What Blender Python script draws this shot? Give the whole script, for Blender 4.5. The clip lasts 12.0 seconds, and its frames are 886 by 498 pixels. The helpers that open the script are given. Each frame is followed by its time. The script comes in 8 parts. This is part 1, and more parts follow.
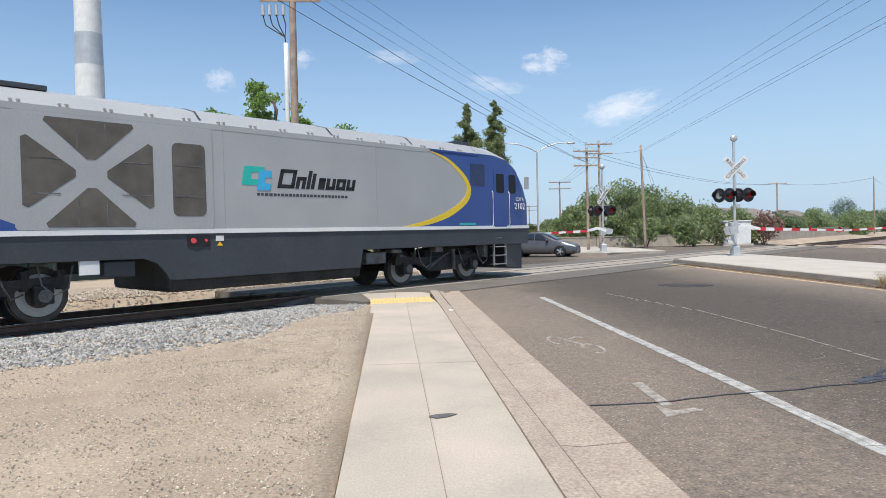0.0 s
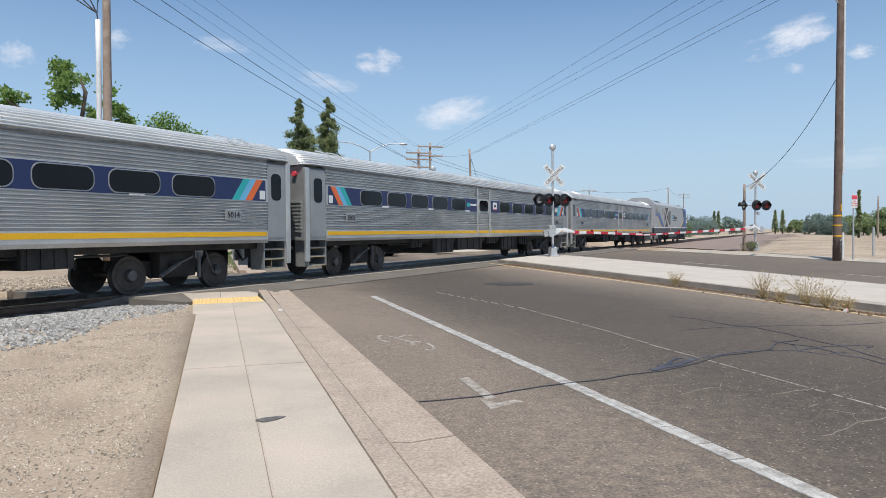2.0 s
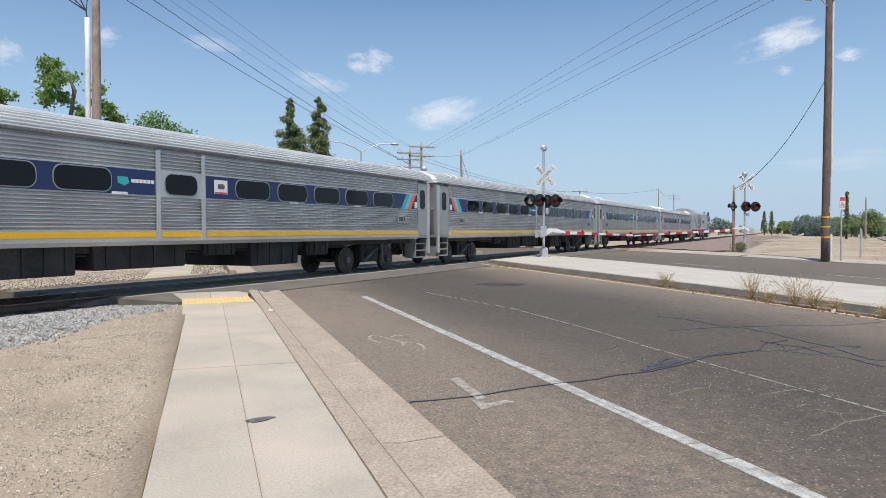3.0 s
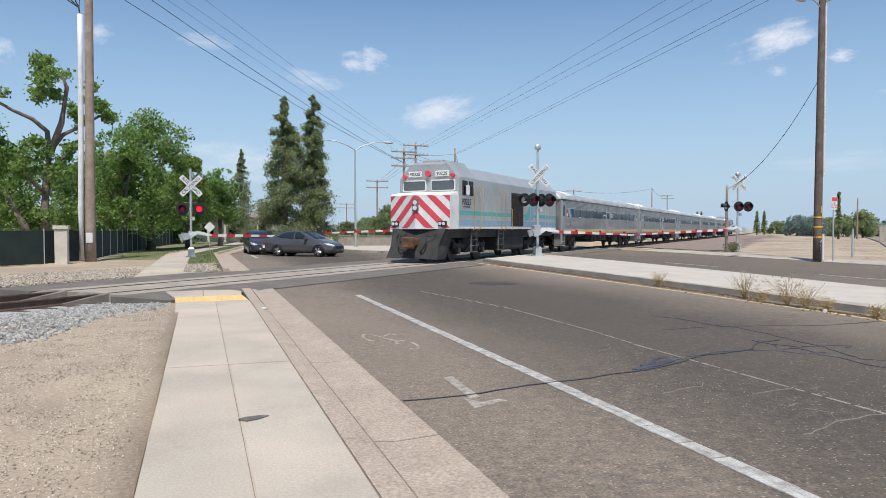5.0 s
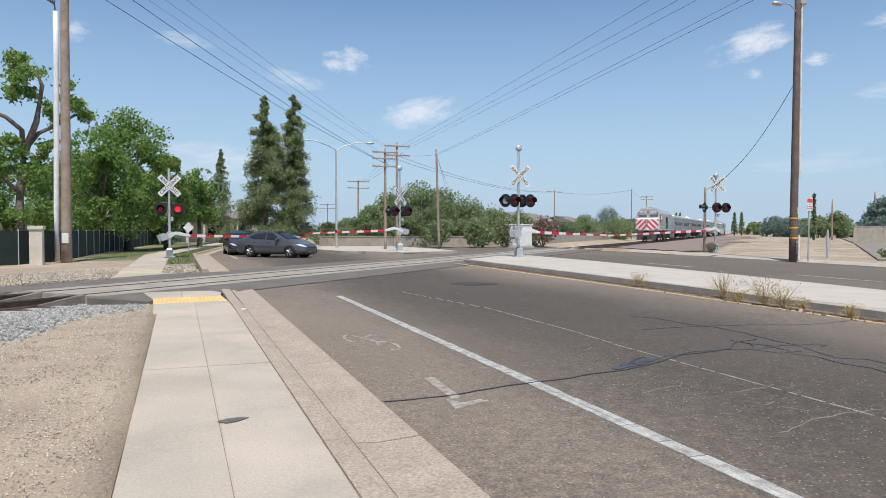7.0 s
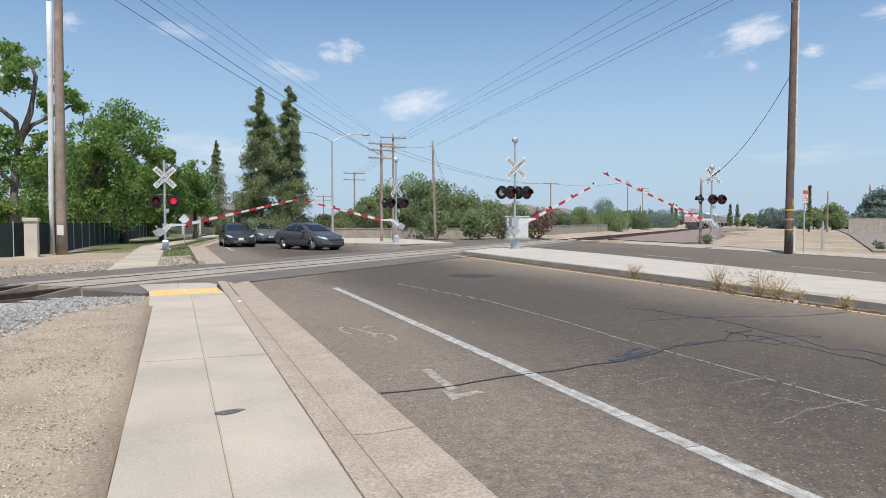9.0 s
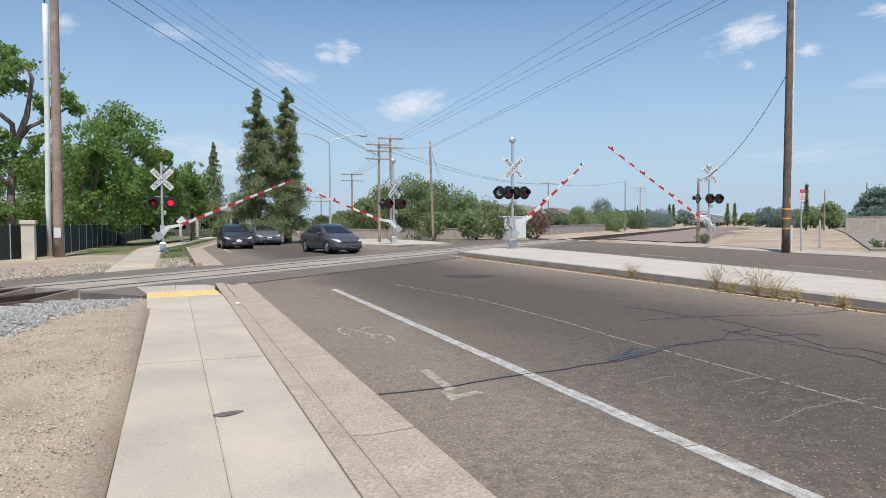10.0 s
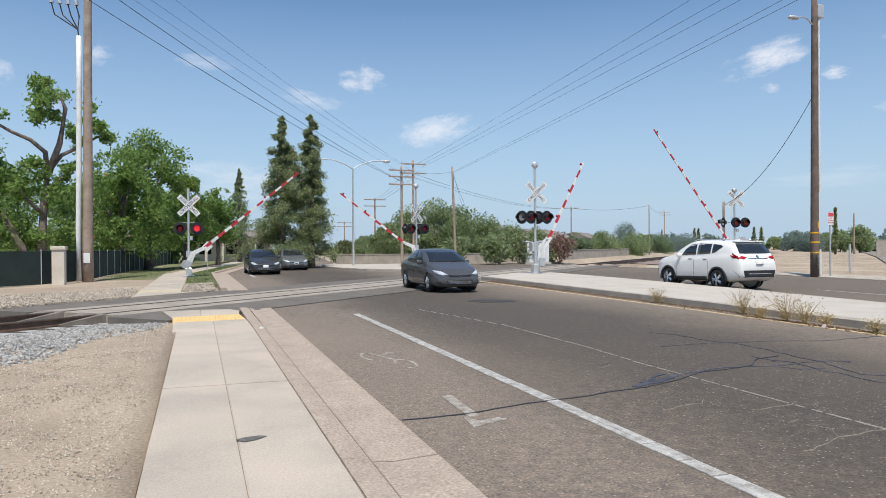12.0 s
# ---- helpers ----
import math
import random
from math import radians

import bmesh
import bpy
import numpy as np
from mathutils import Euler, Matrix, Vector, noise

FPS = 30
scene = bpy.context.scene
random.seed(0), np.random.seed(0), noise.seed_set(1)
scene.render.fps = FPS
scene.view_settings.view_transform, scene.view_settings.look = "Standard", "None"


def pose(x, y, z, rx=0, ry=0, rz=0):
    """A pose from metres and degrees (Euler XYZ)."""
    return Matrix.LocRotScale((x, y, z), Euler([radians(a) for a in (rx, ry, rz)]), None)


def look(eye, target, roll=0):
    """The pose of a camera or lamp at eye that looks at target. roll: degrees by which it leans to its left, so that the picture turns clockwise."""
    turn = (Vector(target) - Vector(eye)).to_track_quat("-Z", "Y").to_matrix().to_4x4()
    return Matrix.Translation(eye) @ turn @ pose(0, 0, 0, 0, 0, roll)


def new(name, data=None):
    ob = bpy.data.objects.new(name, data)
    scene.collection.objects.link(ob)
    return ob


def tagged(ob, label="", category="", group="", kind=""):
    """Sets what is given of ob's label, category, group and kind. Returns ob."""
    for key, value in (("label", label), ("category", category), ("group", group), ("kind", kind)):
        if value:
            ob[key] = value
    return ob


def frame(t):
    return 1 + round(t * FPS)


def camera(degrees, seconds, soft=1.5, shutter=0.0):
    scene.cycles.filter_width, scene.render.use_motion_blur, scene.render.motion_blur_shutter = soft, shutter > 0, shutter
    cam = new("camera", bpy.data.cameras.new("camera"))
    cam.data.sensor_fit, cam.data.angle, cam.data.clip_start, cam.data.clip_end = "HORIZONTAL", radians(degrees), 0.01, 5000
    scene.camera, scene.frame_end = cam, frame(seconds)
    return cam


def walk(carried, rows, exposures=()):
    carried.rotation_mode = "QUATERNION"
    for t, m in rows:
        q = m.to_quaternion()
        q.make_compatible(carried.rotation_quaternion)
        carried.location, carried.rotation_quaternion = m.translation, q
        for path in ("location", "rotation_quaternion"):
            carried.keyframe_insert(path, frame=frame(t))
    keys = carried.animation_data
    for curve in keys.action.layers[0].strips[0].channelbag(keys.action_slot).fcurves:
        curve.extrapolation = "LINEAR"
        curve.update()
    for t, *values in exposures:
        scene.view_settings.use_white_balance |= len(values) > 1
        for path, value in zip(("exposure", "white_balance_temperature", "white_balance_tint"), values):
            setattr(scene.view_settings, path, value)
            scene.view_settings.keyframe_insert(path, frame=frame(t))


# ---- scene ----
from mathutils.bvhtree import BVHTree

# camera: stands still on the pavement, turning by hand
EYE = 1.45
cam = camera(66.26, 12.0, soft=0.5, shutter=0.0)
TURNS = [  # seconds, yaw, pitch, roll
    (0.0, -4.35, -1.21, 1.40),
    (0.2, -12.76, -1.72, 0.81),
    (0.4, -15.15, -1.95, 1.01),
    (0.5, -15.67, -2.01, 1.41),
    (0.6, -15.82, -1.95, 0.96),
    (1.0, -18.10, -1.64, 0.45),
    (1.5, -18.47, -1.64, 0.42),
    (2.0, -18.43, -1.51, 0.40),
    (2.5, -18.96, -1.45, 0.44),
    (3.0, -19.18, -1.49, 0.25),
    (5.0, -19.69, -1.59, 0.06),
    (5.5, -20.36, -1.67, 0.01),
    (6.0, -20.94, -1.55, 0.05),
    (6.5, -21.30, -1.45, 0.22),
    (7.0, -21.27, -1.54, 0.02),
    (9.0, -21.58, -2.23, 0.04),
    (9.5, -21.77, -2.24, 0.14),
    (10.0, -21.77, -2.18, 0.32),
    (10.5, -21.94, -2.90, 0.08),
    (11.0, -21.30, -2.68, 0.18),
    (11.5, -21.31, -0.81, 0.48),
    (12.0, -19.87, -0.08, 0.45),
]
walk(cam, [(t, pose(0, 0, EYE, 90 + p, r, y)) for t, y, p, r in TURNS],
     [(0, 0.56), (0.4, 0.46), (1.0, 0.42), (12.0, 0.42)])

# world and sun
SUN_DIR = Vector((-0.12, -0.46, 1.0)).normalized()
world = bpy.data.worlds.new("world")
scene.world = world
world.use_nodes = True
wn = world.node_tree.nodes
sky = wn.new("ShaderNodeTexSky")
sky.sky_type = "NISHITA"
sky.sun_disc = False
sky.sun_elevation = math.asin(SUN_DIR.z)
sky.sun_rotation = math.atan2(SUN_DIR.x, SUN_DIR.y)
sky.air_density, sky.dust_density, sky.ozone_density = 1.0, 0.3, 3.0
tint = wn.new("ShaderNodeMix")
tint.data_type, tint.blend_type = "RGBA", "MULTIPLY"
tint.inputs["Factor"].default_value = 1.0
tint.inputs["B"].default_value = (0.83, 0.928, 0.96, 1)
world.node_tree.links.new(sky.outputs[0], tint.inputs["A"])
world.node_tree.links.new(tint.outputs["Result"], wn["Background"].inputs[0])
wn["Background"].inputs[1].default_value = 0.105
sun = new("sun", bpy.data.lights.new("sun", "SUN"))
sun.data.energy, sun.data.angle, sun.data.color = 3.6, radians(0.6), (1.0, 0.965, 0.90)
sun.matrix_world = look((0, 0, 60), Vector((0, 0, 60)) - SUN_DIR)

# ---- tools ----
AZ = radians(46.77)
U = Vector((math.sin(AZ), math.cos(AZ), 0))
N = Vector((math.cos(AZ), -math.sin(AZ), 0))
DC = -14.84


def q_of(x, y):
    """Distance from the track's middle, positive on the near side."""
    return N.x * x + N.y * y - DC


def gz(x, y):
    """Height of the ground: it rises gently to the track."""
    return -0.012 * min(max(q_of(x, y) - 2, 0), 22)


def y_at(x, q):
    """The y at which the line x = const meets the distance q from the track."""
    return (q + DC - N.x * x) / N.y


def bend(y):
    """Beyond the crossing the street swings to the right."""
    return 0.145 * max(0.0, y - 43)


def on_track(s, q=0.0, z=0.0):
    p = N * (DC + q) + U * s
    return Vector((p.x, p.y, z))


MATS = {}


def mat(name, c, rough=0.7, metal=0.0, var=0.15, scale=2.0, fine=60.0, bump=0.1, c2=None, alpha=1.0, emit=0.0, per_object=0.0, spec=0.5, trans=0.0, c3=None, scale3=0.3):
    """A procedural surface: two scales of noise in colour, fine relief."""
    if name in MATS:
        return MATS[name]
    m = bpy.data.materials.new(name)
    m.use_nodes = True
    nt = m.node_tree
    n, l = nt.nodes, nt.links
    b = n["Principled BSDF"]
    b.inputs["Roughness"].default_value = rough
    b.inputs["Metallic"].default_value = metal
    b.inputs["Specular IOR Level"].default_value = spec
    b.inputs["Alpha"].default_value = alpha
    b.inputs["Transmission Weight"].default_value = trans
    c2 = c2 or tuple(min(1, v * (1 - 2 * var)) for v in c)
    tc = n.new("ShaderNodeTexCoord")
    big = n.new("ShaderNodeTexNoise")
    big.inputs["Scale"].default_value, big.inputs["Detail"].default_value = scale, 5
    small = n.new("ShaderNodeTexNoise")
    small.inputs["Scale"].default_value, small.inputs["Detail"].default_value = fine, 3
    for t in (big, small):
        l.new(tc.outputs["Object"], t.inputs["Vector"])
    ramp = n.new("ShaderNodeValToRGB")
    ramp.color_ramp.elements[0].position, ramp.color_ramp.elements[1].position = 0.32, 0.68
    ramp.color_ramp.elements[0].color, ramp.color_ramp.elements[1].color = (*c2, 1), (*c, 1)
    l.new(big.outputs["Fac"], ramp.inputs["Fac"])
    last = ramp.outputs["Color"]
    if c3:
        wide = n.new("ShaderNodeTexNoise")
        wide.inputs["Scale"].default_value, wide.inputs["Detail"].default_value = scale3, 3
        l.new(tc.outputs["Object"], wide.inputs["Vector"])
        r3 = n.new("ShaderNodeValToRGB")
        r3.color_ramp.elements[0].position, r3.color_ramp.elements[1].position = 0.45, 0.62
        l.new(wide.outputs["Fac"], r3.inputs["Fac"])
        mx = n.new("ShaderNodeMix")
        mx.data_type = "RGBA"
        l.new(r3.outputs["Color"], mx.inputs["Factor"])
        l.new(last, mx.inputs["A"])
        mx.inputs["B"].default_value = (*c3, 1)
        last = mx.outputs["Result"]
    hsv = n.new("ShaderNodeHueSaturation")
    l.new(last, hsv.inputs["Color"])
    mr = n.new("ShaderNodeMapRange")
    mr.inputs["From Min"].default_value, mr.inputs["From Max"].default_value = 0.25, 0.75
    mr.inputs["To Min"].default_value, mr.inputs["To Max"].default_value = 1 - var, 1 + var
    l.new(small.outputs["Fac"], mr.inputs["Value"])
    if per_object:
        oi = n.new("ShaderNodeObjectInfo")
        m2 = n.new("ShaderNodeMapRange")
        m2.inputs["To Min"].default_value, m2.inputs["To Max"].default_value = 1 - per_object, 1 + per_object
        l.new(oi.outputs["Random"], m2.inputs["Value"])
        mm = n.new("ShaderNodeMath")
        mm.operation = "MULTIPLY"
        l.new(mr.outputs["Result"], mm.inputs[0])
        l.new(m2.outputs["Result"], mm.inputs[1])
        l.new(mm.outputs[0], hsv.inputs["Value"])
    else:
        l.new(mr.outputs["Result"], hsv.inputs["Value"])
    l.new(hsv.outputs["Color"], b.inputs["Base Color"])
    if bump:
        bp = n.new("ShaderNodeBump")
        bp.inputs["Strength"].default_value = bump
        bp.inputs["Distance"].default_value = 0.02
        l.new(small.outputs["Fac"], bp.inputs["Height"])
        l.new(bp.outputs["Normal"], b.inputs["Normal"])
    if emit:
        b.inputs["Emission Color"].default_value = (*c, 1)
        b.inputs["Emission Strength"].default_value = emit
    MATS[name] = m
    return m


def mesh_ob(name, bm, material, smooth=False):
    me = bpy.data.meshes.new(name)
    bmesh.ops.recalc_face_normals(bm, faces=bm.faces)
    bm.to_mesh(me)
    bm.free()
    for p in me.polygons:
        p.use_smooth = smooth
    for mm in (material if isinstance(material, (list, tuple)) else [material]):
        me.materials.append(mm)
    return new(name, me)


def part(name, bm, material, parent, label="", at=None, smooth=False):
    """One mesh object under a thing or a part."""
    ob = mesh_ob(name, bm, material, smooth)
    ob.parent = parent
    if at is not None:
        ob.matrix_basis = at
    if label:
        ob["label"] = label
    return ob


def parts(name, bm, material, parent, label="", at=None, smooth=False):
    """Each separate piece of bm becomes a part of its own."""
    bm.verts.index_update()
    seen, made = set(), []
    for v0 in bm.verts:
        if v0.index in seen:
            continue
        stack, isle = [v0], []
        seen.add(v0.index)
        while stack:
            v = stack.pop()
            isle.append(v)
            for ed in v.link_edges:
                o = ed.other_vert(v)
                if o.index not in seen:
                    seen.add(o.index)
                    stack.append(o)
        b2 = bmesh.new()
        table = {v.index: b2.verts.new(v.co) for v in isle}
        done = set()
        for v in isle:
            for f in v.link_faces:
                k = tuple(sorted(w.index for w in f.verts))
                if k not in done:
                    done.add(k)
                    b2.faces.new([table[w.index] for w in f.verts])
        made.append(part(name, b2, material, parent, label, at, smooth))
    bm.free()
    return made


def again(ob, parent, at):
    """The same mesh once more, as an object of its own."""
    o = new(ob.name.split(".")[0], ob.data)
    o.parent = parent
    o.matrix_basis = at
    for k in ob.keys():
        o[k] = ob[k]
    return o


def thing(name, m, label, category, group="", kind=""):
    e = new(name)
    e.matrix_basis = m
    e.empty_display_size = 0.3
    return tagged(e, label, category, group, kind)


def box(bm, x0, x1, y0, y1, z0, z1, bevel=0.0):
    r = bmesh.ops.create_cube(bm, size=1)
    vs = r["verts"]
    for v in vs:
        v.co = Vector((x0 + (v.co.x + 0.5) * (x1 - x0), y0 + (v.co.y + 0.5) * (y1 - y0), z0 + (v.co.z + 0.5) * (z1 - z0)))
    if bevel:
        es = {e for v in vs for e in v.link_edges}
        bmesh.ops.bevel(bm, geom=list(es), offset=bevel, segments=2, affect="EDGES", profile=0.5)
    return bm


def rod(bm, a, b, r0, r1=None, seg=10, caps=True):
    a, b = Vector(a), Vector(b)
    r1 = r0 if r1 is None else r1
    d = b - a
    m = Matrix.Translation((a + b) / 2) @ d.to_track_quat("Z", "Y").to_matrix().to_4x4()
    bmesh.ops.create_cone(bm, cap_ends=caps, segments=seg, radius1=r0, radius2=r1, depth=d.length, matrix=m)
    return bm


def tube(bm, pts, r, seg=6):
    """A pipe along points; r is one radius or one for each point."""
    pts = [Vector(p) for p in pts]
    rs = r if isinstance(r, (list, tuple)) else [r] * len(pts)
    rings = []
    for i, p in enumerate(pts):
        d = (pts[min(i + 1, len(pts) - 1)] - pts[max(i - 1, 0)]).normalized()
        side = d.cross(Vector((0, 0, 1)))
        if side.length < 1e-3:
            side = Vector((1, 0, 0))
        side.normalize()
        up = side.cross(d)
        rings.append([bm.verts.new(p + (side * math.cos(k * math.tau / seg) + up * math.sin(k * math.tau / seg)) * rs[i]) for k in range(seg)])
    for a, b in zip(rings, rings[1:]):
        for k in range(seg):
            bm.faces.new((a[k], a[(k + 1) % seg], b[(k + 1) % seg], b[k]))
    bm.faces.new(rings[0])
    bm.faces.new(rings[-1])
    return bm


def loft(bm, rings, closed=True, caps=True):
    """Skin over rings of points with equal counts."""
    vs = [[bm.verts.new(p) for p in r] for r in rings]
    k = len(vs[0])
    for a, b in zip(vs, vs[1:]):
        for i in range(k if closed else k - 1):
            bm.faces.new((a[i], a[(i + 1) % k], b[(i + 1) % k], b[i]))
    if caps:
        bm.faces.new(vs[0])
        bm.faces.new(vs[-1])
    return bm


def slab(bm, pts, z0, z1):
    """A prism over an outline in x and y; z0 and z1 may be functions of x, y."""
    f0 = z0 if callable(z0) else (lambda x, y: z0)
    f1 = z1 if callable(z1) else (lambda x, y: z1)
    lo = [bm.verts.new((x, y, f0(x, y))) for x, y in pts]
    hi = [bm.verts.new((x, y, f1(x, y))) for x, y in pts]
    bm.faces.new(lo[::-1])
    bm.faces.new(hi)
    for i in range(len(pts)):
        j = (i + 1) % len(pts)
        bm.faces.new((lo[i], lo[j], hi[j], hi[i]))
    return bm


def plate(bm, pts, y, d=0.006, flip=False):
    """A thin plate in the plane of x and z at the side y of a vehicle, d thick towards -y."""
    a = [bm.verts.new((x, y, z)) for x, z in pts]
    b = [bm.verts.new((x, y - d, z)) for x, z in pts]
    bm.faces.new(a)
    bm.faces.new(b[::-1])
    for i in range(len(pts)):
        j = (i + 1) % len(pts)
        bm.faces.new((a[i], a[j], b[j], b[i]))
    return bm


def strip(bm, top, bottom, y, d=0.006):
    """A thin plate at the side y between two lines of equal counts in x, z."""
    for (a, b), (c, e) in zip(zip(top, top[1:]), zip(bottom, bottom[1:])):
        plate(bm, [a, b, e, c], y, d)
    return bm


def rounded(x0, x1, z0, z1, r, k=5):
    pts = []
    for cx, cz, a0 in ((x1 - r, z1 - r, 0), (x0 + r, z1 - r, 90), (x0 + r, z0 + r, 180), (x1 - r, z0 + r, 270)):
        for i in range(k + 1):
            a = radians(a0 + 90 * i / k)
            pts.append((cx + r * math.cos(a), cz + r * math.sin(a)))
    return pts


def letters(text, size, material, parent, at, name="lettering", label="", depth=0.004, align="CENTER", squeeze=1.0):
    """Raised lettering; it lies in its own x, y plane."""
    cu = bpy.data.curves.new(name, "FONT")
    cu.body, cu.size, cu.extrude = text, size, depth
    cu.align_x, cu.align_y = align, "CENTER"
    cu.resolution_u = 2
    tmp = bpy.data.objects.new(name, cu)
    scene.collection.objects.link(tmp)
    bpy.context.view_layer.update()
    me = bpy.data.meshes.new_from_object(tmp)
    bpy.data.objects.remove(tmp)
    for v in me.vertices:
        v.co.x *= squeeze
    me.materials.clear()
    me.materials.append(material)
    ob = new(name, me)
    ob.parent = parent
    ob.matrix_basis = at
    if label:
        ob["label"] = label
    return ob


SIDE = pose(0, 0, 0, 90)  # lettering upright, read from -y

# ---- materials ----


def speckle(name, c, c2, rough=0.9):
    """Loose pieces, each in its own tone."""
    m = bpy.data.materials.new(name)
    m.use_nodes = True
    n, l = m.node_tree.nodes, m.node_tree.links
    b = n["Principled BSDF"]
    b.inputs["Roughness"].default_value = rough
    geo = n.new("ShaderNodeNewGeometry")
    mx = n.new("ShaderNodeMix")
    mx.data_type = "RGBA"
    mx.inputs["A"].default_value, mx.inputs["B"].default_value = (*c, 1), (*c2, 1)
    l.new(geo.outputs["Random Per Island"], mx.inputs["Factor"])
    l.new(mx.outputs["Result"], b.inputs["Base Color"])
    return m


asphalt = mat("asphalt", (0.205, 0.160, 0.118), 0.92, 0, 0.5, 10, 48, 0.6, (0.125, 0.101, 0.080), c3=(0.200, 0.156, 0.117), scale3=0.12)


def lane_wear(m):
    """The travelled lane is darker than the dusty edges."""
    n, l = m.node_tree.nodes, m.node_tree.links
    b = n["Principled BSDF"]
    src = b.inputs["Base Color"].links[0].from_socket
    tc = n.new("ShaderNodeTexCoord")
    sp = n.new("ShaderNodeSeparateXYZ")
    l.new(tc.outputs["Object"], sp.inputs[0])
    ramp = n.new("ShaderNodeValToRGB")
    mr = n.new("ShaderNodeMapRange")
    mr.inputs["From Min"].default_value, mr.inputs["From Max"].default_value = 1.6, 30
    wob = n.new("ShaderNodeTexNoise")
    wob.inputs["Scale"].default_value = 0.5
    l.new(tc.outputs["Object"], wob.inputs["Vector"])
    ad = n.new("ShaderNodeMath")
    ad.operation = "MULTIPLY_ADD"
    l.new(wob.outputs["Fac"], ad.inputs[0])
    ad.inputs[1].default_value = 1.6
    l.new(sp.outputs["X"], ad.inputs[2])
    l.new(ad.outputs[0], mr.inputs["Value"])
    cr = ramp.color_ramp
    stops = [(0.0, 1.1), (0.075, 1.08), (0.10, 0.74), (0.14, 0.50), (0.19, 0.45), (0.265, 0.48), (0.345, 0.95), (0.37, 1.15), (0.52, 0.75), (1.0, 0.75)]
    while len(cr.elements) < len(stops):
        cr.elements.new(0.5)
    for el, (p, v) in zip(cr.elements, stops):
        el.position, el.color = p, (v, v, v * 1.01, 1)
    l.new(mr.outputs[0], ramp.inputs["Fac"])
    mx = n.new("ShaderNodeMix")
    mx.data_type, mx.blend_type = "RGBA", "MULTIPLY"
    mx.inputs["Factor"].default_value = 1.0
    l.new(src, mx.inputs["A"])
    l.new(ramp.outputs["Color"], mx.inputs["B"])
    # pale bits of aggregate and small dark spots
    vo = n.new("ShaderNodeTexVoronoi")
    vo.inputs["Scale"].default_value = 34
    l.new(tc.outputs["Object"], vo.inputs["Vector"])
    sc = n.new("ShaderNodeSeparateColor")
    l.new(vo.outputs["Color"], sc.inputs[0])
    near = n.new("ShaderNodeMath")
    near.operation, near.inputs[1].default_value = "LESS_THAN", 0.30
    l.new(vo.outputs["Distance"], near.inputs[0])
    few = n.new("ShaderNodeMath")
    few.operation, few.inputs[1].default_value = "GREATER_THAN", 0.86
    l.new(sc.outputs["Red"], few.inputs[0])
    both_ = n.new("ShaderNodeMath")
    both_.operation = "MULTIPLY"
    l.new(near.outputs[0], both_.inputs[0])
    l.new(few.outputs[0], both_.inputs[1])
    soft_ = n.new("ShaderNodeMath")
    soft_.operation, soft_.inputs[1].default_value = "MULTIPLY", 0.6
    l.new(both_.outputs[0], soft_.inputs[0])
    bits = n.new("ShaderNodeMix")
    bits.data_type = "RGBA"
    bits.inputs["B"].default_value = (0.42, 0.36, 0.29, 1)
    l.new(soft_.outputs[0], bits.inputs["Factor"])
    l.new(mx.outputs["Result"], bits.inputs["A"])
    spot = n.new("ShaderNodeTexNoise")
    spot.inputs["Scale"].default_value, spot.inputs["Detail"].default_value = 2.6, 4
    l.new(tc.outputs["Object"], spot.inputs["Vector"])
    sr = n.new("ShaderNodeMapRange")
    sr.inputs["From Min"].default_value, sr.inputs["From Max"].default_value = 0.66, 0.74
    sr.inputs["To Max"].default_value = 0.3
    l.new(spot.outputs["Fac"], sr.inputs["Value"])
    dk = n.new("ShaderNodeMix")
    dk.data_type = "RGBA"
    dk.inputs["B"].default_value = (0.05, 0.045, 0.042, 1)
    l.new(sr.outputs[0], dk.inputs["Factor"])
    l.new(bits.outputs["Result"], dk.inputs["A"])
    l.new(dk.outputs["Result"], b.inputs["Base Color"])


lane_wear(asphalt)
asphalt_far = mat("asphalt_far", (0.165, 0.143, 0.119), 0.9, 0, 0.15, 1.2, 70, 0.25)
dirt = mat("dirt", (0.365, 0.285, 0.208), 0.95, 0, 0.28, 1.1, 38, 0.6, (0.30, 0.232, 0.168), c3=(0.42, 0.335, 0.24), scale3=0.25)
concrete = mat("concrete", (0.435, 0.378, 0.305), 0.88, 0, 0.13, 1.6, 60, 0.25, (0.375, 0.322, 0.262), per_object=0.05, c3=(0.48, 0.40, 0.325), scale3=0.6)
concrete_pale = mat("concrete_pale", (0.50, 0.445, 0.38), 0.85, 0, 0.10, 0.9, 50, 0.15, (0.43, 0.38, 0.32))
gutter_mat = mat("gutter_concrete", (0.40, 0.322, 0.252), 0.92, 0, 0.34, 3, 42, 0.5, (0.34, 0.268, 0.21))
kerb_mat = mat("kerb_concrete", (0.44, 0.385, 0.315), 0.9, 0, 0.12, 2, 50, 0.2)
panel_mat = mat("crossing_panel", (0.37, 0.315, 0.255), 0.85, 0, 0.15, 1.5, 50, 0.2)
rail_mat = mat("rail_steel", (0.16, 0.10, 0.07), 0.6, 0.4, 0.2, 4, 40, 0.1)
rail_top = mat("rail_top", (0.55, 0.54, 0.52), 0.25, 1.0, 0.05, 4, 40, 0.0)
tie_mat = mat("tie_wood", (0.10, 0.07, 0.05), 0.9, 0, 0.3, 5, 40, 0.3)
ballast_mat = mat("ballast_stone", (0.42, 0.40, 0.37), 0.9, 0, 0.25, 6, 40, 0.2, (0.26, 0.25, 0.24))
ballast_red = mat("ballast_brown", (0.27, 0.20, 0.165), 0.95, 0, 0.3, 3, 12, 0.6, (0.2, 0.15, 0.125))
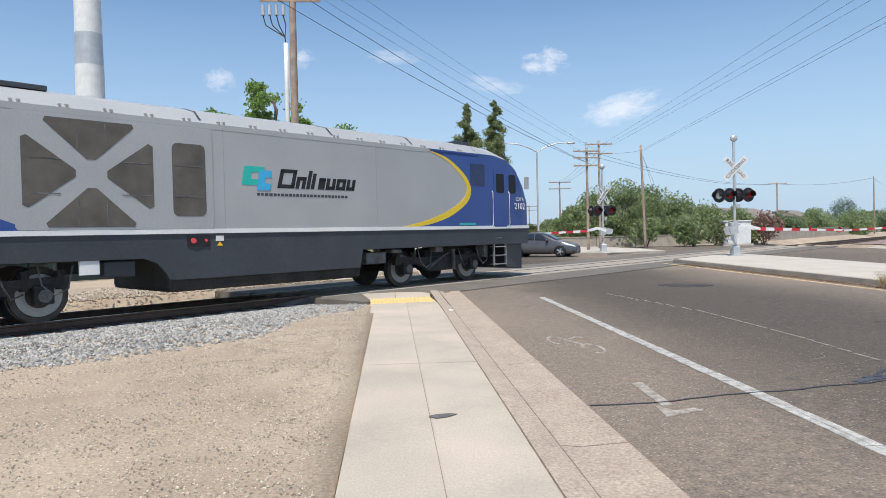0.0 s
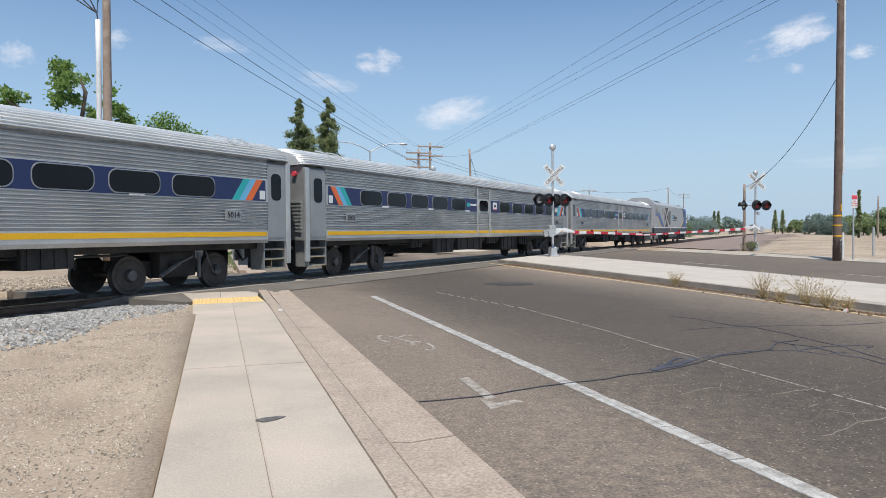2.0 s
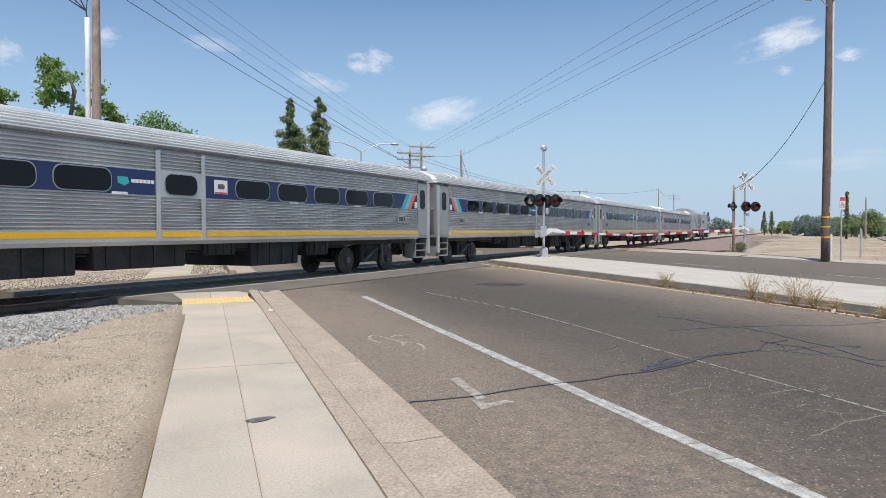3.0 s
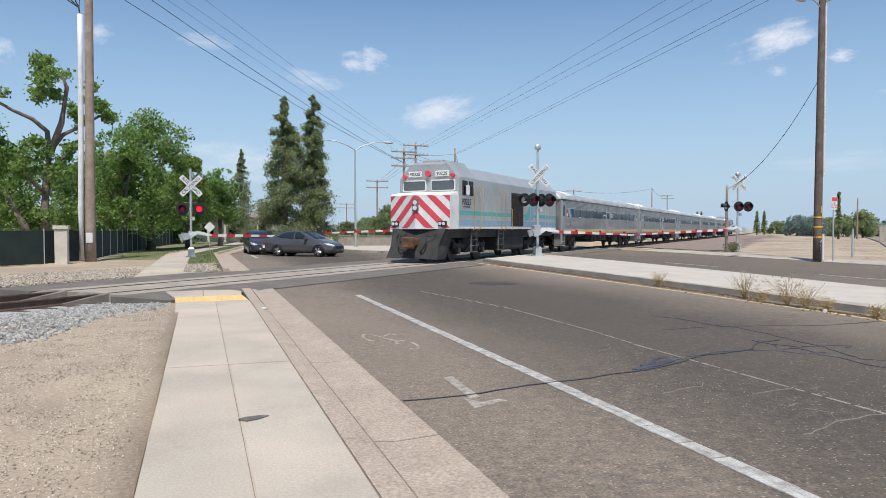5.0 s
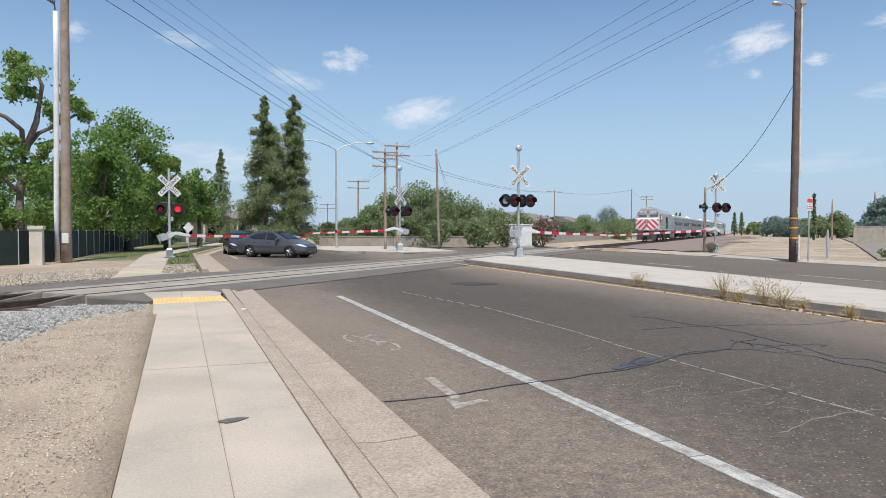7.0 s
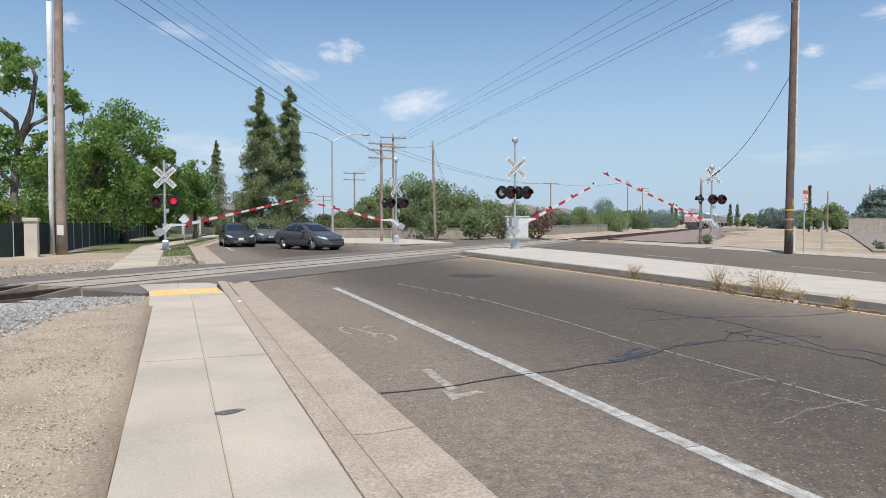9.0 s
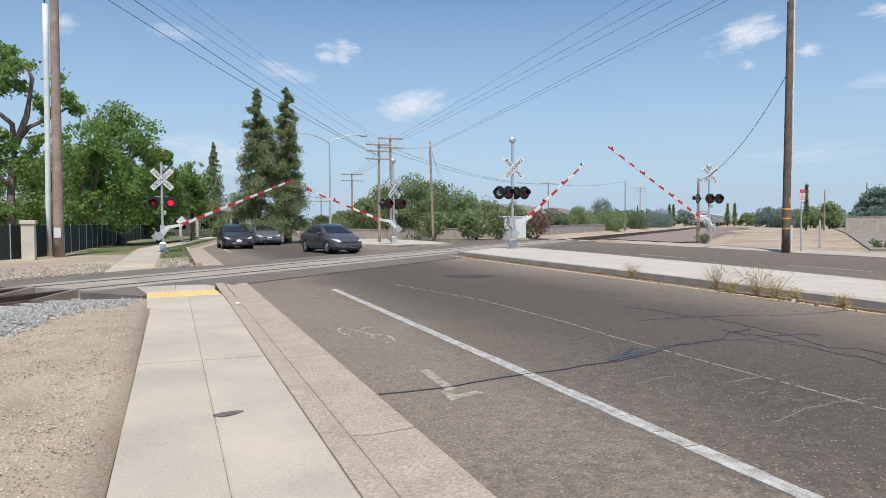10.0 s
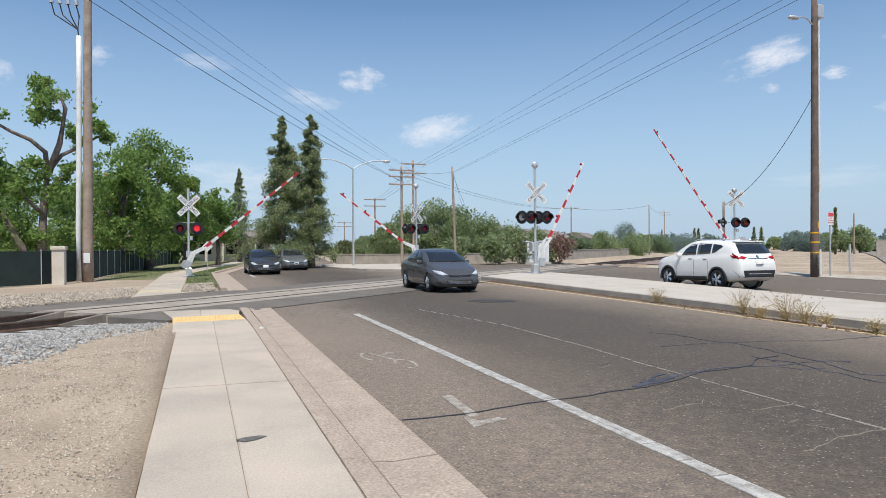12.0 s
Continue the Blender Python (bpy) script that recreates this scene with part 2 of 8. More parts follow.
paint_white = mat("road_paint", (0.49, 0.47, 0.435), 0.85, 0, 0.3, 9, 60, 0.3, (0.27, 0.25, 0.22))
paint_worn = mat("worn_paint", (0.40, 0.36, 0.31), 0.88, 0, 0.3, 9, 40, 0.1, (0.20, 0.17, 0.135))
paint_yellow = mat("tactile_yellow", (0.73, 0.49, 0.20), 0.7, 0, 0.08, 3, 40, 0.1)
tar = mat("tar_seal", (0.045, 0.045, 0.05), 0.6, 0, 0.2, 5, 30, 0.1)
tar_blue = mat("tar_stain", (0.098, 0.102, 0.132), 0.75, 0, 0.3, 2, 40, 0.1)
steel = mat("stainless_steel", (0.60, 0.60, 0.58), 0.36, 0.62, 0.08, 0.8, 30, 0.03, (0.48, 0.48, 0.465))
# same steel twice: sides darkened, roof lightened for the sun it catches
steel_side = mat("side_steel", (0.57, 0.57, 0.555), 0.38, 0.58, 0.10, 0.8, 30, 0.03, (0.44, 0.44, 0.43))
steel_roof_sunlit = mat("roof_steel", (0.70, 0.70, 0.68), 0.42, 0.35, 0.08, 0.8, 30, 0.03, (0.58, 0.58, 0.56))
steel_dull = mat("dull_steel", (0.42, 0.42, 0.41), 0.5, 0.6, 0.1, 1.5, 30, 0.05)
band_blue = mat("band_blue", (0.016, 0.030, 0.105), 0.45, 0, 0.08, 1, 20, 0)
glass_dark = mat("dark_glass", (0.008, 0.009, 0.012), 0.10, 0, 0.1, 1, 10, 0, spec=0.22)
stripe_yellow = mat("stripe_yellow", (0.83, 0.45, 0.01), 0.5, 0, 0.06, 1, 20, 0)
teal = mat("teal_paint", (0.03, 0.42, 0.42), 0.5, 0, 0.05, 1, 20, 0)
light_blue = mat("light_blue_paint", (0.16, 0.48, 0.72), 0.5, 0, 0.05, 1, 20, 0)
orange = mat("orange_paint", (0.80, 0.16, 0.04), 0.5, 0, 0.05, 1, 20, 0)
white_paint = mat("white_paint", (0.78, 0.77, 0.74), 0.45, 0, 0.06, 1.5, 30, 0.02)
black_paint = mat("black_paint", (0.015, 0.015, 0.016), 0.5, 0, 0.2, 2, 30, 0.05)
under_mat = mat("underframe_black", (0.042, 0.039, 0.036), 0.75, 0, 0.3, 2, 20, 0.15)
under_grey = mat("underframe_grey", (0.19, 0.185, 0.18), 0.7, 0.2, 0.3, 3, 20, 0.15)
wheel_mat = mat("wheel_steel", (0.095, 0.08, 0.07), 0.6, 0.4, 0.2, 4, 30, 0.1)
loco_grey = mat("loco_grey", (0.405, 0.405, 0.40), 0.42, 0.1, 0.05, 0.7, 30, 0.02)
loco_roof = mat("loco_roof_grey", (0.37, 0.37, 0.36), 0.5, 0.1, 0.08, 0.8, 30, 0.05)
loco_blue = mat("loco_blue", (0.03, 0.075, 0.27), 0.3, 0, 0.06, 0.8, 20, 0)
loco_dark = mat("loco_dark_skirt", (0.048, 0.054, 0.064), 0.45, 0, 0.12, 1, 20, 0.03)
swoosh_yellow = mat("swoosh_yellow", (0.80, 0.56, 0.03), 0.45, 0, 0.05, 1, 20, 0)
grille_mat = mat("grille_mesh", (0.15, 0.135, 0.115), 0.8, 0.2, 0.2, 2, 120, 0.3)
f40_silver = mat("f40_silver", (0.50, 0.50, 0.49), 0.42, 0.45, 0.08, 0.8, 25, 0.04)
nose_white = mat("nose_white", (0.80, 0.79, 0.76), 0.4, 0, 0.06, 1.5, 30, 0.02, (0.66, 0.64, 0.60))
nose_red = mat("nose_red", (0.72, 0.07, 0.10), 0.45, 0, 0.08, 1.5, 30, 0.02)

# ---- the ground, road and pavements ----


def lines(stops):
    """Grid lines from (start, end, step) stretches."""
    out = []
    for a, b, s in stops:
        k = max(1, round((b - a) / s))
        out += [a + (b - a) * i / k for i in range(k)]
    return out + [stops[-1][1]]


def sheet(name, xs, ys, height, material, keep=None):
    bm = bmesh.new()
    v = [[bm.verts.new((x, y, height(x, y))) for y in ys] for x in xs]
    for i in range(len(xs) - 1):
        for j in range(len(ys) - 1):
            if keep is None or keep((xs[i] + xs[i + 1]) / 2, (ys[j] + ys[j + 1]) / 2):
                bm.faces.new((v[i][j], v[i + 1][j], v[i + 1][j + 1], v[i][j + 1]))
    return mesh_ob(name, bm, material, True)


ROAD_L, ROAD_R, GUT, KERB0, WALK_R, WALK_L = 1.68, 29.4, 1.18, 0.96, 0.955, -0.37


def ground_h(x, y):
    q = q_of(x, y)
    base = gz(x, y)
    if -0.39 < x < 31.0 and (y < 57.5 or x < 12 + bend(y)):
        return base - 0.14
    if x > 31.0:
        base += 0.1
    if x > 32 and -3.6 < q < 9.5:
        return base - 0.42 * min(1.0, (9.5 - q) / 2.5, (x - 32) / 2)
    if abs(q) < 3.6 and not 10.4 < U.x * x + U.y * y < 54:
        return base - 0.24
    if abs(q) < 3.2:
        return -0.07
    lump = 0.035 * noise.noise((x * 0.8, y * 0.8, 0)) + 0.015 * noise.noise((x * 3, y * 3, 5))
    return base + (0.0 if abs(q) < 4.5 else 0.02) + lump * (1 if x < 0 else 0.6)


ground = sheet("ground", lines([(-1500, -60, 120), (-60, -12, 4), (-12, -0.395, 0.35), (-0.395, -0.38, 0.02), (-0.38, 31.0, 2.0), (31.0, 31.02, 0.02), (31.02, 60, 0.8), (60, 160, 5), (160, 2500, 180)]),
               lines([(-800, -20, 80), (-20, 0, 2), (0, 24, 0.5), (24, 70, 1.0), (70, 160, 5), (160, 2800, 200)]), ground_h, dirt)
tagged(ground, "dry bare brown dirt with small stones", "ground", kind="structure")


road = sheet("road", [ROAD_L] + lines([(2.5, 12.0, 0.95), (12.0, 17.5, 1.1), (17.5, ROAD_R, 1.19)]), lines([(-30, 0, 3), (0, 60, 1.0), (60, 120, 5), (120, 700, 40)]),
             lambda x, y: gz(x, y) - (0.022 if abs(q_of(x, y)) < 4.3 else 0.0), asphalt, lambda x, y: y < 57 or x < 9.6)
for v in road.data.vertices:
    v.co.x += bend(v.co.y) if v.co.x < 10.2 else 0.0
tagged(road, "worn grey asphalt road with cracks and stains", "road", kind="structure")

# near pavement: two rows of slabs, kerb and gutter
pavement = thing("pavement", pose(0, 0, 0), "pale concrete pavement slabs with tooled joints", "pavement", kind="structure")
JOINTS = [-8.2, -2.8, 2.45, 7.86, 12.80]
COLS = [(WALK_L, 0.279), (0.285, WALK_R)]
for ya, yb in zip(JOINTS, JOINTS[1:]):
    for xa, xb in COLS:
        bm = bmesh.new()
        slab(bm, [(xa, ya + 0.006), (xb, ya + 0.006), (xb, yb - 0.006), (xa, yb - 0.006)], lambda x, y: gz(x, y) - 0.06, lambda x, y: gz(x, y) + 0.05)
        bmesh.ops.bevel(bm, geom=[e for e in bm.edges if all(v.co.z > gz(v.co.x, v.co.y) for v in e.verts)], offset=0.008, segments=2, affect="EDGES")
        part("slab", bm, concrete, pavement)
bm = bmesh.new()
slab(bm, [(WALK_L - 0.06, 12.812), (0.279, 12.812), (0.279, 14.50), (-0.47, 14.41)], lambda x, y: gz(x, y) - 0.06, lambda x, y: gz(x, y) + 0.045)
part("slab", bm, concrete, pavement)
bm = bmesh.new()
slab(bm, [(0.285, 12.812), (WALK_R, 12.812), (0.93, 14.62), (0.285, 14.51)], lambda x, y: gz(x, y) - 0.06, lambda x, y: gz(x, y) + 0.045)
part("slab", bm, concrete, pavement)
for pts in ([(-0.51, 15.42), (0.05, 15.54), (0.05, 17.16), (-0.78, 17.0)], [(0.062, 15.545), (0.86, 15.74), (0.90, 16.7), (0.72, 17.12), (0.062, 17.17)]):
    bm = bmesh.new()
    slab(bm, pts, lambda x, y: gz(x, y) - 0.06, lambda x, y: gz(x, y) + 0.03)
    part("slab", bm, concrete, pavement)
# old mortar fills the joints nearly to the top
bm = bmesh.new()
slab(bm, [(WALK_L + 0.01, -8.2), (0.97, -8.2), (0.97, 14.5), (-0.36, 14.4)], lambda x, y: gz(x, y) - 0.07, lambda x, y: gz(x, y) + 0.041)
slab(bm, [(1.165, -8.0), (1.20, -8.0), (1.20, 14.0), (1.165, 14.0)], lambda x, y: gz(x, y) - 0.07, lambda x, y: gz(x, y) + 0.008)
part("joint_filler", bm, mat("joint_dust", (0.27, 0.21, 0.16), 0.95, 0, 0.2, 6, 40, 0.2), pavement, "brown dust and mortar in the joints")
# tactile pad with domes
bm = bmesh.new()
slab(bm, [(-0.48, 14.43), (0.93, 14.64), (0.86, 15.72), (-0.51, 15.40)], lambda x, y: gz(x, y) - 0.06, lambda x, y: gz(x, y) + 0.042)
for i in range(17):
    for j in range(12):
        x = -0.42 + i * 0.079
        y = 14.52 + j * 0.079 + (x + 0.5) * 0.17
        bmesh.ops.create_cone(bm, cap_ends=True, segments=6, radius1=0.024, radius2=0.014, depth=0.012, matrix=Matrix.Translation((x, y, gz(x, y) + 0.048)))
part("tactile_pad", bm, paint_yellow, pavement, "weathered yellow tactile pad with domes")
# kerb pieces and gutter pieces
rise = lambda y: 1.0 if y < 14 else 0.35
KJ = [-8, -4.2, -1.2, 1.8, 4.85, 7.9, 10.9, 13.9, 15.2, 16.5, 17.6]
for ya, yb in zip(KJ, KJ[1:]):
    bm = bmesh.new()
    loft(bm, [[(KERB0 + 0.004, y, gz(1, y) - 0.1), (KERB0 + 0.004, y, gz(1, y) + 0.052 * rise(y)), (1.07, y, gz(1, y) + 0.05 * rise(y)), (1.175, y, gz(1, y) + 0.02 * rise(y)), (1.18, y, gz(1, y) - 0.1)] for y in (ya + 0.004, yb - 0.004)])
    part("kerb_stone", bm, gutter_mat, pavement)
    bm = bmesh.new()
    yb2 = min(yb, 17.4)
    loft(bm, [[(1.192, y, gz(1.2, y) - 0.1), (1.192, y, gz(1.2, y) + 0.012), (1.35, y, gz(1.3, y) - 0.004), (1.70, y, gz(1.7, y) + 0.016), (1.70, y, gz(1.7, y) - 0.1)] for y in (ya + 0.010, yb2 - 0.010)])
    part("gutter_piece", bm, gutter_mat, pavement)

# far pavement beyond the track
far_walk = thing("pavement", pose(0, 0, 0), "concrete footpath beside grass beyond the track", "pavement", kind="structure")
FJ = [23.2, 24.6, 26.4, 30, 34, 38, 43, 50, 60, 75, 95]
for k, (ya, yb) in enumerate(zip(FJ, FJ[1:])):
    xa, xb = -1.9, -0.55
    bm = bmesh.new()
    pts = [(xa + bend(ya), ya + 0.01), (xb + bend(ya), ya + 0.01), (xb + bend(yb), yb - 0.01), (xa + bend(yb), yb - 0.01)]
    if k == 0:
        pts = [(-1.9, y_at(-1.9, -2.9)), (0.15, y_at(0.15, -2.9)), (-0.4, 24.6), (-1.9, 24.6)]
    slab(bm, pts, -0.1, 0.04)
    part("tactile_pad" if k == 1 else "slab", bm, mat("far_pad", (0.55, 0.46, 0.31), 0.8, 0, 0.12, 3, 40, 0.1) if k == 1 else concrete, far_walk)
far_kerb = mesh_ob("kerb_far", loft(bmesh.new(), [[(a + bend(y), y, b) for a, b in ((0.75, -0.1), (0.75, 0.1), (0.95, 0.1), (1.0, 0.0), (1.68, 0.02), (1.68, -0.1))] for y in (25.2, 43, 80, 200, 600)]), gutter_mat)
tagged(far_kerb, "concrete kerb and gutter beyond the track", "kerb", kind="structure")

# median islands
for name, pts in (("median_near", [(12.2, y_at(12.2, 2.3)), (12.25, 14), (11.9, 7), (11.6, -30), (16.0, -30), (16.05, 8), (17.2, 18), (17.6, 26), (17.6, y_at(17.6, 2.3))]),
                  ("median_far", [(9.9, 43.2), (9.2, 46.5), (9.0, 51), (9.8, 57), (17.0, 55.5), (17.4, 46), (16.8, y_at(16.8, -3.2)), (12.6, 41.0 - 1.6)])):
    med = thing(name, pose(0, 0, 0), "raised concrete median island with kerb", "median", kind="structure")
    cx = sum(p[0] for p in pts) / len(pts)
    inner = [(x + (0.16 if x < cx else -0.16), y) for x, y in pts]
    bm = bmesh.new()
    slab(bm, pts, lambda x, y: gz(x, y) - 0.2, lambda x, y: gz(x, y) + 0.146)
    bmesh.ops.bevel(bm, geom=[e for e in bm.edges if all(v.co.z > gz(v.co.x, v.co.y) + 0.1 for v in e.verts)], offset=0.03, segments=2, affect="EDGES")
    part("kerb", bm, kerb_mat, med)
    bm = bmesh.new()
    slab(bm, inner, lambda x, y: gz(x, y) + 0.1, lambda x, y: gz(x, y) + 0.151)
    part("paving", bm, concrete_pale, med)
bm = bmesh.new()
for a, b in zip([-20, 0, 7, 14, 20], [0, 7, 14, 20, 28]):
    f = lambda y: 11.78 + 0.10 * min(max((y - 9) / 5, 0), 1)
    slab(bm, [(f(a) - 0.42, a), (f(a) - 0.30, a), (f(b) - 0.30, b), (f(b) - 0.42, b)], lambda x, y: gz(x, y) - 0.02, lambda x, y: gz(x, y) + 0.008)
edge_line = mesh_ob("edge_line", bm, mat("yellow_line", (0.66, 0.47, 0.24), 0.85, 0, 0.25, 6, 30, 0.1, (0.42, 0.33, 0.20)))
tagged(edge_line, "faded yellow edge line along the median", "road marking", kind="structure")
far_edge = mesh_ob("kerb_right", loft(bmesh.new(), [[(ROAD_R, y, gz(ROAD_R, y) - 0.1), (ROAD_R, y, gz(ROAD_R, y) + 0.03), (ROAD_R + 0.4, y, gz(ROAD_R, y) + 0.12), (31.0, y, gz(31, y) + 0.12), (31.05, y, gz(31, y) - 0.2)] for y in (-30, 5, 15, 25, 33, 40)]), kerb_mat)
tagged(far_edge, "low concrete kerb and footway beside bare ground", "kerb", kind="structure")


# road markings
def flat_mark(name, pts_list, material, label, z=0.006, category="road marking"):
    bm = bmesh.new()
    for pts in pts_list:
        slab(bm, pts, lambda x, y: gz(x, y) - 0.01, lambda x, y: gz(x, y) + z)
    return tagged(mesh_ob(name, bm, material), label, category, kind="structure")


def band(path, w):
    out = []
    for (x0, y0), (x1, y1) in zip(path, path[1:]):
        d = Vector((x1 - x0, y1 - y0)).normalized()
        n = Vector((-d.y, d.x)) * w / 2
        out.append([(x0 + n.x, y0 + n.y), (x0 - n.x, y0 - n.y), (x1 - n.x, y1 - n.y), (x1 + n.x, y1 + n.y)])
    return out


rng = random.Random(4)
worn = []
y = -6.0
while y < 15.35:
    step = min(rng.uniform(0.12, 0.34), 15.36 - y)
    mid = 3.41 + 0.02 * noise.noise((0, y * 0.9, 3))
    gap = 0.001 + 0.006 * max(0, noise.noise((5, y * 0.7, 1)) + 0.15)
    left, right = 3.335 + rng.uniform(-0.006, 0.008), 3.485 + rng.uniform(-0.008, 0.006)
    worn.append([(left, y), (mid - gap, y), (mid - gap, y + step), (left, y + step)])
    worn.append([(mid + gap, y), (right, y), (right, y + step), (mid + gap, y + step)])
    y += step + (0.02 if rng.random() < 0.2 else 0.0)
flat_mark("lane_line", worn, paint_white, "worn white bicycle lane line")
chips = []
y = 0.5
while y < 16:
    x = 5.63 - (max(0, y - 12) * 0.17) + (0.1 * min(max((y - 7.5) / 1.5, 0), 1) if y < 12 else 0.1)
    ln = rng.uniform(0.1, 0.5)
    chips.append([(x - 0.013, y), (x + 0.013, y), (x + 0.013, y + ln), (x - 0.013, y + ln)])
    y += ln + rng.uniform(0.01, 0.10)
flat_mark("centre_line", chips, paint_worn, "almost worn away white lane line")
flat_mark("lane_line_far", band([(2.8, y) for y in (36.5, 44)], 0.13) + band([(2.9 + bend(y), y) for y in (50, 60)], 0.13) + band([(21.0, y) for y in (15.2, 18.4)], 0.12) + band([(20.7, y) for y in (23.2, 26.6)], 0.12), paint_white, "white lane dashes")
flat_mark("arrow_mark", [[(2.36, 5.85), (2.47, 5.85), (2.52, 6.75), (2.40, 6.75)], [(2.26, 5.5), (2.66, 5.66), (2.60, 5.74), (2.40, 5.68), (2.30, 5.86)]], paint_worn, "worn white arrow of a bicycle lane")
bow = lambda cx, cy, rx, ry, a0, a1: [(cx + rx * math.cos(radians(a0 + (a1 - a0) * i / 9)), cy + ry * math.sin(radians(a0 + (a1 - a0) * i / 9))) for i in range(10)]
flat_mark("bicycle_mark", band(bow(2.30, 9.45, 0.11, 0.33, 20, 250), 0.04) + band(bow(2.62, 8.75, 0.12, 0.34, -120, 130), 0.04) + band([(2.40, 9.6), (2.55, 9.1), (2.50, 8.8)], 0.045) + band([(2.52, 9.55), (2.66, 9.75), (2.70, 9.6)], 0.05), paint_worn, "worn white bicycle symbol")


def jag(path, wild=0.012):
    """Break a line into short uneven pieces."""
    r = random.Random(len(path))
    out = []
    for (x0, y0), (x1, y1) in zip(path, path[1:]):
        k = max(1, int(math.hypot(x1 - x0, y1 - y0) / 0.12))
        out += [(x0 + (x1 - x0) * i / k + r.uniform(-wild, wild), y0 + (y1 - y0) * i / k + r.uniform(-wild, wild)) for i in range(k)]
    return out + [path[-1]]


CRACK = [(1.74, 5.94), (2.0, 5.93), (2.42, 5.97), (2.8, 6.06), (3.11, 6.15), (3.39, 6.19), (3.8, 6.22), (4.26, 6.36), (4.6, 6.38), (4.97, 6.5), (5.4, 6.66), (5.91, 6.93), (6.4, 7.0), (6.91, 7.11), (7.4, 7.5), (7.9, 7.6)]
flat_mark("tar_seam", band(jag(CRACK), 0.020), tar, "black tar seal along a crack", 0.009, "road repair")
NET = [
    [(5.1, 6.55), (5.33, 6.8), (5.65, 6.92), (6.18, 7.07), (6.67, 7.08), (7.1, 7.02), (7.32, 6.94), (7.77, 7.07), (8.16, 7.04)],
    [(7.77, 10.41), (8.02, 9.92), (8.01, 9.17), (8.23, 8.75), (8.2, 8.12), (8.06, 7.43), (8.09, 7.06), (8.48, 6.93), (8.15, 6.75)],
    [(6.85, 8.88), (7.82, 8.95), (8.9, 8.81), (9.9, 8.55), (10.64, 8.6), (11.4, 8.66)],
    [(7.49, 7.68), (7.54, 7.35), (7.66, 7.06), (7.49, 6.54), (7.56, 6.26), (7.48, 5.79), (7.58, 5.58), (7.45, 5.16), (7.5, 4.6)],
    [(8.09, 7.06), (7.88, 6.53), (7.74, 6.16), (8.02, 5.98), (7.96, 5.52), (8.3, 5.0)],
    [(7.69, 7.61), (7.18, 6.9), (7.3, 6.64), (7.7, 6.64)]]
seams = []
for k, path in enumerate(NET):
    seams += band(jag(path, 0.03), 0.018 if k in (0, 3, 4) else 0.009)
flat_mark("tar_seam", seams, tar_blue, "dark bluish tar seal lines on cracks", 0.008, "road repair")
PALE = [[(4.41, 4.0), (4.76, 4.09), (5.03, 4.2), (5.25, 4.22), (5.51, 4.26), (5.92, 4.23)], [(4.22, 5.46), (4.49, 5.54), (4.78, 5.59), (4.94, 5.73)], [(5.13, 5.2), (5.37, 5.22), (5.59, 5.22), (5.68, 5.27)], [(4.99, 4.78), (5.0, 4.69), (5.18, 4.76)], [(5.03, 4.2), (5.2, 4.45), (5.1, 4.6)], [(4.9, 7.6), (5.1, 7.7), (5.3, 8.0)]]
pale = []
for path in PALE:
    pale += band(jag(path, 0.025), 0.006)
flat_mark("dusty_crack", pale, mat("crack_dust", (0.30, 0.26, 0.215), 0.95, 0, 0.2, 9, 40, 0.1), "fine pale dusty crack in the asphalt", 0.007, "crack")


def blot(cx, cy, rx, ry, seed):
    r = random.Random(seed)
    return [(cx + rx * math.cos(a) * r.uniform(0.6, 1.1), cy + ry * math.sin(a) * r.uniform(0.6, 1.1)) for a in [i * math.tau / 14 for i in range(14)]]


flat_mark("tar_stain", band(jag([(4.62, 6.45), (4.85, 6.55), (5.05, 6.60), (5.3, 6.78), (5.5, 6.88)], 0.03), 0.085) + band(jag([(4.85, 6.66), (5.05, 6.72), (5.25, 6.92), (5.42, 6.98)], 0.03), 0.05), tar_blue, "dark tar blot on the asphalt", 0.010, "stain")
flat_mark("oil_stain", [blot(7.8, 17.6, 0.75, 0.6, 6)], mat("oil", (0.055, 0.048, 0.042), 0.8, 0, 0.2, 3, 40, 0.1), "dark oil stain on the asphalt", 0.007, "stain")
scrap = mesh_ob("asphalt_scrap", slab(bmesh.new(), [(0.27, 5.60), (0.33, 5.52), (0.42, 5.55), (0.51, 5.63), (0.46, 5.66), (0.34, 5.645)], lambda x, y: gz(x, y) + 0.052, lambda x, y: gz(x, y) + 0.058), mat("patch_grey", (0.14, 0.13, 0.12), 0.9, 0, 0.2, 20, 80, 0.2))
tagged(scrap, "dark torn patch lying on the pavement slab", "patch")

# ---- the track ----
track = thing("track", Matrix.Translation(on_track(0)) @ pose(0, 0, 0, 0, 0, 90 - math.degrees(AZ)), "railway track crossing the road on concrete panels", "track", kind="structure")
S0, S1 = -320, 2200
RAILPROF = [(-0.07, -0.17), (-0.07, -0.155), (-0.012, -0.135), (-0.012, -0.045), (-0.036, -0.03), (-0.036, 0), (0.036, 0), (0.036, -0.03), (0.012, -0.045), (0.012, -0.135), (0.07, -0.155), (0.07, -0.17)]
for side in (-0.753, 0.753):
    bm = bmesh.new()
    loft(bm, [[(s, side + a, b) for a, b in RAILPROF] for s in (S0, S1)])
    part("rail", bm, rail_mat, track)
    bm = bmesh.new()
    box(bm, S0, S1, side - 0.03, side + 0.03, 0.0, 0.003)
    part("rail_head", bm, rail_top, track, "polished running surface")
CROSS = (10.3, 53.5)  # the stretch of track laid with panels
bm = bmesh.new()
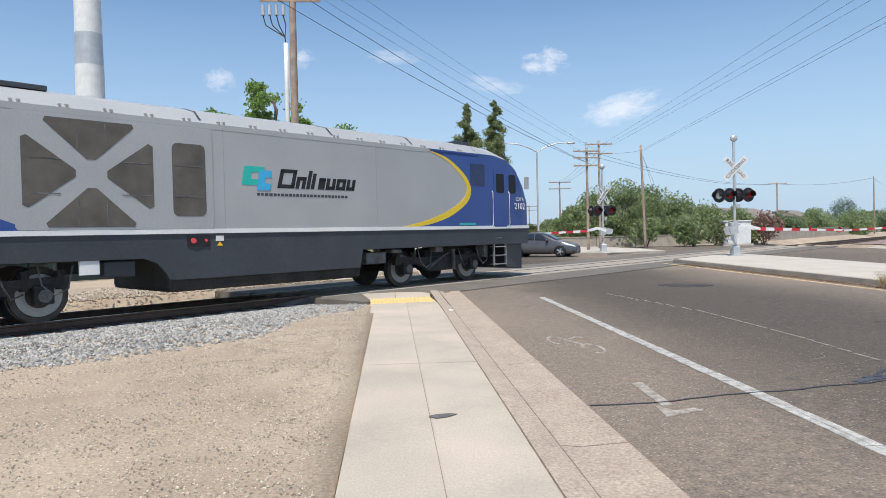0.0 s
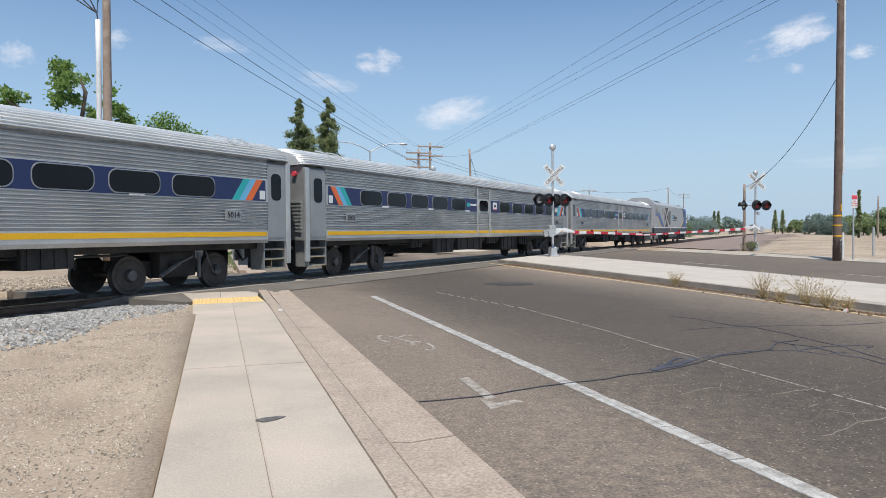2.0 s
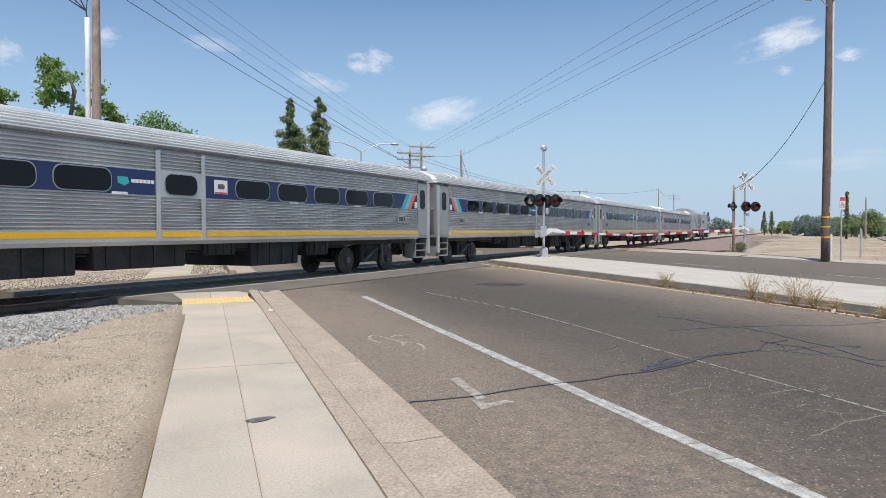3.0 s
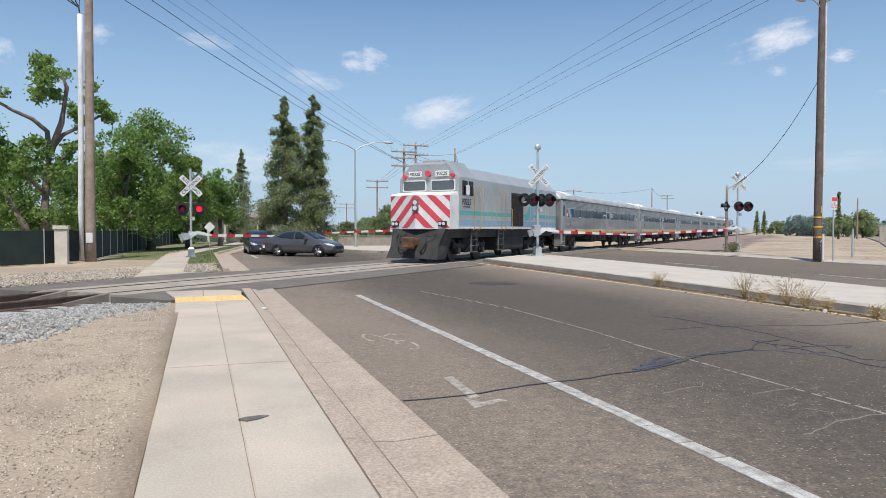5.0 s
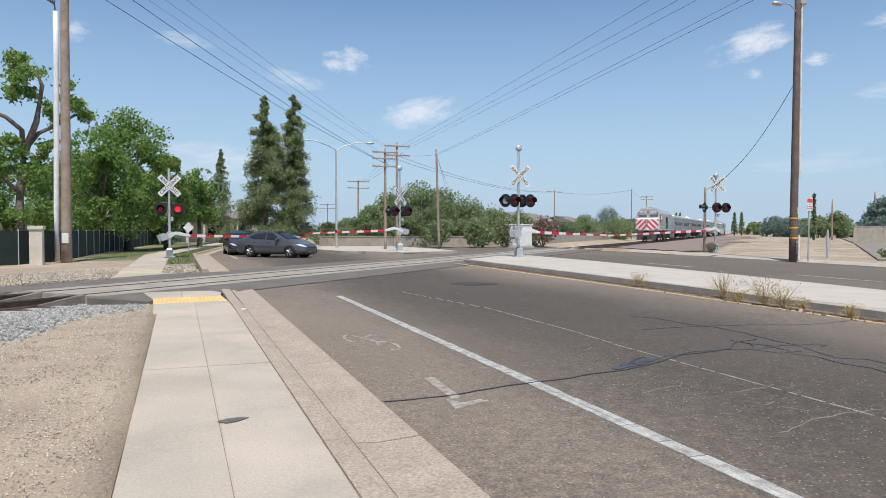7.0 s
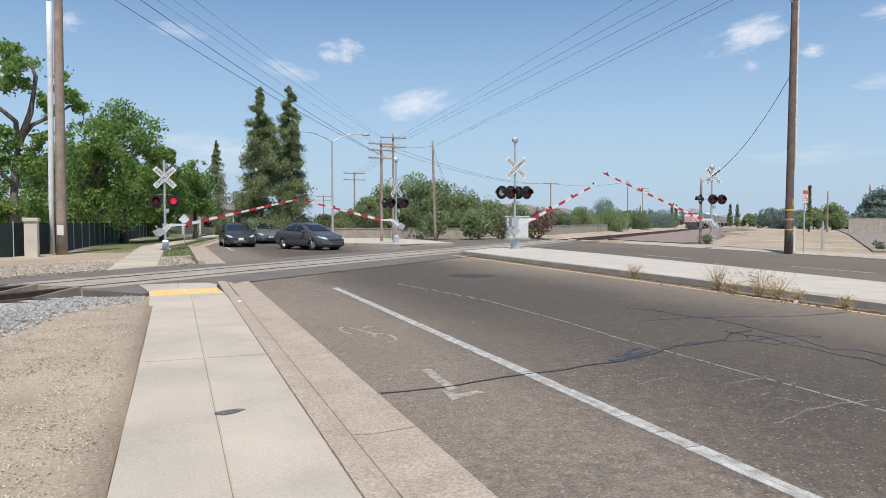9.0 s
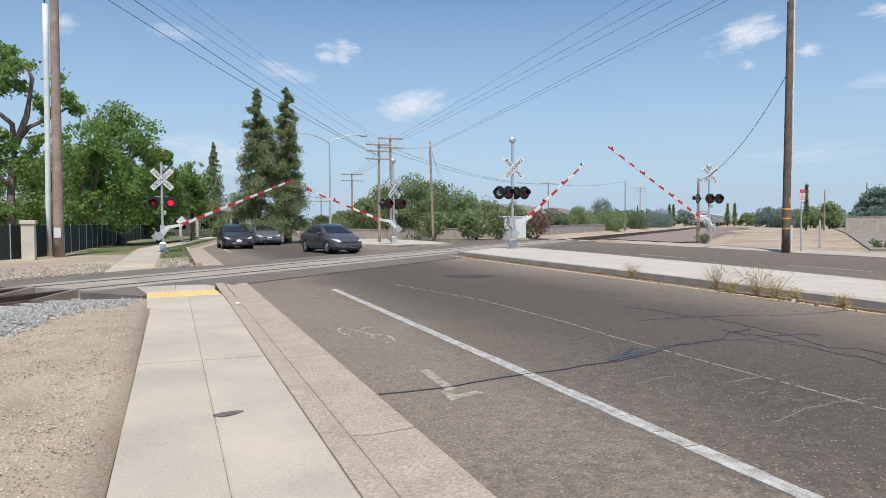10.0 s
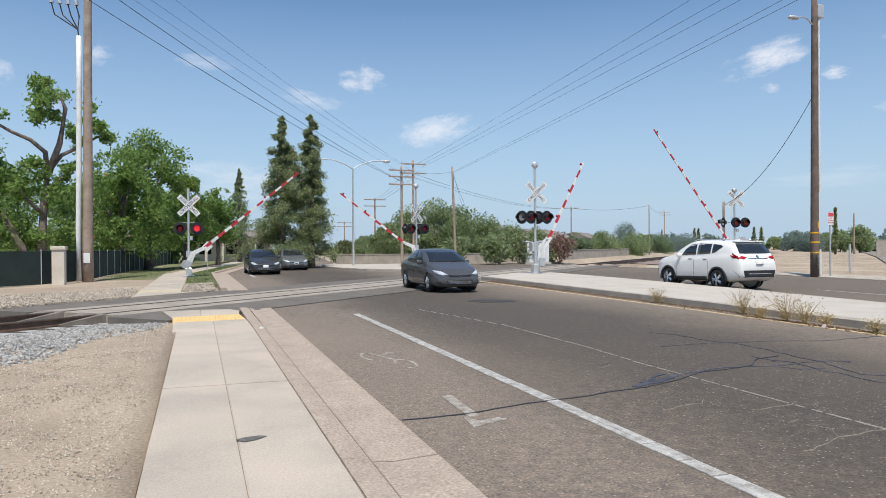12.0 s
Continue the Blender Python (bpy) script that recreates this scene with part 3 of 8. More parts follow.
for a, b in ((-0.67, 0.67), (0.84, 1.45), (-1.45, -0.84)):
    s = CROSS[0]
    while s < CROSS[1]:
        box(bm, s, s + 2.42, a, b, -0.2, -0.006)
        s += 2.44
parts("crossing_panel", bm, panel_mat, track, "worn concrete crossing panels")
bm = bmesh.new()
for a, b in ((0.69, 0.71), (0.80, 0.83)):
    for sg in (1, -1):
        box(bm, CROSS[0], CROSS[1], min(a * sg, b * sg), max(a * sg, b * sg), -0.2, -0.02)
parts("flangeway", bm, tar, track, "black rubber flangeway strips")
bm = bmesh.new()
for a, b in ((1.46, 3.3), (-3.3, -1.46)):
    box(bm, CROSS[0] - 0.3, CROSS[1], a, b, -0.2, -0.012)
part("apron", bm, asphalt_far, track, "dark asphalt apron beside the panels")
# sloped end plates of the crossing
for a in (-0.55, 0.95):
    bm = bmesh.new()
    loft(bm, [[(CROSS[0] - 1.1, a - 0.25, -0.16), (CROSS[0] - 1.1, a + 0.25, -0.16), (CROSS[0] - 1.1, a + 0.25, -0.2), (CROSS[0] - 1.1, a - 0.25, -0.2)], [(CROSS[0] + 0.02, a - 0.45, 0.01), (CROSS[0] + 0.02, a + 0.45, 0.01), (CROSS[0] + 0.02, a + 0.45, -0.2), (CROSS[0] + 0.02, a - 0.45, -0.2)]])
    part("end_ramp", bm, mat("ramp_steel", (0.24, 0.20, 0.165), 0.8, 0.1, 0.2, 3, 30, 0.1), track, "dull brown sloped end plate")
tie = None
for k in range(230):
    s = CROSS[0] - 0.4 - k * 0.55 if k < 60 else CROSS[1] + 0.3 + (k - 60) * 0.6
    if tie is None:
        bm = bmesh.new()
        box(bm, -0.11, 0.11, -1.3, 1.3, -0.36, -0.17)
        tie = part("sleeper", bm, tie_mat, track, at=pose(s, 0, 0))
    else:
        again(tie, track, pose(s, 0, 0))


def ballast_bed(s0, s1, step, material, name, label, near=((-4.6, -0.06), (-3.0, -0.09), (-1.5, -0.17))):
    prof = [*near, (0, -0.2), (1.5, -0.17), (2.3, -0.2), (3.6, -0.42)]
    bm = bmesh.new()
    k = max(1, int((s1 - s0) / step))
    loft(bm, [[(s0 + (s1 - s0) * i / k, a, b + 0.02 * noise.noise((i * 0.7, a * 3, 1))) for a, b in prof] for i in range(k + 1)], closed=False, caps=False)
    return tagged(part(name, bm, material, track, label), kind="stuff")


ballast_bed(-320, CROSS[0] - 0.1, 0.8, ballast_mat, "ballast", "grey crushed stone ballast")
ballast_bed(CROSS[1], 2200, 6, ballast_red, "ballast", "brown crushed stone ballast", ((-8.2, -0.30), (-5.0, -0.36), (-2.4, -0.2), (-1.5, -0.17)))


bed = sheet("gravel_bed", lines([(31.9, 60, 0.8), (60, 160, 5)]), lines([(24, 70, 1.0), (70, 160, 5)]), lambda x, y: ground_h(x, y) + 0.05 + 0.04 * noise.noise((x * 0.9, y * 0.9, 7)), ballast_red,
            lambda x, y: 1.8 < q_of(x, y) < 11.0 + 1.5 * noise.noise((x * 0.15, y * 0.15, 4)))
tagged(bed, "brown crushed stone spread beside the line", "gravel", kind="structure")


def stones(name, count, area, size, material, label, seed, squash=0.7):
    """Loose stones strewn over a stretch of ground."""
    r = random.Random(seed)
    base = [Vector(v) for v in ((1, 0, 0), (-1, 0, 0), (0, 1, 0), (0, -1, 0), (0, 0, 1), (0, 0, -1))]
    faces = ((0, 2, 4), (2, 1, 4), (1, 3, 4), (3, 0, 4), (2, 0, 5), (1, 2, 5), (3, 1, 5), (0, 3, 5))
    verts, polys = [], []
    while len(polys) < count * 8:
        p = area(r)
        if p is None:
            continue
        e = Euler((r.uniform(0, 6), r.uniform(0, 6), r.uniform(0, 6))).to_matrix()
        k = len(verts)
        sz = r.uniform(*size)
        verts += [tuple(Vector(p) + e @ (v * sz * r.uniform(0.6, 1.2))) for v in base]
        polys += [tuple(k + i for i in f) for f in faces]
    me = bpy.data.meshes.new(name)
    me.from_pydata(verts, [], polys)
    me.materials.append(material)
    return tagged(new(name, me), label, "stones", kind="stuff")


def near_ballast(r):
    s, q = r.uniform(-7, 14), r.uniform(1.5, 6.5)
    edge = 6.0 + 0.5 * noise.noise((s * 0.6, 0, 3)) - max(0, s - 5.2) * 0.5
    p = N * (DC + q) + U * s
    if q > edge - 0.5 * r.random() ** 2 or p.x > -0.62 or (s > CROSS[0] - 0.5 and q < 2.8):
        return None
    fall = -0.17 + 0.08 * (q - 1.5) / 1.5 if q < 3 else -0.09 + 0.03 * (q - 3) / 1.6
    return (p.x, p.y, max(fall if q < 4.6 else -1, ground_h(p.x, p.y) if q > 3.7 else -1) + 0.008)


stone_mat = speckle("white_stone", (0.16, 0.155, 0.145), (0.46, 0.44, 0.405))
stones("ballast_stones", 26000, near_ballast, (0.018, 0.042), stone_mat, "pale grey crushed stone beside the rails", 3)


def dirt_area(r):
    x = -0.5 - abs(r.gauss(0, 3.2))
    y = r.uniform(1.5, 17)
    if q_of(x, y) < 3.6:
        return None
    return (x, y, ground_h(x, y) + 0.002)


stones("pebbles", 42000, dirt_area, (0.003, 0.013), speckle("pebble", (0.24, 0.19, 0.145), (0.62, 0.54, 0.44)), "small tan pebbles scattered on dirt", 5)


def far_gravel(r):
    x, q = r.uniform(-9, 0.6), -r.uniform(3.0, 7.5)
    y = y_at(x, q)
    if -1.95 < x < -0.5:
        return None
    return (x, y, 0.03)


stones("gravel", 4500, far_gravel, (0.02, 0.05), speckle("gravel_tan", (0.24, 0.20, 0.16), (0.52, 0.45, 0.36)), "tan gravel beside the footpath", 8)

# ---- the train ----
NOSE_S = [(0, 19.65), (0.2, 26.6), (0.5, 37.1), (1.0, 54.0), (1.5, 72.2), (2.0, 89.4), (2.5, 106.3), (3.0, 124.3), (3.2, 131.2), (4.8, 187.1), (5.0, 194.2), (5.5, 211.5), (6.0, 228.9), (6.5, 246.0), (7.0, 263.6), (9.0, 333.5), (12.0, 438.5)]
HEAD = 90 - math.degrees(AZ)


def train_pose(s):
    return Matrix.Translation(on_track(s)) @ pose(0, 0, 0, 0, 0, HEAD)


def both(make):
    """Run a maker for the near side (-1) and the far side (+1)."""
    for sg in (-1, 1):
        make(sg)


def splate(bm, pts, half, sg, d=0.006):
    return plate(bm, pts, half * sg, -d * sg)


def wheelset(parent, x, r=0.5, disc=True):
    """Two wheels on an axle; under a bogie."""
    bm = bmesh.new()
    for sg in (-1, 1):
        prof = [(0.68, 0.02), (0.68, r + 0.025), (0.735, r + 0.025), (0.735, r), (0.82, r), (0.82, r * 0.82), (0.835, r * 0.76), (0.835, 0.16), (0.88, 0.13), (0.88, 0.01)]
        loft(bm, [[(b * math.cos(i * math.tau / 28), sg * a, b * math.sin(i * math.tau / 28)) for i in range(28)] for a, b in prof])
    rod(bm, (0, -0.8, 0), (0, 0.8, 0), 0.08, seg=10)
    parts("wheel", bm, wheel_mat, parent, "worn steel wheel", pose(x, 0, r))
    if disc:
        for sg in (-1, 1):
            b2 = bmesh.new()
            for k in range(12):
                a = k * math.tau / 12
                rod(b2, (0.34 * math.cos(a), sg * 0.846, 0.34 * math.sin(a)), (0.34 * math.cos(a), sg * 0.85, 0.34 * math.sin(a)), 0.03, seg=6)
            bmesh.ops.create_cone(b2, cap_ends=False, segments=28, radius1=0.40, radius2=0.24, depth=0.004, matrix=pose(0, sg * 0.842, 0, 90))
            part("brake_disc", b2, steel_dull, parent, "dull steel brake disc", pose(x, 0, r))


def bogie(parent, x, base, r, loco=False, inside=False):
    bm = bmesh.new()
    for sg in (-1, 1):
        y = sg * (0.56 if inside else 1.02)
        pts = [(-base / 2 - 0.45, r + 0.12), (-base / 2 + 0.35, r + 0.16), (-0.5, r - 0.12), (0.5, r - 0.12), (base / 2 - 0.35, r + 0.16), (base / 2 + 0.45, r + 0.12), (base / 2 + 0.42, r + 0.34), (0.6, r + 0.30), (-0.6, r + 0.30), (-base / 2 - 0.42, r + 0.34)]
        plate(bm, pts, y + 0.07, 0.14)
        for k in (-1, 1):
            box(bm, k * base / 2 - 0.17, k * base / 2 + 0.17, y - 0.13, y + 0.13, r - 0.16, r + 0.2, 0.03)
            for dx in () if inside else (-0.3, 0.3):
                rod(bm, (k * base / 2 + dx, y, r + 0.1), (k * base / 2 + dx, y, r + 0.45), 0.085, seg=10)
        box(bm, -0.55, 0.55, sg * 0.75 - 0.2, sg * 0.75 + 0.2, r - 0.1, r + 0.55, 0.04)
    box(bm, -0.3, 0.3, -1.0, 1.0, r - 0.05, r + 0.3, 0.03)
    b = part("bogie", bm, under_mat, parent, "dark bogie frame with springs", pose(x, 0, 0))
    for k in (-1, 1):
        wheelset(b, k * base / 2, r, loco)
    bm = bmesh.new()
    for sg in (-1, 1):
        rod(bm, (-0.75, sg * 1.2, r - 0.05), (-0.15, sg * 1.16, r + 0.25), 0.05, seg=8)
        rod(bm, (-0.15, sg * 1.16, r + 0.25), (0.25, sg * 1.18, r + 0.4), 0.025, seg=8)
        rod(bm, (0.42, sg * 1.2, r - 0.12), (0.42, sg * 1.2, r + 0.5), 0.055, seg=8)
        for k in (-1, 1):
            y1 = 0.84 if inside else 1.1
            rod(bm, (k * base / 2, sg * y1, r), (k * base / 2, sg * (y1 + 0.1), r), 0.12, seg=14)
        tube(bm, [(0.7, sg * 1.15, r + 0.5), (0.78, sg * 1.2, r + 0.2), (0.9, sg * 1.2, r - 0.02), (1.1, sg * 1.15, r + 0.05)], 0.018, 6)
    parts("damper", bm, under_grey, b, "grey dampers and axle covers")
    return b


def roof_arc(half):
    """Half of the roof: an arc with low corrugations."""
    out = []
    k = 48
    for i in range(k + 1):
        a = radians(4 + 86 * i / k)
        o = 0.022 if i % 4 in (1, 2) else -0.012
        out.append((max(half * math.cos(a) ** 0.72, 0) + o * math.cos(a), 3.45 + 0.59 * math.sin(a) + o * math.sin(a)))
    return out


def coach_shell(half, x0, x1, ribs=True):
    """Cross-section with real corrugation, drawn out along the car."""
    right = []
    right.append((half - 0.03, 1.16))
    right.append((half, 1.25))
    right.append((half, 1.44))

    def corr(z0, z1, pitch, depth):
        k = int((z1 - z0) / pitch)
        p = (z1 - z0) / k
        for i in range(k):
            z = z0 + i * p
            right.extend([(half, z + 0.05 * p), (half - depth, z + 0.38 * p), (half - depth, z + 0.62 * p), (half, z + 0.95 * p)])

    corr(1.49, 2.29, 0.080, 0.046)
    right.append((half, 2.31))
    right.append((half, 2.90))
    corr(2.91, 3.41, 0.075, 0.046)
    right.append((half - 0.02, 3.44))
    ring = right + [(-y, z) for y, z in reversed(right)]
    bm = bmesh.new()
    loft(bm, [[(x, y, z) for y, z in ring] for x in (x0, x1)])
    return bm


def coach_roof(half, x0, x1):
    arc = roof_arc(half)
    arc = [(half - 0.05, 3.445)] + arc + [(-y, z) for y, z in reversed(arc[:-1])] + [(0.05 - half, 3.445)]
    return loft(bmesh.new(), [[(x, y, z) for y, z in arc] for x in (x0, x1)])


def coach(number, names):
    H = 1.54
    e = thing("passenger_coach", pose(0, 0, 0), "fluted stainless steel passenger coach with blue window band", "coach", "coaches of the train")
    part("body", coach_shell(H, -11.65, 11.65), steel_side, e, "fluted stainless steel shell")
    part("roof", coach_roof(H, -11.65, 11.65), steel_roof_sunlit, e, "fluted roof in a sunlit steel tone")
    bm = bmesh.new()
    for sd in (-1, 1):
        box(bm, -11.66, 11.66, sd * H - 0.012, sd * H + 0.012, 3.425, 3.452)
    parts("gutter", bm, under_grey, e, "dark gutter line under the roof")
    for sg in (-1, 1):
        for k in range(2):
            bm = bmesh.new()
            x = sg * (10.55 + 0.6 * k)
            tube(bm, [(x, y, z + 0.05) for y, z in roof_arc(H)[13:38:4]], 0.022, 6)
            tube(bm, [(x, -y, z + 0.05) for y, z in roof_arc(H)[13:38:4]], 0.022, 6)
            parts("roof_walk", bm, steel, e, "pale roof tread bar")
        for sd in (-1, 1):
            for k in range(9):
                bm = bmesh.new()
                box(bm, min(sg * 12.60, sg * 12.66), max(sg * 12.60, sg * 12.66), sd * 1.1 - 0.24, sd * 1.1 + 0.24, 1.45 + k * 0.11, 1.50 + k * 0.11)
                part("end_louvre", bm, steel_dull, e)
            bm = bmesh.new()
            box(bm, sg * 12.0 - 0.45, sg * 12.0 + 0.45, min(sd * 0.85, sd * 0.9), max(sd * 0.85, sd * 0.9), 0.45, 1.25)
            part("step_well", bm, under_mat, e, "dark step well")
            bm = bmesh.new()
            rod(bm, (sg * 12.60, sd * 1.12, 3.22), (sg * 12.69, sd * 1.12, 3.22), 0.08, seg=14)
            part("marker_light", bm, nose_red, e, "red marker light")
    # ends with recessed vestibules
    for sg in (-1, 1):
        bm = bmesh.new()
        pts = [(-1.50, 1.2), (-1.50, 3.36), (-1.1, 3.62), (-0.5, 3.78), (0.5, 3.78), (1.1, 3.62), (1.50, 3.36), (1.50, 1.2)]
        loft(bm, [[(sg * x, y, z) for y, z in pts] for x in (11.66, 12.60)])
        part("vestibule", bm, steel_dull, e, "grey vestibule end")
        bm = bmesh.new()
        arc = [p for p in roof_arc(H)]
        arc = arc + [(-y, z) for y, z in reversed(arc[:-1])]
        loft(bm, [[(sg * x, y * k, 3.36 + (z - 3.36) * k) for y, z in arc] for x, k in ((11.652, 1.0), (12.35, 1.0), (12.58, 0.965), (12.7, 0.88))])
        part("roof_end", bm, steel_roof_sunlit, e, "rounded fluted roof end")
        bm = bmesh.new()
        for y in (-1, 1):
            box(bm, sg * 12.52 - 0.09, sg * 12.52 + 0.09, y * 1.48 - 0.05, y * 1.48 + 0.05, 0.55, 3.40, 0.02)
        parts("corner_post", bm, steel, e, "steel corner post")
        bm = bmesh.new()
        ring = [(-0.62, 1.1), (-0.62, 3.2), (-0.45, 3.4), (0.45, 3.4), (0.62, 3.2), (0.62, 1.1)]
        for k in range(5):
            x = sg * (12.6 + k * 0.07)
            g = 0.04 if k % 2 else 0
            loft(bm, [[(x, y * (1 - g), z) for y, z in ring], [(x + sg * 0.05, y * (1 - g), z) for y, z in ring]])
        part("gangway", bm, under_mat, e, "black folded rubber gangway")
        bm = bmesh.new()
        for sd in (-1, 1):
            for k in range(3):
                box(bm, sg * 12.0 - 0.42, sg * 12.0 + 0.42, sd * 1.2 - 0.22, sd * 1.2 + 0.22, 0.42 + k * 0.27, 0.45 + k * 0.27)
            box(bm, sg * 12.43 - 0.02, sg * 12.43 + 0.02, sd * 1.2 - 0.25, sd * 1.2 + 0.25, 0.40, 1.25)
            box(bm, sg * 11.58 - 0.02, sg * 11.58 + 0.02, sd * 1.2 - 0.25, sd * 1.2 + 0.25, 0.40, 1.25)
        parts("boarding_step", bm, steel_dull, e, "boarding step")
        bm = bmesh.new()
        for sd in (-1, 1):
            for k in range(3):
                box(bm, sg * 12.0 - 0.42, sg * 12.0 + 0.42, sd * 1.43 - 0.012, sd * 1.43 + 0.012, 0.405 + k * 0.27, 0.418 + k * 0.27)
        parts("step_edge", bm, mat("step_ochre", (0.55, 0.40, 0.16), 0.7, 0, 0.15, 4, 20, 0), e, "worn yellow step edge")
        for sd in (-1, 1):
            bm = bmesh.new()
            splate(bm, rounded(sg * 12.02 - 0.36, sg * 12.02 + 0.36, 1.3, 3.3, 0.06), 1.50, sd, 0.014)
            d = part("vestibule_door", bm, steel_dull, e, "grey folding door")
            bm = bmesh.new()
            splate(bm, rounded(sg * 12.02 - 0.2, sg * 12.02 + 0.2, 2.35, 3.1, 0.14), 1.514, sd, 0.006)
            part("door_window", bm, glass_dark, d, "dark rounded pane")
        bm = bmesh.new()
        box(bm, sg * 11.2 - 0.5, sg * 11.2 + 0.5, -0.8, 0.8, 3.84, 3.93, 0.03)
        part("roof_hatch", bm, steel_dull, e)
    # bands, windows and livery on both sides
    for sd in (-1, 1):
        bm = bmesh.new()
        for a, b in ((-11.56, -0.75), (0.75, 11.56)):
            splate(bm, [(a, 2.315), (b, 2.315), (b, 2.885), (a, 2.885)], H, sd, 0.006)
        part("blue_band", bm, band_blue, e, "dark blue band")
        bm = bmesh.new()
        for a, b in ((-11.6, -0.75), (-0.62, 0.62), (0.75, 11.6)):
            splate(bm, [(a, 1.345), (b, 1.345), (b, 1.465), (a, 1.465)], H, sd, 0.006)
        part("yellow_stripe", bm, stripe_yellow, e, "yellow stripe")
        bm = bmesh.new()
        for a in (-0.68, 0.68):
            box(bm, a - 0.06, a + 0.06, min(sd * H, sd * (H + 0.03)), max(sd * H, sd * (H + 0.03)), 1.26, 3.38)
        parts("door_post", bm, steel, e, "steel door posts")
        spots = [k * 1.655 for k in range(5)]
        cx = [-9.18 + s for s in spots] + [2.45 + s for s in spots]
        for i, x in enumerate([0.0] + cx):
            w = 0.5 if i == 0 else 0.665
            bm = bmesh.new()
            splate(bm, rounded(x - w, x + w, 2.335, 2.865, 0.2), H + 0.006, sd, 0.012)
            f = part("window", bm, steel_dull, e, "rounded window in a steel frame")
            bm = bmesh.new()
            splate(bm, rounded(x - w + 0.022, x + w - 0.022, 2.357, 2.843, 0.19), H + 0.018, sd, 0.004)
            part("pane", bm, glass_dark, f, "dark tinted glass")
        for x in (-8.3, -5.0, -1.7, 4.15, 7.45):
            bm = bmesh.new()
            splate(bm, [(x - 0.2, 2.30), (x + 0.2, 2.30), (x + 0.2, 2.36), (x - 0.2, 2.36)], H + 0.008, sd, 0.006)
            part("sign_plate", bm, white_paint, e, "small white plate")
        for m, (c1, c2, c3) in ((-1, (orange, light_blue, teal)), (1, (orange, light_blue, teal))):
            for j, (c, w0, w1) in enumerate(((c1, 0.0, 0.25), (c2, 0.25, 0.48), (c3, 0.48, 0.72))):
                bm = bmesh.new()
                x0 = 11.45
                pts = [(m * (x0 - w0), 2.885), (m * (x0 - w1), 2.885), (m * (x0 - w1 - 0.42), 2.315), (m * (x0 - w0 - 0.42), 2.315)]
                splate(bm, pts, H + 0.006, sd, 0.004)
                part("livery_stripe", bm, c, e, "slanted colour stripe")
            bm = bmesh.new()
            splate(bm, [(m * 10.35 - 0.28, 1.78), (m * 10.35 + 0.28, 1.78), (m * 10.35 + 0.28, 2.04), (m * 10.35 - 0.28, 2.04)], H, sd, 0.012)
            pl = part("number_plate", bm, steel_dull, e, "grey number panel")
            if sd == -1 and number:
                letters(number, 0.22, black_paint, pl, pose(m * 10.35, -H - 0.02, 1.91) @ SIDE, "fleet_number")
            bm = bmesh.new()
            splate(bm, [(m * 11.43 - 0.1, 2.36), (m * 11.43 + 0.1, 2.36), (m * 11.43 + 0.1, 2.6), (m * 11.43 - 0.1, 2.6)], H + 0.006, sd, 0.006)
            part("sticker", bm, white_paint, e, "small white sticker")
        # emblem and wording as plain shapes
        bm = bmesh.new()
        splate(bm, [(-1.75, 2.56), (-1.58, 2.50), (-1.45, 2.57), (-1.5, 2.70), (-1.75, 2.70)], H + 0.006, sd, 0.005)
        part("emblem", bm, teal, e, "teal emblem shape")
        bm = bmesh.new()
        for k in range(2):
            for j in range(6 - k):
                x = -1.4 + j * (0.105 if k == 0 else 0.12)
                if k == 0:
                    splate(bm, [(x, 2.58), (x + 0.085, 2.58), (x + 0.085, 2.66), (x, 2.66)], H + 0.006, sd, 0.005)
        part("wording_bar", bm, white_paint, e, "white wording")
        bm = bmesh.new()
        splate(bm, [(1.05, 2.44), (1.5, 2.44), (1.5, 2.80), (1.05, 2.80)], H + 0.006, sd, 0.006)
        fl = part("flag_panel", bm, white_paint, e, "white flag panel")
        bm = bmesh.new()
        splate(bm, [(1.06, 2.45), (1.49, 2.45), (1.49, 2.49), (1.06, 2.49)], H + 0.012, sd, 0.004)
        part("flag_bar", bm, nose_red, fl, "red bar")
        bm = bmesh.new()
        splate(bm, rounded(1.16, 1.40, 2.57, 2.70, 0.05, 3), H + 0.012, sd, 0.004)
        part("flag_figure", bm, under_grey, fl, "dark brown shape")
    # underfloor
    for x0, x1, z0 in ((-6.1, -5.3, 0.82), (-4.4, -2.6, 0.55), (-2.2, 0.3, 0.62), (0.9, 2.0, 0.85), (2.6, 4.6, 0.5), (5.0, 6.1, 0.72)):
        bm = bmesh.new()
        box(bm, x0, x1, -1.32, 1.32, z0, 1.2, 0.04)
        for k in range(4):
            xx = x0 + (x1 - x0) * (k + 0.5) / 4
            box(bm, xx - 0.03, xx + 0.03, -1.35, 1.35, z0 + 0.03, 1.15)
        part("equipment_box", bm, under_mat, e, "black underfloor equipment box")
    bm = bmesh.new()
    box(bm, -12.3, 12.3, -1.2, 1.2, 1.0, 1.2)
    for sd in (-1, 1):
        tube(bm, [(-7.5, sd * 1.1, 0.95), (7.5, sd * 1.1, 0.95)], 0.03)
    part("underframe", bm, under_mat, e, "dark underframe")
    bm = bmesh.new()
    for sg in (-1, 1):
        box(bm, sg * 12.7 - 0.25, sg * 12.7 + 0.25, -0.18, 0.18, 0.72, 1.0, 0.03)
        tube(bm, [(sg * 12.4, 0.5, 1.0), (sg * 12.7, 0.5, 0.6), (sg * 12.95, 0.45, 0.75)], 0.03)
    parts("coupler", bm, under_grey, e, "grey coupler and hoses")
    for x in (-9.07, 9.07):
        bogie(e, x, 2.6, 0.457, inside=True)
    return e


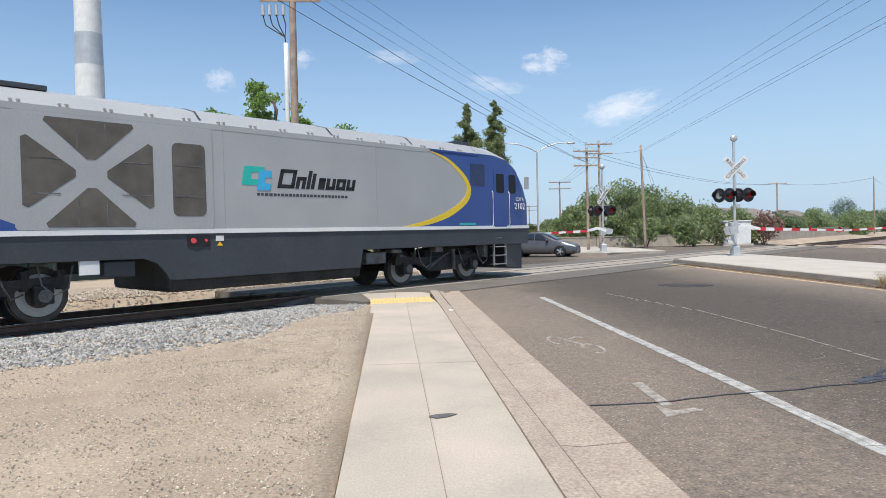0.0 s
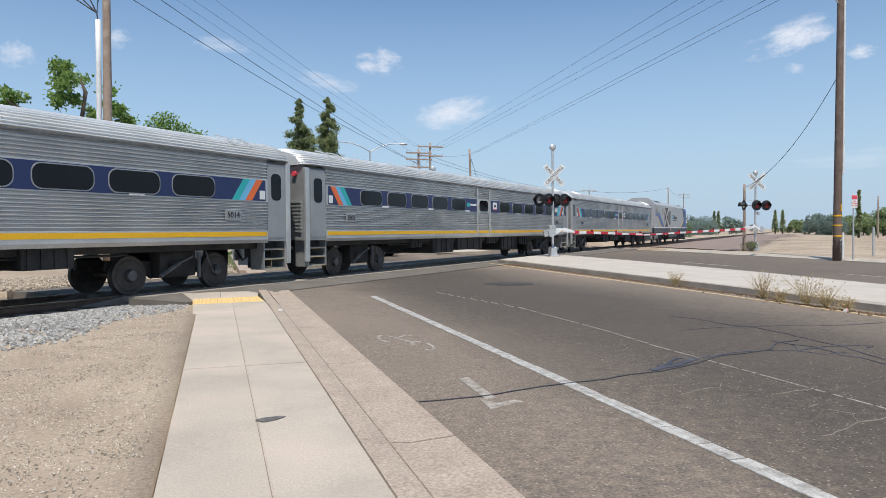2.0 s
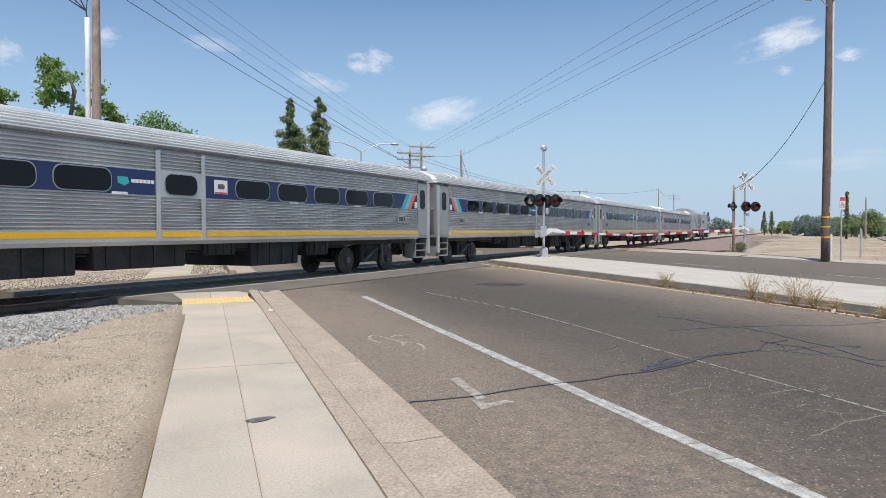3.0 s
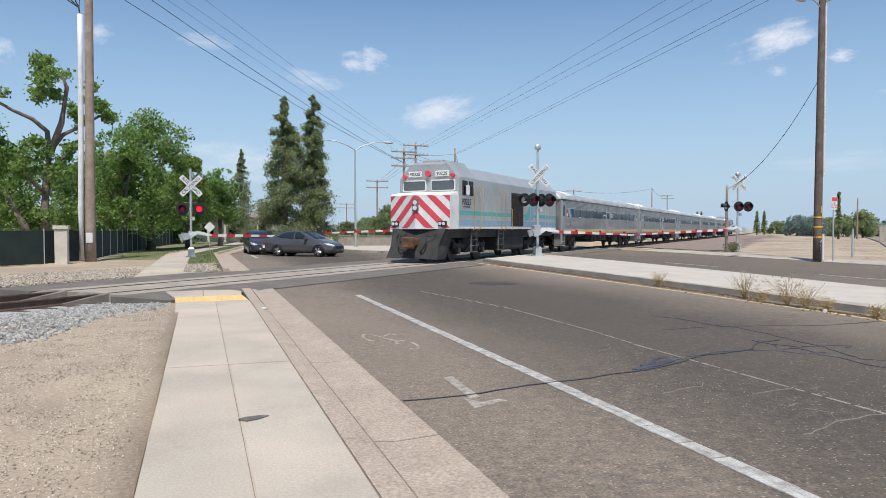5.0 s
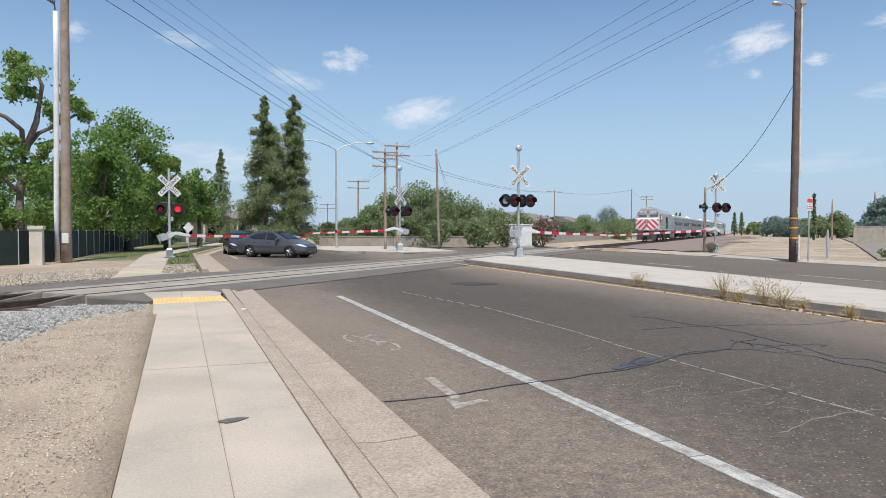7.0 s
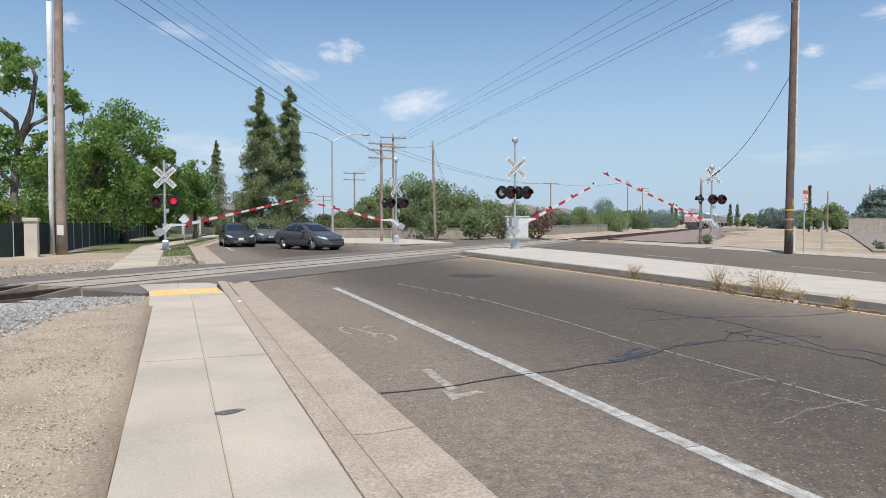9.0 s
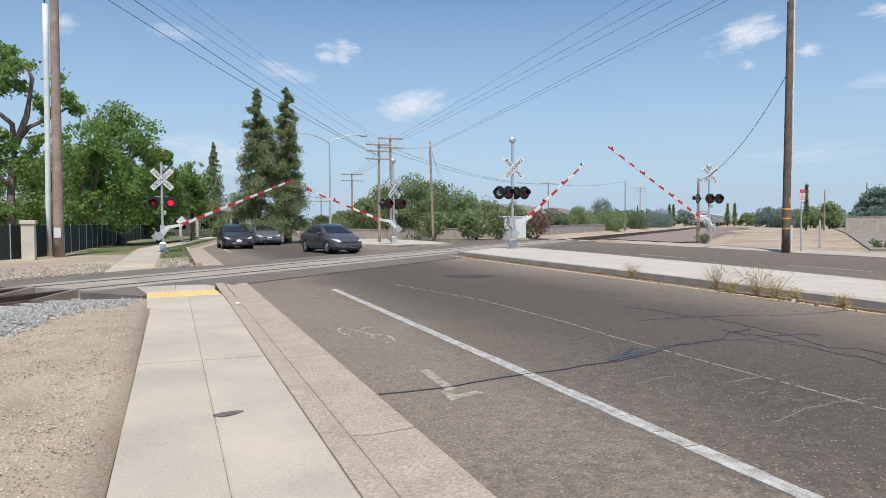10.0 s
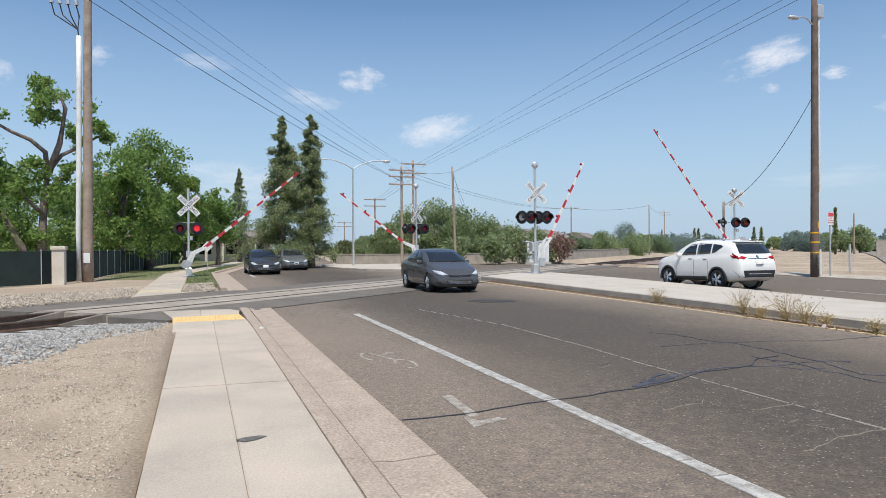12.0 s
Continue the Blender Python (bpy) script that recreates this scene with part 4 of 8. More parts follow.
def chamfer(pts, d):
    """Cut the corners of a polygon."""
    out = []
    k = len(pts)
    for i in range(k):
        p, a, b = (Vector(pts[j % k]) for j in (i, i - 1, i + 1))
        out += [tuple(p + (a - p).normalized() * d), tuple(p + (b - p).normalized() * d)]
    return out


def lead_loco():
    H = 1.5
    e = thing("lead_locomotive", pose(0, 0, 0), "modern grey and blue diesel locomotive with yellow swoosh", "locomotive")
    X = lambda r: r + 10.9

    def ring(x, half, seam, top, bot):
        r = [(half, bot), (half, seam), (half - 0.06, seam + 0.05), (half * 0.80, seam + (top - seam) * 0.62), (half * 0.5, seam + (top - seam) * 0.92), (0.0, top)]
        return [(x, y, z) for y, z in r] + [(x, -y, z) for y, z in reversed(r[:-1])]

    bm = bmesh.new()
    loft(bm, [ring(X(-21.02), H, 3.92, 4.62, 1.6), ring(X(-20.3), H, 3.92, 4.62, 1.6), ring(X(-19.9), H, 3.92, 4.36, 1.6), ring(X(-3.4), H, 3.92, 4.34, 1.6)])
    part("body", bm, loco_grey, e, "smooth silver grey body")
    bm = bmesh.new()
    CAB = [(-3.395, H, 3.92, 4.34), (-2.6, H, 3.90, 4.27), (-1.95, H - 0.01, 3.80, 4.07), (-1.4, H - 0.04, 3.52, 3.76), (-0.95, H - 0.08, 2.98, 3.16), (-0.62, H - 0.16, 2.46, 2.56), (-0.40, H - 0.36, 2.22, 2.28), (-0.30, H - 0.60, 2.0, 2.05)]
    loft(bm, [ring(X(a), b, c, d, 1.6) for a, b, c, d in CAB])
    cab = part("cab", bm, loco_blue, e, "deep blue sloping cab", smooth=False)
    bm = bmesh.new()
    loft(bm, [[(x, y, z + 0.012) for x, y, z in ring(X(a), b, c, d, 1.6)[1:-1]] for a, b, c, d in CAB[:4]], closed=False, caps=False)
    part("cab_roof", bm, loco_grey, cab, "grey roof over the cab")
    bm = bmesh.new()
    box(bm, X(-3.9), X(-3.25), -1.05, 1.05, 4.20, 4.33, 0.02)
    part("roof_louvre", bm, loco_dark, e, "dark roof louvre")
    bm = bmesh.new()
    # windscreen panes
    for sg in (-1, 1):
        a = [(X(-1.5), sg * 0.12, 3.76), (X(-1.5), sg * 1.0, 3.66), (X(-0.9), sg * 0.95, 3.00), (X(-0.9), sg * 0.12, 3.06)]
        vs = [bm.verts.new(Vector(p) + Vector((0.05, 0, 0.05))) for p in a]
        bm.faces.new(vs)
    parts("windscreen", bm, glass_dark, cab, "dark windscreen")
    roof_items = bmesh.new()
    for x0, x1 in ((-19.3, -17.7), (-16.6, -15.2)):
        box(roof_items, X(x0), X(x1), -0.9, 0.9, 4.30, 4.40, 0.02)
    parts("roof_vent", roof_items, loco_dark, e, "dark roof vents")
    bm = bmesh.new()
    for x0 in (-17.2, -12.5, -9.0, -6.2):
        rr = [(p[1], p[2]) for p in ring(0, H, 3.92, 4.36 if x0 < -19.9 else 4.345, 1.6)[2:-2]]
        loft(bm, [[(X(x0), y, z + 0.014) for y, z in rr], [(X(x0) + 0.05, y, z + 0.014) for y, z in rr]], closed=False, caps=False)
    parts("roof_rib", bm, loco_dark, e, "dark roof joint")
    bm = bmesh.new()
    for k in range(22):
        x = X(-20.6 + k * 0.78)
        for sg in (-1, 1):
            for dx in (-0.06, 0.06):
                box(bm, x + dx - 0.025, x + dx + 0.025, sg * 1.45 - 0.05, sg * 1.45 + 0.05, 3.93, 3.985)
    parts("roof_clip", bm, loco_roof, e, "pale roof clips")
    wave_top = [(-20.5, 3.34), (-19.9, 3.36), (-19.0, 3.25), (-18.3, 3.03), (-17.6, 2.68), (-16.8, 2.19), (-16.2, 1.9), (-15.6, 1.66)]
    wave_low = [(-20.5, 2.78), (-20.0, 2.78), (-19.25, 2.68), (-18.6, 2.40), (-17.9, 2.0), (-17.5, 1.83), (-17.3, 1.73), (-17.15, 1.66)]
    yel_low = [(-20.5, 2.775), (-20.0, 2.76), (-19.25, 2.60), (-18.65, 2.27), (-18.15, 1.95), (-17.85, 1.80), (-17.7, 1.70), (-17.6, 1.66)]
    def arc(points, k=6):
        """A rounder line through the points."""
        out = []
        for i in range(len(points) - 1):
            p = [points[max(0, min(len(points) - 1, i + o))] for o in (-1, 0, 1, 2)]
            for m in range(k):
                f = m / k
                out.append(tuple(0.5 * (2 * b + (c - a) * f + (2 * a - 5 * b + 4 * c - d) * f * f + (3 * b - a - 3 * c + d) * f ** 3) for a, b, c, d in zip(*p)))
        return out + [points[-1]]

    arc_out = arc([(-5.6, 3.87), (-4.9, 3.73), (-4.43, 3.52), (-3.95, 3.18), (-3.74, 2.80), (-3.94, 2.4), (-4.67, 2.0), (-5.46, 1.78), (-6.2, 1.68)])
    arc_in = arc([(-5.6, 3.86), (-4.95, 3.67), (-4.50, 3.44), (-4.08, 3.10), (-3.93, 2.80), (-4.16, 2.47), (-4.9, 2.11), (-5.8, 1.85), (-6.75, 1.68)])
    wave_top, wave_low, yel_low = arc(wave_top), arc(wave_low), arc(yel_low)
    front = [(-3.398, z) for _, z in arc_out]
    for sd in (-1, 1):
        bm = bmesh.new()
        strip(bm, [(X(a), b) for a, b in wave_top], [(X(a), b) for a, b in wave_low], H * sd, -0.005 * sd)
        part("blue_wave", bm, loco_blue, e, "deep blue wave")
        bm = bmesh.new()
        strip(bm, [(X(a), b) for a, b in wave_low], [(X(a), b) for a, b in yel_low], H * sd, -0.007 * sd)
        part("yellow_wave", bm, swoosh_yellow, e, "yellow swoosh")
        bm = bmesh.new()
        strip(bm, [(X(a), b) for a, b in arc_out], [(X(a), b) for a, b in front], H * sd, -0.005 * sd)
        splate(bm, [(X(-5.25), 3.8), (X(-3.398), 3.8), (X(-3.398), 3.918), (X(-5.6), 3.918)], H, sd, 0.005)
        part("blue_field", bm, loco_blue, e, "deep blue field")
        bm = bmesh.new()
        strip(bm, [(X(a), b) for a, b in arc_out], [(X(a), b) for a, b in arc_in], H * sd, -0.007 * sd)
        part("yellow_arc", bm, swoosh_yellow, e, "yellow arc")
        bm = bmesh.new()
        splate(bm, [(X(-21.0), 1.60), (X(-0.75), 1.60), (X(-0.75), 1.695), (X(-21.0), 1.695)], H, sd, 0.009)
        part("white_line", bm, white_paint, e, "white line")
        # grilles: X-braced bay and narrow bay
        bx0, bx1, bz0, bz1 = X(-15.86), X(-13.54), 1.75, 3.73
        bm = bmesh.new()
        splate(bm, rounded(bx0 - 0.12, bx1 + 1.28, 1.70, 3.80, 0.08), H, sd, 0.012)
        bay = part("grille_frame", bm, loco_grey, e, "raised grey frame")
        cx, cz = (bx0 + bx1) / 2, (bz0 + bz1) / 2
        g = 0.19
        for tri in ([(bx0 + g * 1.5, bz1), (bx1 - g * 1.5, bz1), (cx, cz + g)], [(bx0 + g * 1.5, bz0), (bx1 - g * 1.5, bz0), (cx, cz - g)], [(bx0, bz0 + g * 1.5), (bx0, bz1 - g * 1.5), (cx - g, cz)], [(bx1, bz0 + g * 1.5), (bx1, bz1 - g * 1.5), (cx + g, cz)]):
            bm = bmesh.new()
            splate(bm, chamfer(tri, 0.11), H + 0.012, sd, 0.006)
            part("grille", bm, grille_mat, bay, "dark brown wire mesh grille")
        bm = bmesh.new()
        splate(bm, rounded(X(-13.15), X(-12.43), 1.96, 3.45, 0.12), H + 0.012, sd, 0.006)
        part("grille", bm, grille_mat, bay, "dark brown wire mesh grille")
        bm = bmesh.new()
        for za in (2.35, 2.98):
            splate(bm, [(bx0 + 0.1, za), (bx0 + 0.62, za), (bx0 + 0.62, za + 0.018), (bx0 + 0.1, za + 0.018)], H + 0.018, sd, 0.004)
            splate(bm, [(bx1 - 0.62, za), (bx1 - 0.06, za), (bx1 - 0.06, za + 0.018), (bx1 - 0.62, za + 0.018)], H + 0.018, sd, 0.004)
            splate(bm, [(X(-13.1), za), (X(-12.48), za), (X(-12.48), za + 0.018), (X(-13.1), za + 0.018)], H + 0.018, sd, 0.004)
        for xa in (cx - 0.25, cx + 0.25):
            splate(bm, [(xa, 3.2), (xa + 0.02, 3.2), (xa + 0.02, 3.68), (xa, 3.68)], H + 0.018, sd, 0.004)
            splate(bm, [(xa, 1.8), (xa + 0.02, 1.8), (xa + 0.02, 2.25), (xa, 2.25)], H + 0.018, sd, 0.004)
        parts("grille_bar", bm, under_grey, bay, "thin grey bar behind the mesh")
        for a, b, z0, z1 in ((-20.1, -19.55, 3.02, 3.6), (-16.95, -16.42, 3.0, 3.60)):
            bm = bmesh.new()
            splate(bm, [(X(a) - 0.04, z0 - 0.04), (X(b) + 0.04, z0 - 0.04), (X(b) + 0.04, z1 + 0.04), (X(a) - 0.04, z1 + 0.04)], H + 0.006, sd, 0.014)
            part("filter_panel", bm, mat("filter_tan", (0.40, 0.37, 0.32), 0.8, 0, 0.12, 2, 80, 0.2), e, "tan filter panel")
        # logo as plain shapes: two teal curls and dark strokes
        bm = bmesh.new()
        splate(bm, [(X(-11.58), 2.66), (X(-11.02), 2.66), (X(-11.0), 2.78), (X(-11.34), 2.80), (X(-11.32), 2.94), (X(-11.0), 2.96), (X(-10.98), 3.08), (X(-11.5), 3.08)], H, sd, 0.006)
        part("emblem", bm, mat("emblem_green", (0.02, 0.47, 0.38), 0.5, 0, 0.05, 1, 20, 0), e, "green curl emblem")
        bm = bmesh.new()
        splate(bm, [(X(-11.2), 2.55), (X(-10.86), 2.55), (X(-10.82), 2.70), (X(-11.0), 2.72), (X(-10.98), 2.84), (X(-10.80), 2.85), (X(-10.80), 3.0), (X(-11.12), 3.0)], H + 0.006, sd, 0.004)
        part("emblem", bm, mat("emblem_blue", (0.05, 0.42, 0.72), 0.5, 0, 0.05, 1, 20, 0), e, "light blue curl emblem")
        x = -10.66
        for w, h, bars in ((0.46, 0.44, "lrtb"), (0.27, 0.28, "lrt"), (0.10, 0.44, "l"), (0.17, 0.38, "l"), (0.20, 0.28, "lrt"), (0.28, 0.28, "lrb"), (0.29, 0.28, "lrtb"), (0.27, 0.28, "lrb")):
            bm = bmesh.new()
            sl = 0.26
            for k in bars:
                a0, a1, b0, b1 = {"l": (0, 0.10, 0, h), "r": (w - 0.10, w, 0, h), "b": (0, w, 0, 0.085), "t": (0, w, h - 0.085, h), "m": (0.02, w - 0.02, h / 2 - 0.04, h / 2 + 0.04)}[k]
                splate(bm, [(X(x + a0 + sl * b0), 2.62 + b0), (X(x + a1 + sl * b0), 2.62 + b0), (X(x + a1 + sl * b1), 2.62 + b1), (X(x + a0 + sl * b1), 2.62 + b1)], H, sd, 0.006)
            part("wording_bar", bm, black_paint, e, "slanted black block of a wordmark")
            x += w + 0.035
        bm = bmesh.new()
        x = -11.2
        while x < -8.6:
            w = rng.uniform(0.06, 0.09)
            splate(bm, [(X(x), 2.43), (X(x + w), 2.43), (X(x + w), 2.49), (X(x), 2.49)], H, sd, 0.005)
            x += w + 0.03
        parts("wording_bar", bm, loco_dark, e, "small dark wording block")
        bm = bmesh.new()
        splate(bm, [(X(-4.3), 1.72), (X(-3.55), 1.72), (X(-3.55), 1.79), (X(-4.3), 1.79)], H + 0.006, sd, 0.005)
        part("wording_bar", bm, teal, e, "small teal wording")
        bm = bmesh.new()
        rod(bm, (X(-20.0), sd * H, 2.02), (X(-20.0), sd * (H + 0.006), 2.02), 0.12, seg=20)
        seal = part("seal", bm, white_paint, e, "round white seal")
        bm = bmesh.new()
        rod(bm, (X(-20.0), sd * (H + 0.006), 2.02), (X(-20.0), sd * (H + 0.009), 2.02), 0.075, seg=16)
        part("seal_centre", bm, loco_dark, seal)
        bm = bmesh.new()
        for x in (-20.75, -17.9, -15.62, -12.0, -7.6):
            splate(bm, [(X(x), 1.68), (X(x) + 0.012, 1.68), (X(x) + 0.012, 3.86), (X(x), 3.86)], H, sd, 0.004)
        splate(bm, [(X(-20.75), 3.80), (X(-5.6), 3.80), (X(-5.6), 3.812), (X(-20.75), 3.812)], H, sd, 0.004)
        parts("panel_seam", bm, loco_roof, e, "fine panel seam")
        for x in (-20.55, -20.1):
            bm = bmesh.new()
            tube(bm, [(X(x) - 0.2, sd * H, 2.2), (X(x) - 0.2, sd * (H + 0.05), 2.2), (X(x) + 0.2, sd * (H + 0.05), 2.2), (X(x) + 0.2, sd * H, 2.2)] if x < -20.3 else [(X(x) - 0.5, sd * 1.5, 1.3), (X(x) - 0.5, sd * 1.56, 1.32), (X(x) - 0.2, sd * 1.56, 1.32), (X(x) - 0.2, sd * 1.5, 1.3)], 0.014)
            part("grab_rail", bm, steel_dull, e, "grey grab rail")
        # cab door, windows, grab rails
        bm = bmesh.new()
        splate(bm, rounded(X(-2.62), X(-1.95), 1.66, 3.5, 0.05), H, sd, 0.012)
        door = part("cab_door", bm, loco_blue, e, "blue cab door")
        bm = bmesh.new()
        splate(bm, rounded(X(-2.5), X(-2.1), 2.75, 3.35, 0.06), H + 0.012, sd, 0.006)
        part("door_window", bm, glass_dark, door)
        bm = bmesh.new()
        splate(bm, rounded(X(-1.8), X(-1.42), 2.75, 3.35, 0.06), H - 0.035, sd, 0.02)
        part("cab_window", bm, glass_dark, e, "dark cab side window")
        bm = bmesh.new()
        splate(bm, [(X(-3.75), 2.95), (X(-3.08), 2.95), (X(-3.08), 3.6), (X(-3.75), 3.6)], H + 0.005, sd, 0.01)
        part("vent_panel", bm, mat("vent_blue", (0.03, 0.05, 0.12), 0.6, 0, 0.1, 2, 90, 0.2), e, "dark blue vent panel")
        bm = bmesh.new()
        for x in (-2.72, -1.86):
            tube(bm, [(X(x), sd * H, 1.7), (X(x), sd * (H + 0.05), 1.75), (X(x), sd * (H + 0.05), 2.75), (X(x), sd * H, 2.8)], 0.013)
        parts("grab_rail", bm, white_paint, e, "white grab rails")
        bm = bmesh.new()
        box(bm, X(-1.05), X(-0.95), sd * 1.62 - 0.06, sd * 1.62 + 0.06, 2.9, 3.3)
        part("mirror", bm, loco_grey, e)
        if sd == -1:
            letters("CDTX", 0.16, white_paint, e, pose(X(-1.25), -H - 0.012, 2.56) @ SIDE, "reporting_mark", "white reporting mark")
            letters("2102", 0.30, white_paint, e, pose(X(-1.25), -H - 0.012, 2.32) @ SIDE, "fleet_number", "white fleet number")
        bm = bmesh.new()
        for k in range(4):
            box(bm, X(-2.55), X(-2.0), sd * 1.36 - 0.12, sd * 1.36 + 0.12, 0.45 + k * 0.28, 0.48 + k * 0.28)
        for x in (-2.58, -1.97):
            box(bm, X(x) - 0.02, X(x) + 0.02, sd * 1.42 - 0.03, sd * 1.42 + 0.03, 0.43, 1.55)
        for k in range(3):
            box(bm, X(-20.75), X(-20.25), sd * 1.36 - 0.12, sd * 1.36 + 0.12, 0.50 + k * 0.28, 0.53 + k * 0.28)
        for x in (-20.78, -20.22):
            box(bm, X(x) - 0.02, X(x) + 0.02, sd * 1.42 - 0.03, sd * 1.42 + 0.03, 0.48, 1.2)
        parts("ladder", bm, steel_dull, e, "grey steps")
        bm = bmesh.new()
        box(bm, X(-19.85), X(-19.15), sd * 1.38 - 0.1, sd * 1.38 + 0.1, 0.55, 1.1, 0.05)
        part("equipment_box", bm, mat("box_grey", (0.16, 0.175, 0.19), 0.6, 0, 0.1, 2, 30, 0.05), e, "blue grey equipment box")
        bm = bmesh.new()
        splate(bm, [(X(-12.86), 1.33), (X(-12.36), 1.33), (X(-12.36), 1.56), (X(-12.86), 1.56)], H - 0.02, sd, 0.02)
        fp = part("fuel_panel", bm, black_paint, e, "black fuel panel")
        bm = bmesh.new()
        for x in (-12.74, -12.46):
            rod(bm, (X(x), sd * 1.49, 1.45), (X(x), sd * 1.53, 1.45), 0.055 if x < -12.6 else 0.03, seg=12)
        parts("fuel_cap", bm, nose_red, fp, "red caps")
        bm = bmesh.new()
        splate(bm, [(X(-12.22), 1.43), (X(-12.04), 1.43), (X(-12.04), 1.55), (X(-12.22), 1.55)], H - 0.02, sd, 0.012)
        part("notice", bm, white_paint, e, "small white notice")
        bm = bmesh.new()
        splate(bm, [(X(-12.2), 1.33), (X(-12.06), 1.33), (X(-12.13), 1.42)], H - 0.02, sd, 0.012)
        part("warning_triangle", bm, stripe_yellow, e, "yellow warning triangle")
        bm = bmesh.new()
        for x in (-3.3, -5.9, -15.6, -18.2):
            tube(bm, [(X(x), sd * 1.28, 1.08), (X(x) + 0.05, sd * 1.34, 0.72), (X(x) + 0.25, sd * 1.34, 0.52), (X(x) + 0.5, sd * 1.3, 0.62), (X(x) + 0.6, sd * 1.26, 1.05)], 0.016, 6)
        parts("brake_cable", bm, under_grey, e, "grey looped brake cable")
        for x0, x1, z0, z1 in ((-7.9, -7.2, 0.72, 1.02), (-6.95, -6.6, 0.98, 1.08), (-5.2, -4.9, 0.95, 1.12), (-3.0, -2.85, 0.72, 1.1)):
            bm = bmesh.new()
            box(bm, X(x0), X(x1), min(sd * 1.05, sd * 1.36), max(sd * 1.05, sd * 1.36), z0, z1, 0.02)
            part("brake_gear", bm, under_grey, e, "grey brake gear box")
        bm = bmesh.new()
        splate(bm, [(X(-14.95), 0.86), (X(-14.6), 0.86), (X(-14.6), 1.12), (X(-14.95), 1.12)], 1.40, sd, 0.06)
        part("data_plate", bm, white_paint, e, "white data plate on a bracket")
        bm = bmesh.new()
        box(bm, X(-14.5), X(-13.9), min(sd * 1.1, sd * 1.4), max(sd * 1.1, sd * 1.4), 0.78, 1.10, 0.04)
        part("air_tank", bm, loco_dark, e, "dark air tank")
    # dark skirt: deep in the middle, shallow over the bogies
    skirt = [(-21.0, 1.15), (-13.75, 1.12), (-13.5, 1.02), (-13.33, 0.82), (-13.25, 0.66), (-8.2, 0.66), (-8.1, 1.12), (-0.8, 1.10), (-0.7, 1.60), (-21.0, 1.60)]
    for sd in (-1, 1):
        bm = bmesh.new()
        splate(bm, [(X(a), b) for a, b in skirt], 1.38, sd, 0.10)
        part("skirt", bm, loco_dark, e, "dark blue grey skirt")
    bm = bmesh.new()
    box(bm, X(-13.25), X(-8.1), -1.40, 1.40, 0.40, 1.5, 0.10)
    part("fuel_tank", bm, under_mat, e, "black fuel tank")
    bm = bmesh.new()
    box(bm, X(-20.9), X(-0.7), -1.2, 1.2, 1.1, 1.6)
    part("underframe", bm, under_mat, e)
    bm = bmesh.new()
    loft(bm, [[(X(-1.9), y, z) for y, z in ((-1.4, 0.35), (-1.4, 1.6), (1.4, 1.6), (1.4, 0.35))], [(X(-0.85), y, z) for y, z in ((-1.25, 0.25), (-1.25, 1.6), (1.25, 1.6), (1.25, 0.25))], [(X(-0.5), y, z) for y, z in ((-0.8, 0.25), (-0.9, 1.6), (0.9, 1.6), (0.8, 0.25))]])
    part("pilot", bm, loco_dark, e, "dark pilot under the nose")
    bm = bmesh.new()
    pts = [(-0.55, 1.1), (-0.55, 3.3), (0.55, 3.3), (0.55, 1.1)]
    loft(bm, [[(X(x), y, z) for y, z in pts] for x in (-21.05, -21.5)])
    part("gangway", bm, under_mat, e, "black rear gangway")
    bm = bmesh.new()
    for sd in (-1, 1):
        rod(bm, (X(-21.03), sd * 0.95, 2.75), (X(-21.1), sd * 0.95, 2.75), 0.09, seg=14)
    parts("marker_light", bm, nose_red, e, "red marker light")
    letters("2102", 0.34, black_paint, e, pose(X(-21.035), -0.85, 3.72) @ pose(0, 0, 0, 90, 0, -90), "fleet_number", "black fleet number")
    for x in (X(-16.9), X(-4.7)):
        bogie(e, x, 2.9, 0.51, True)
    return e


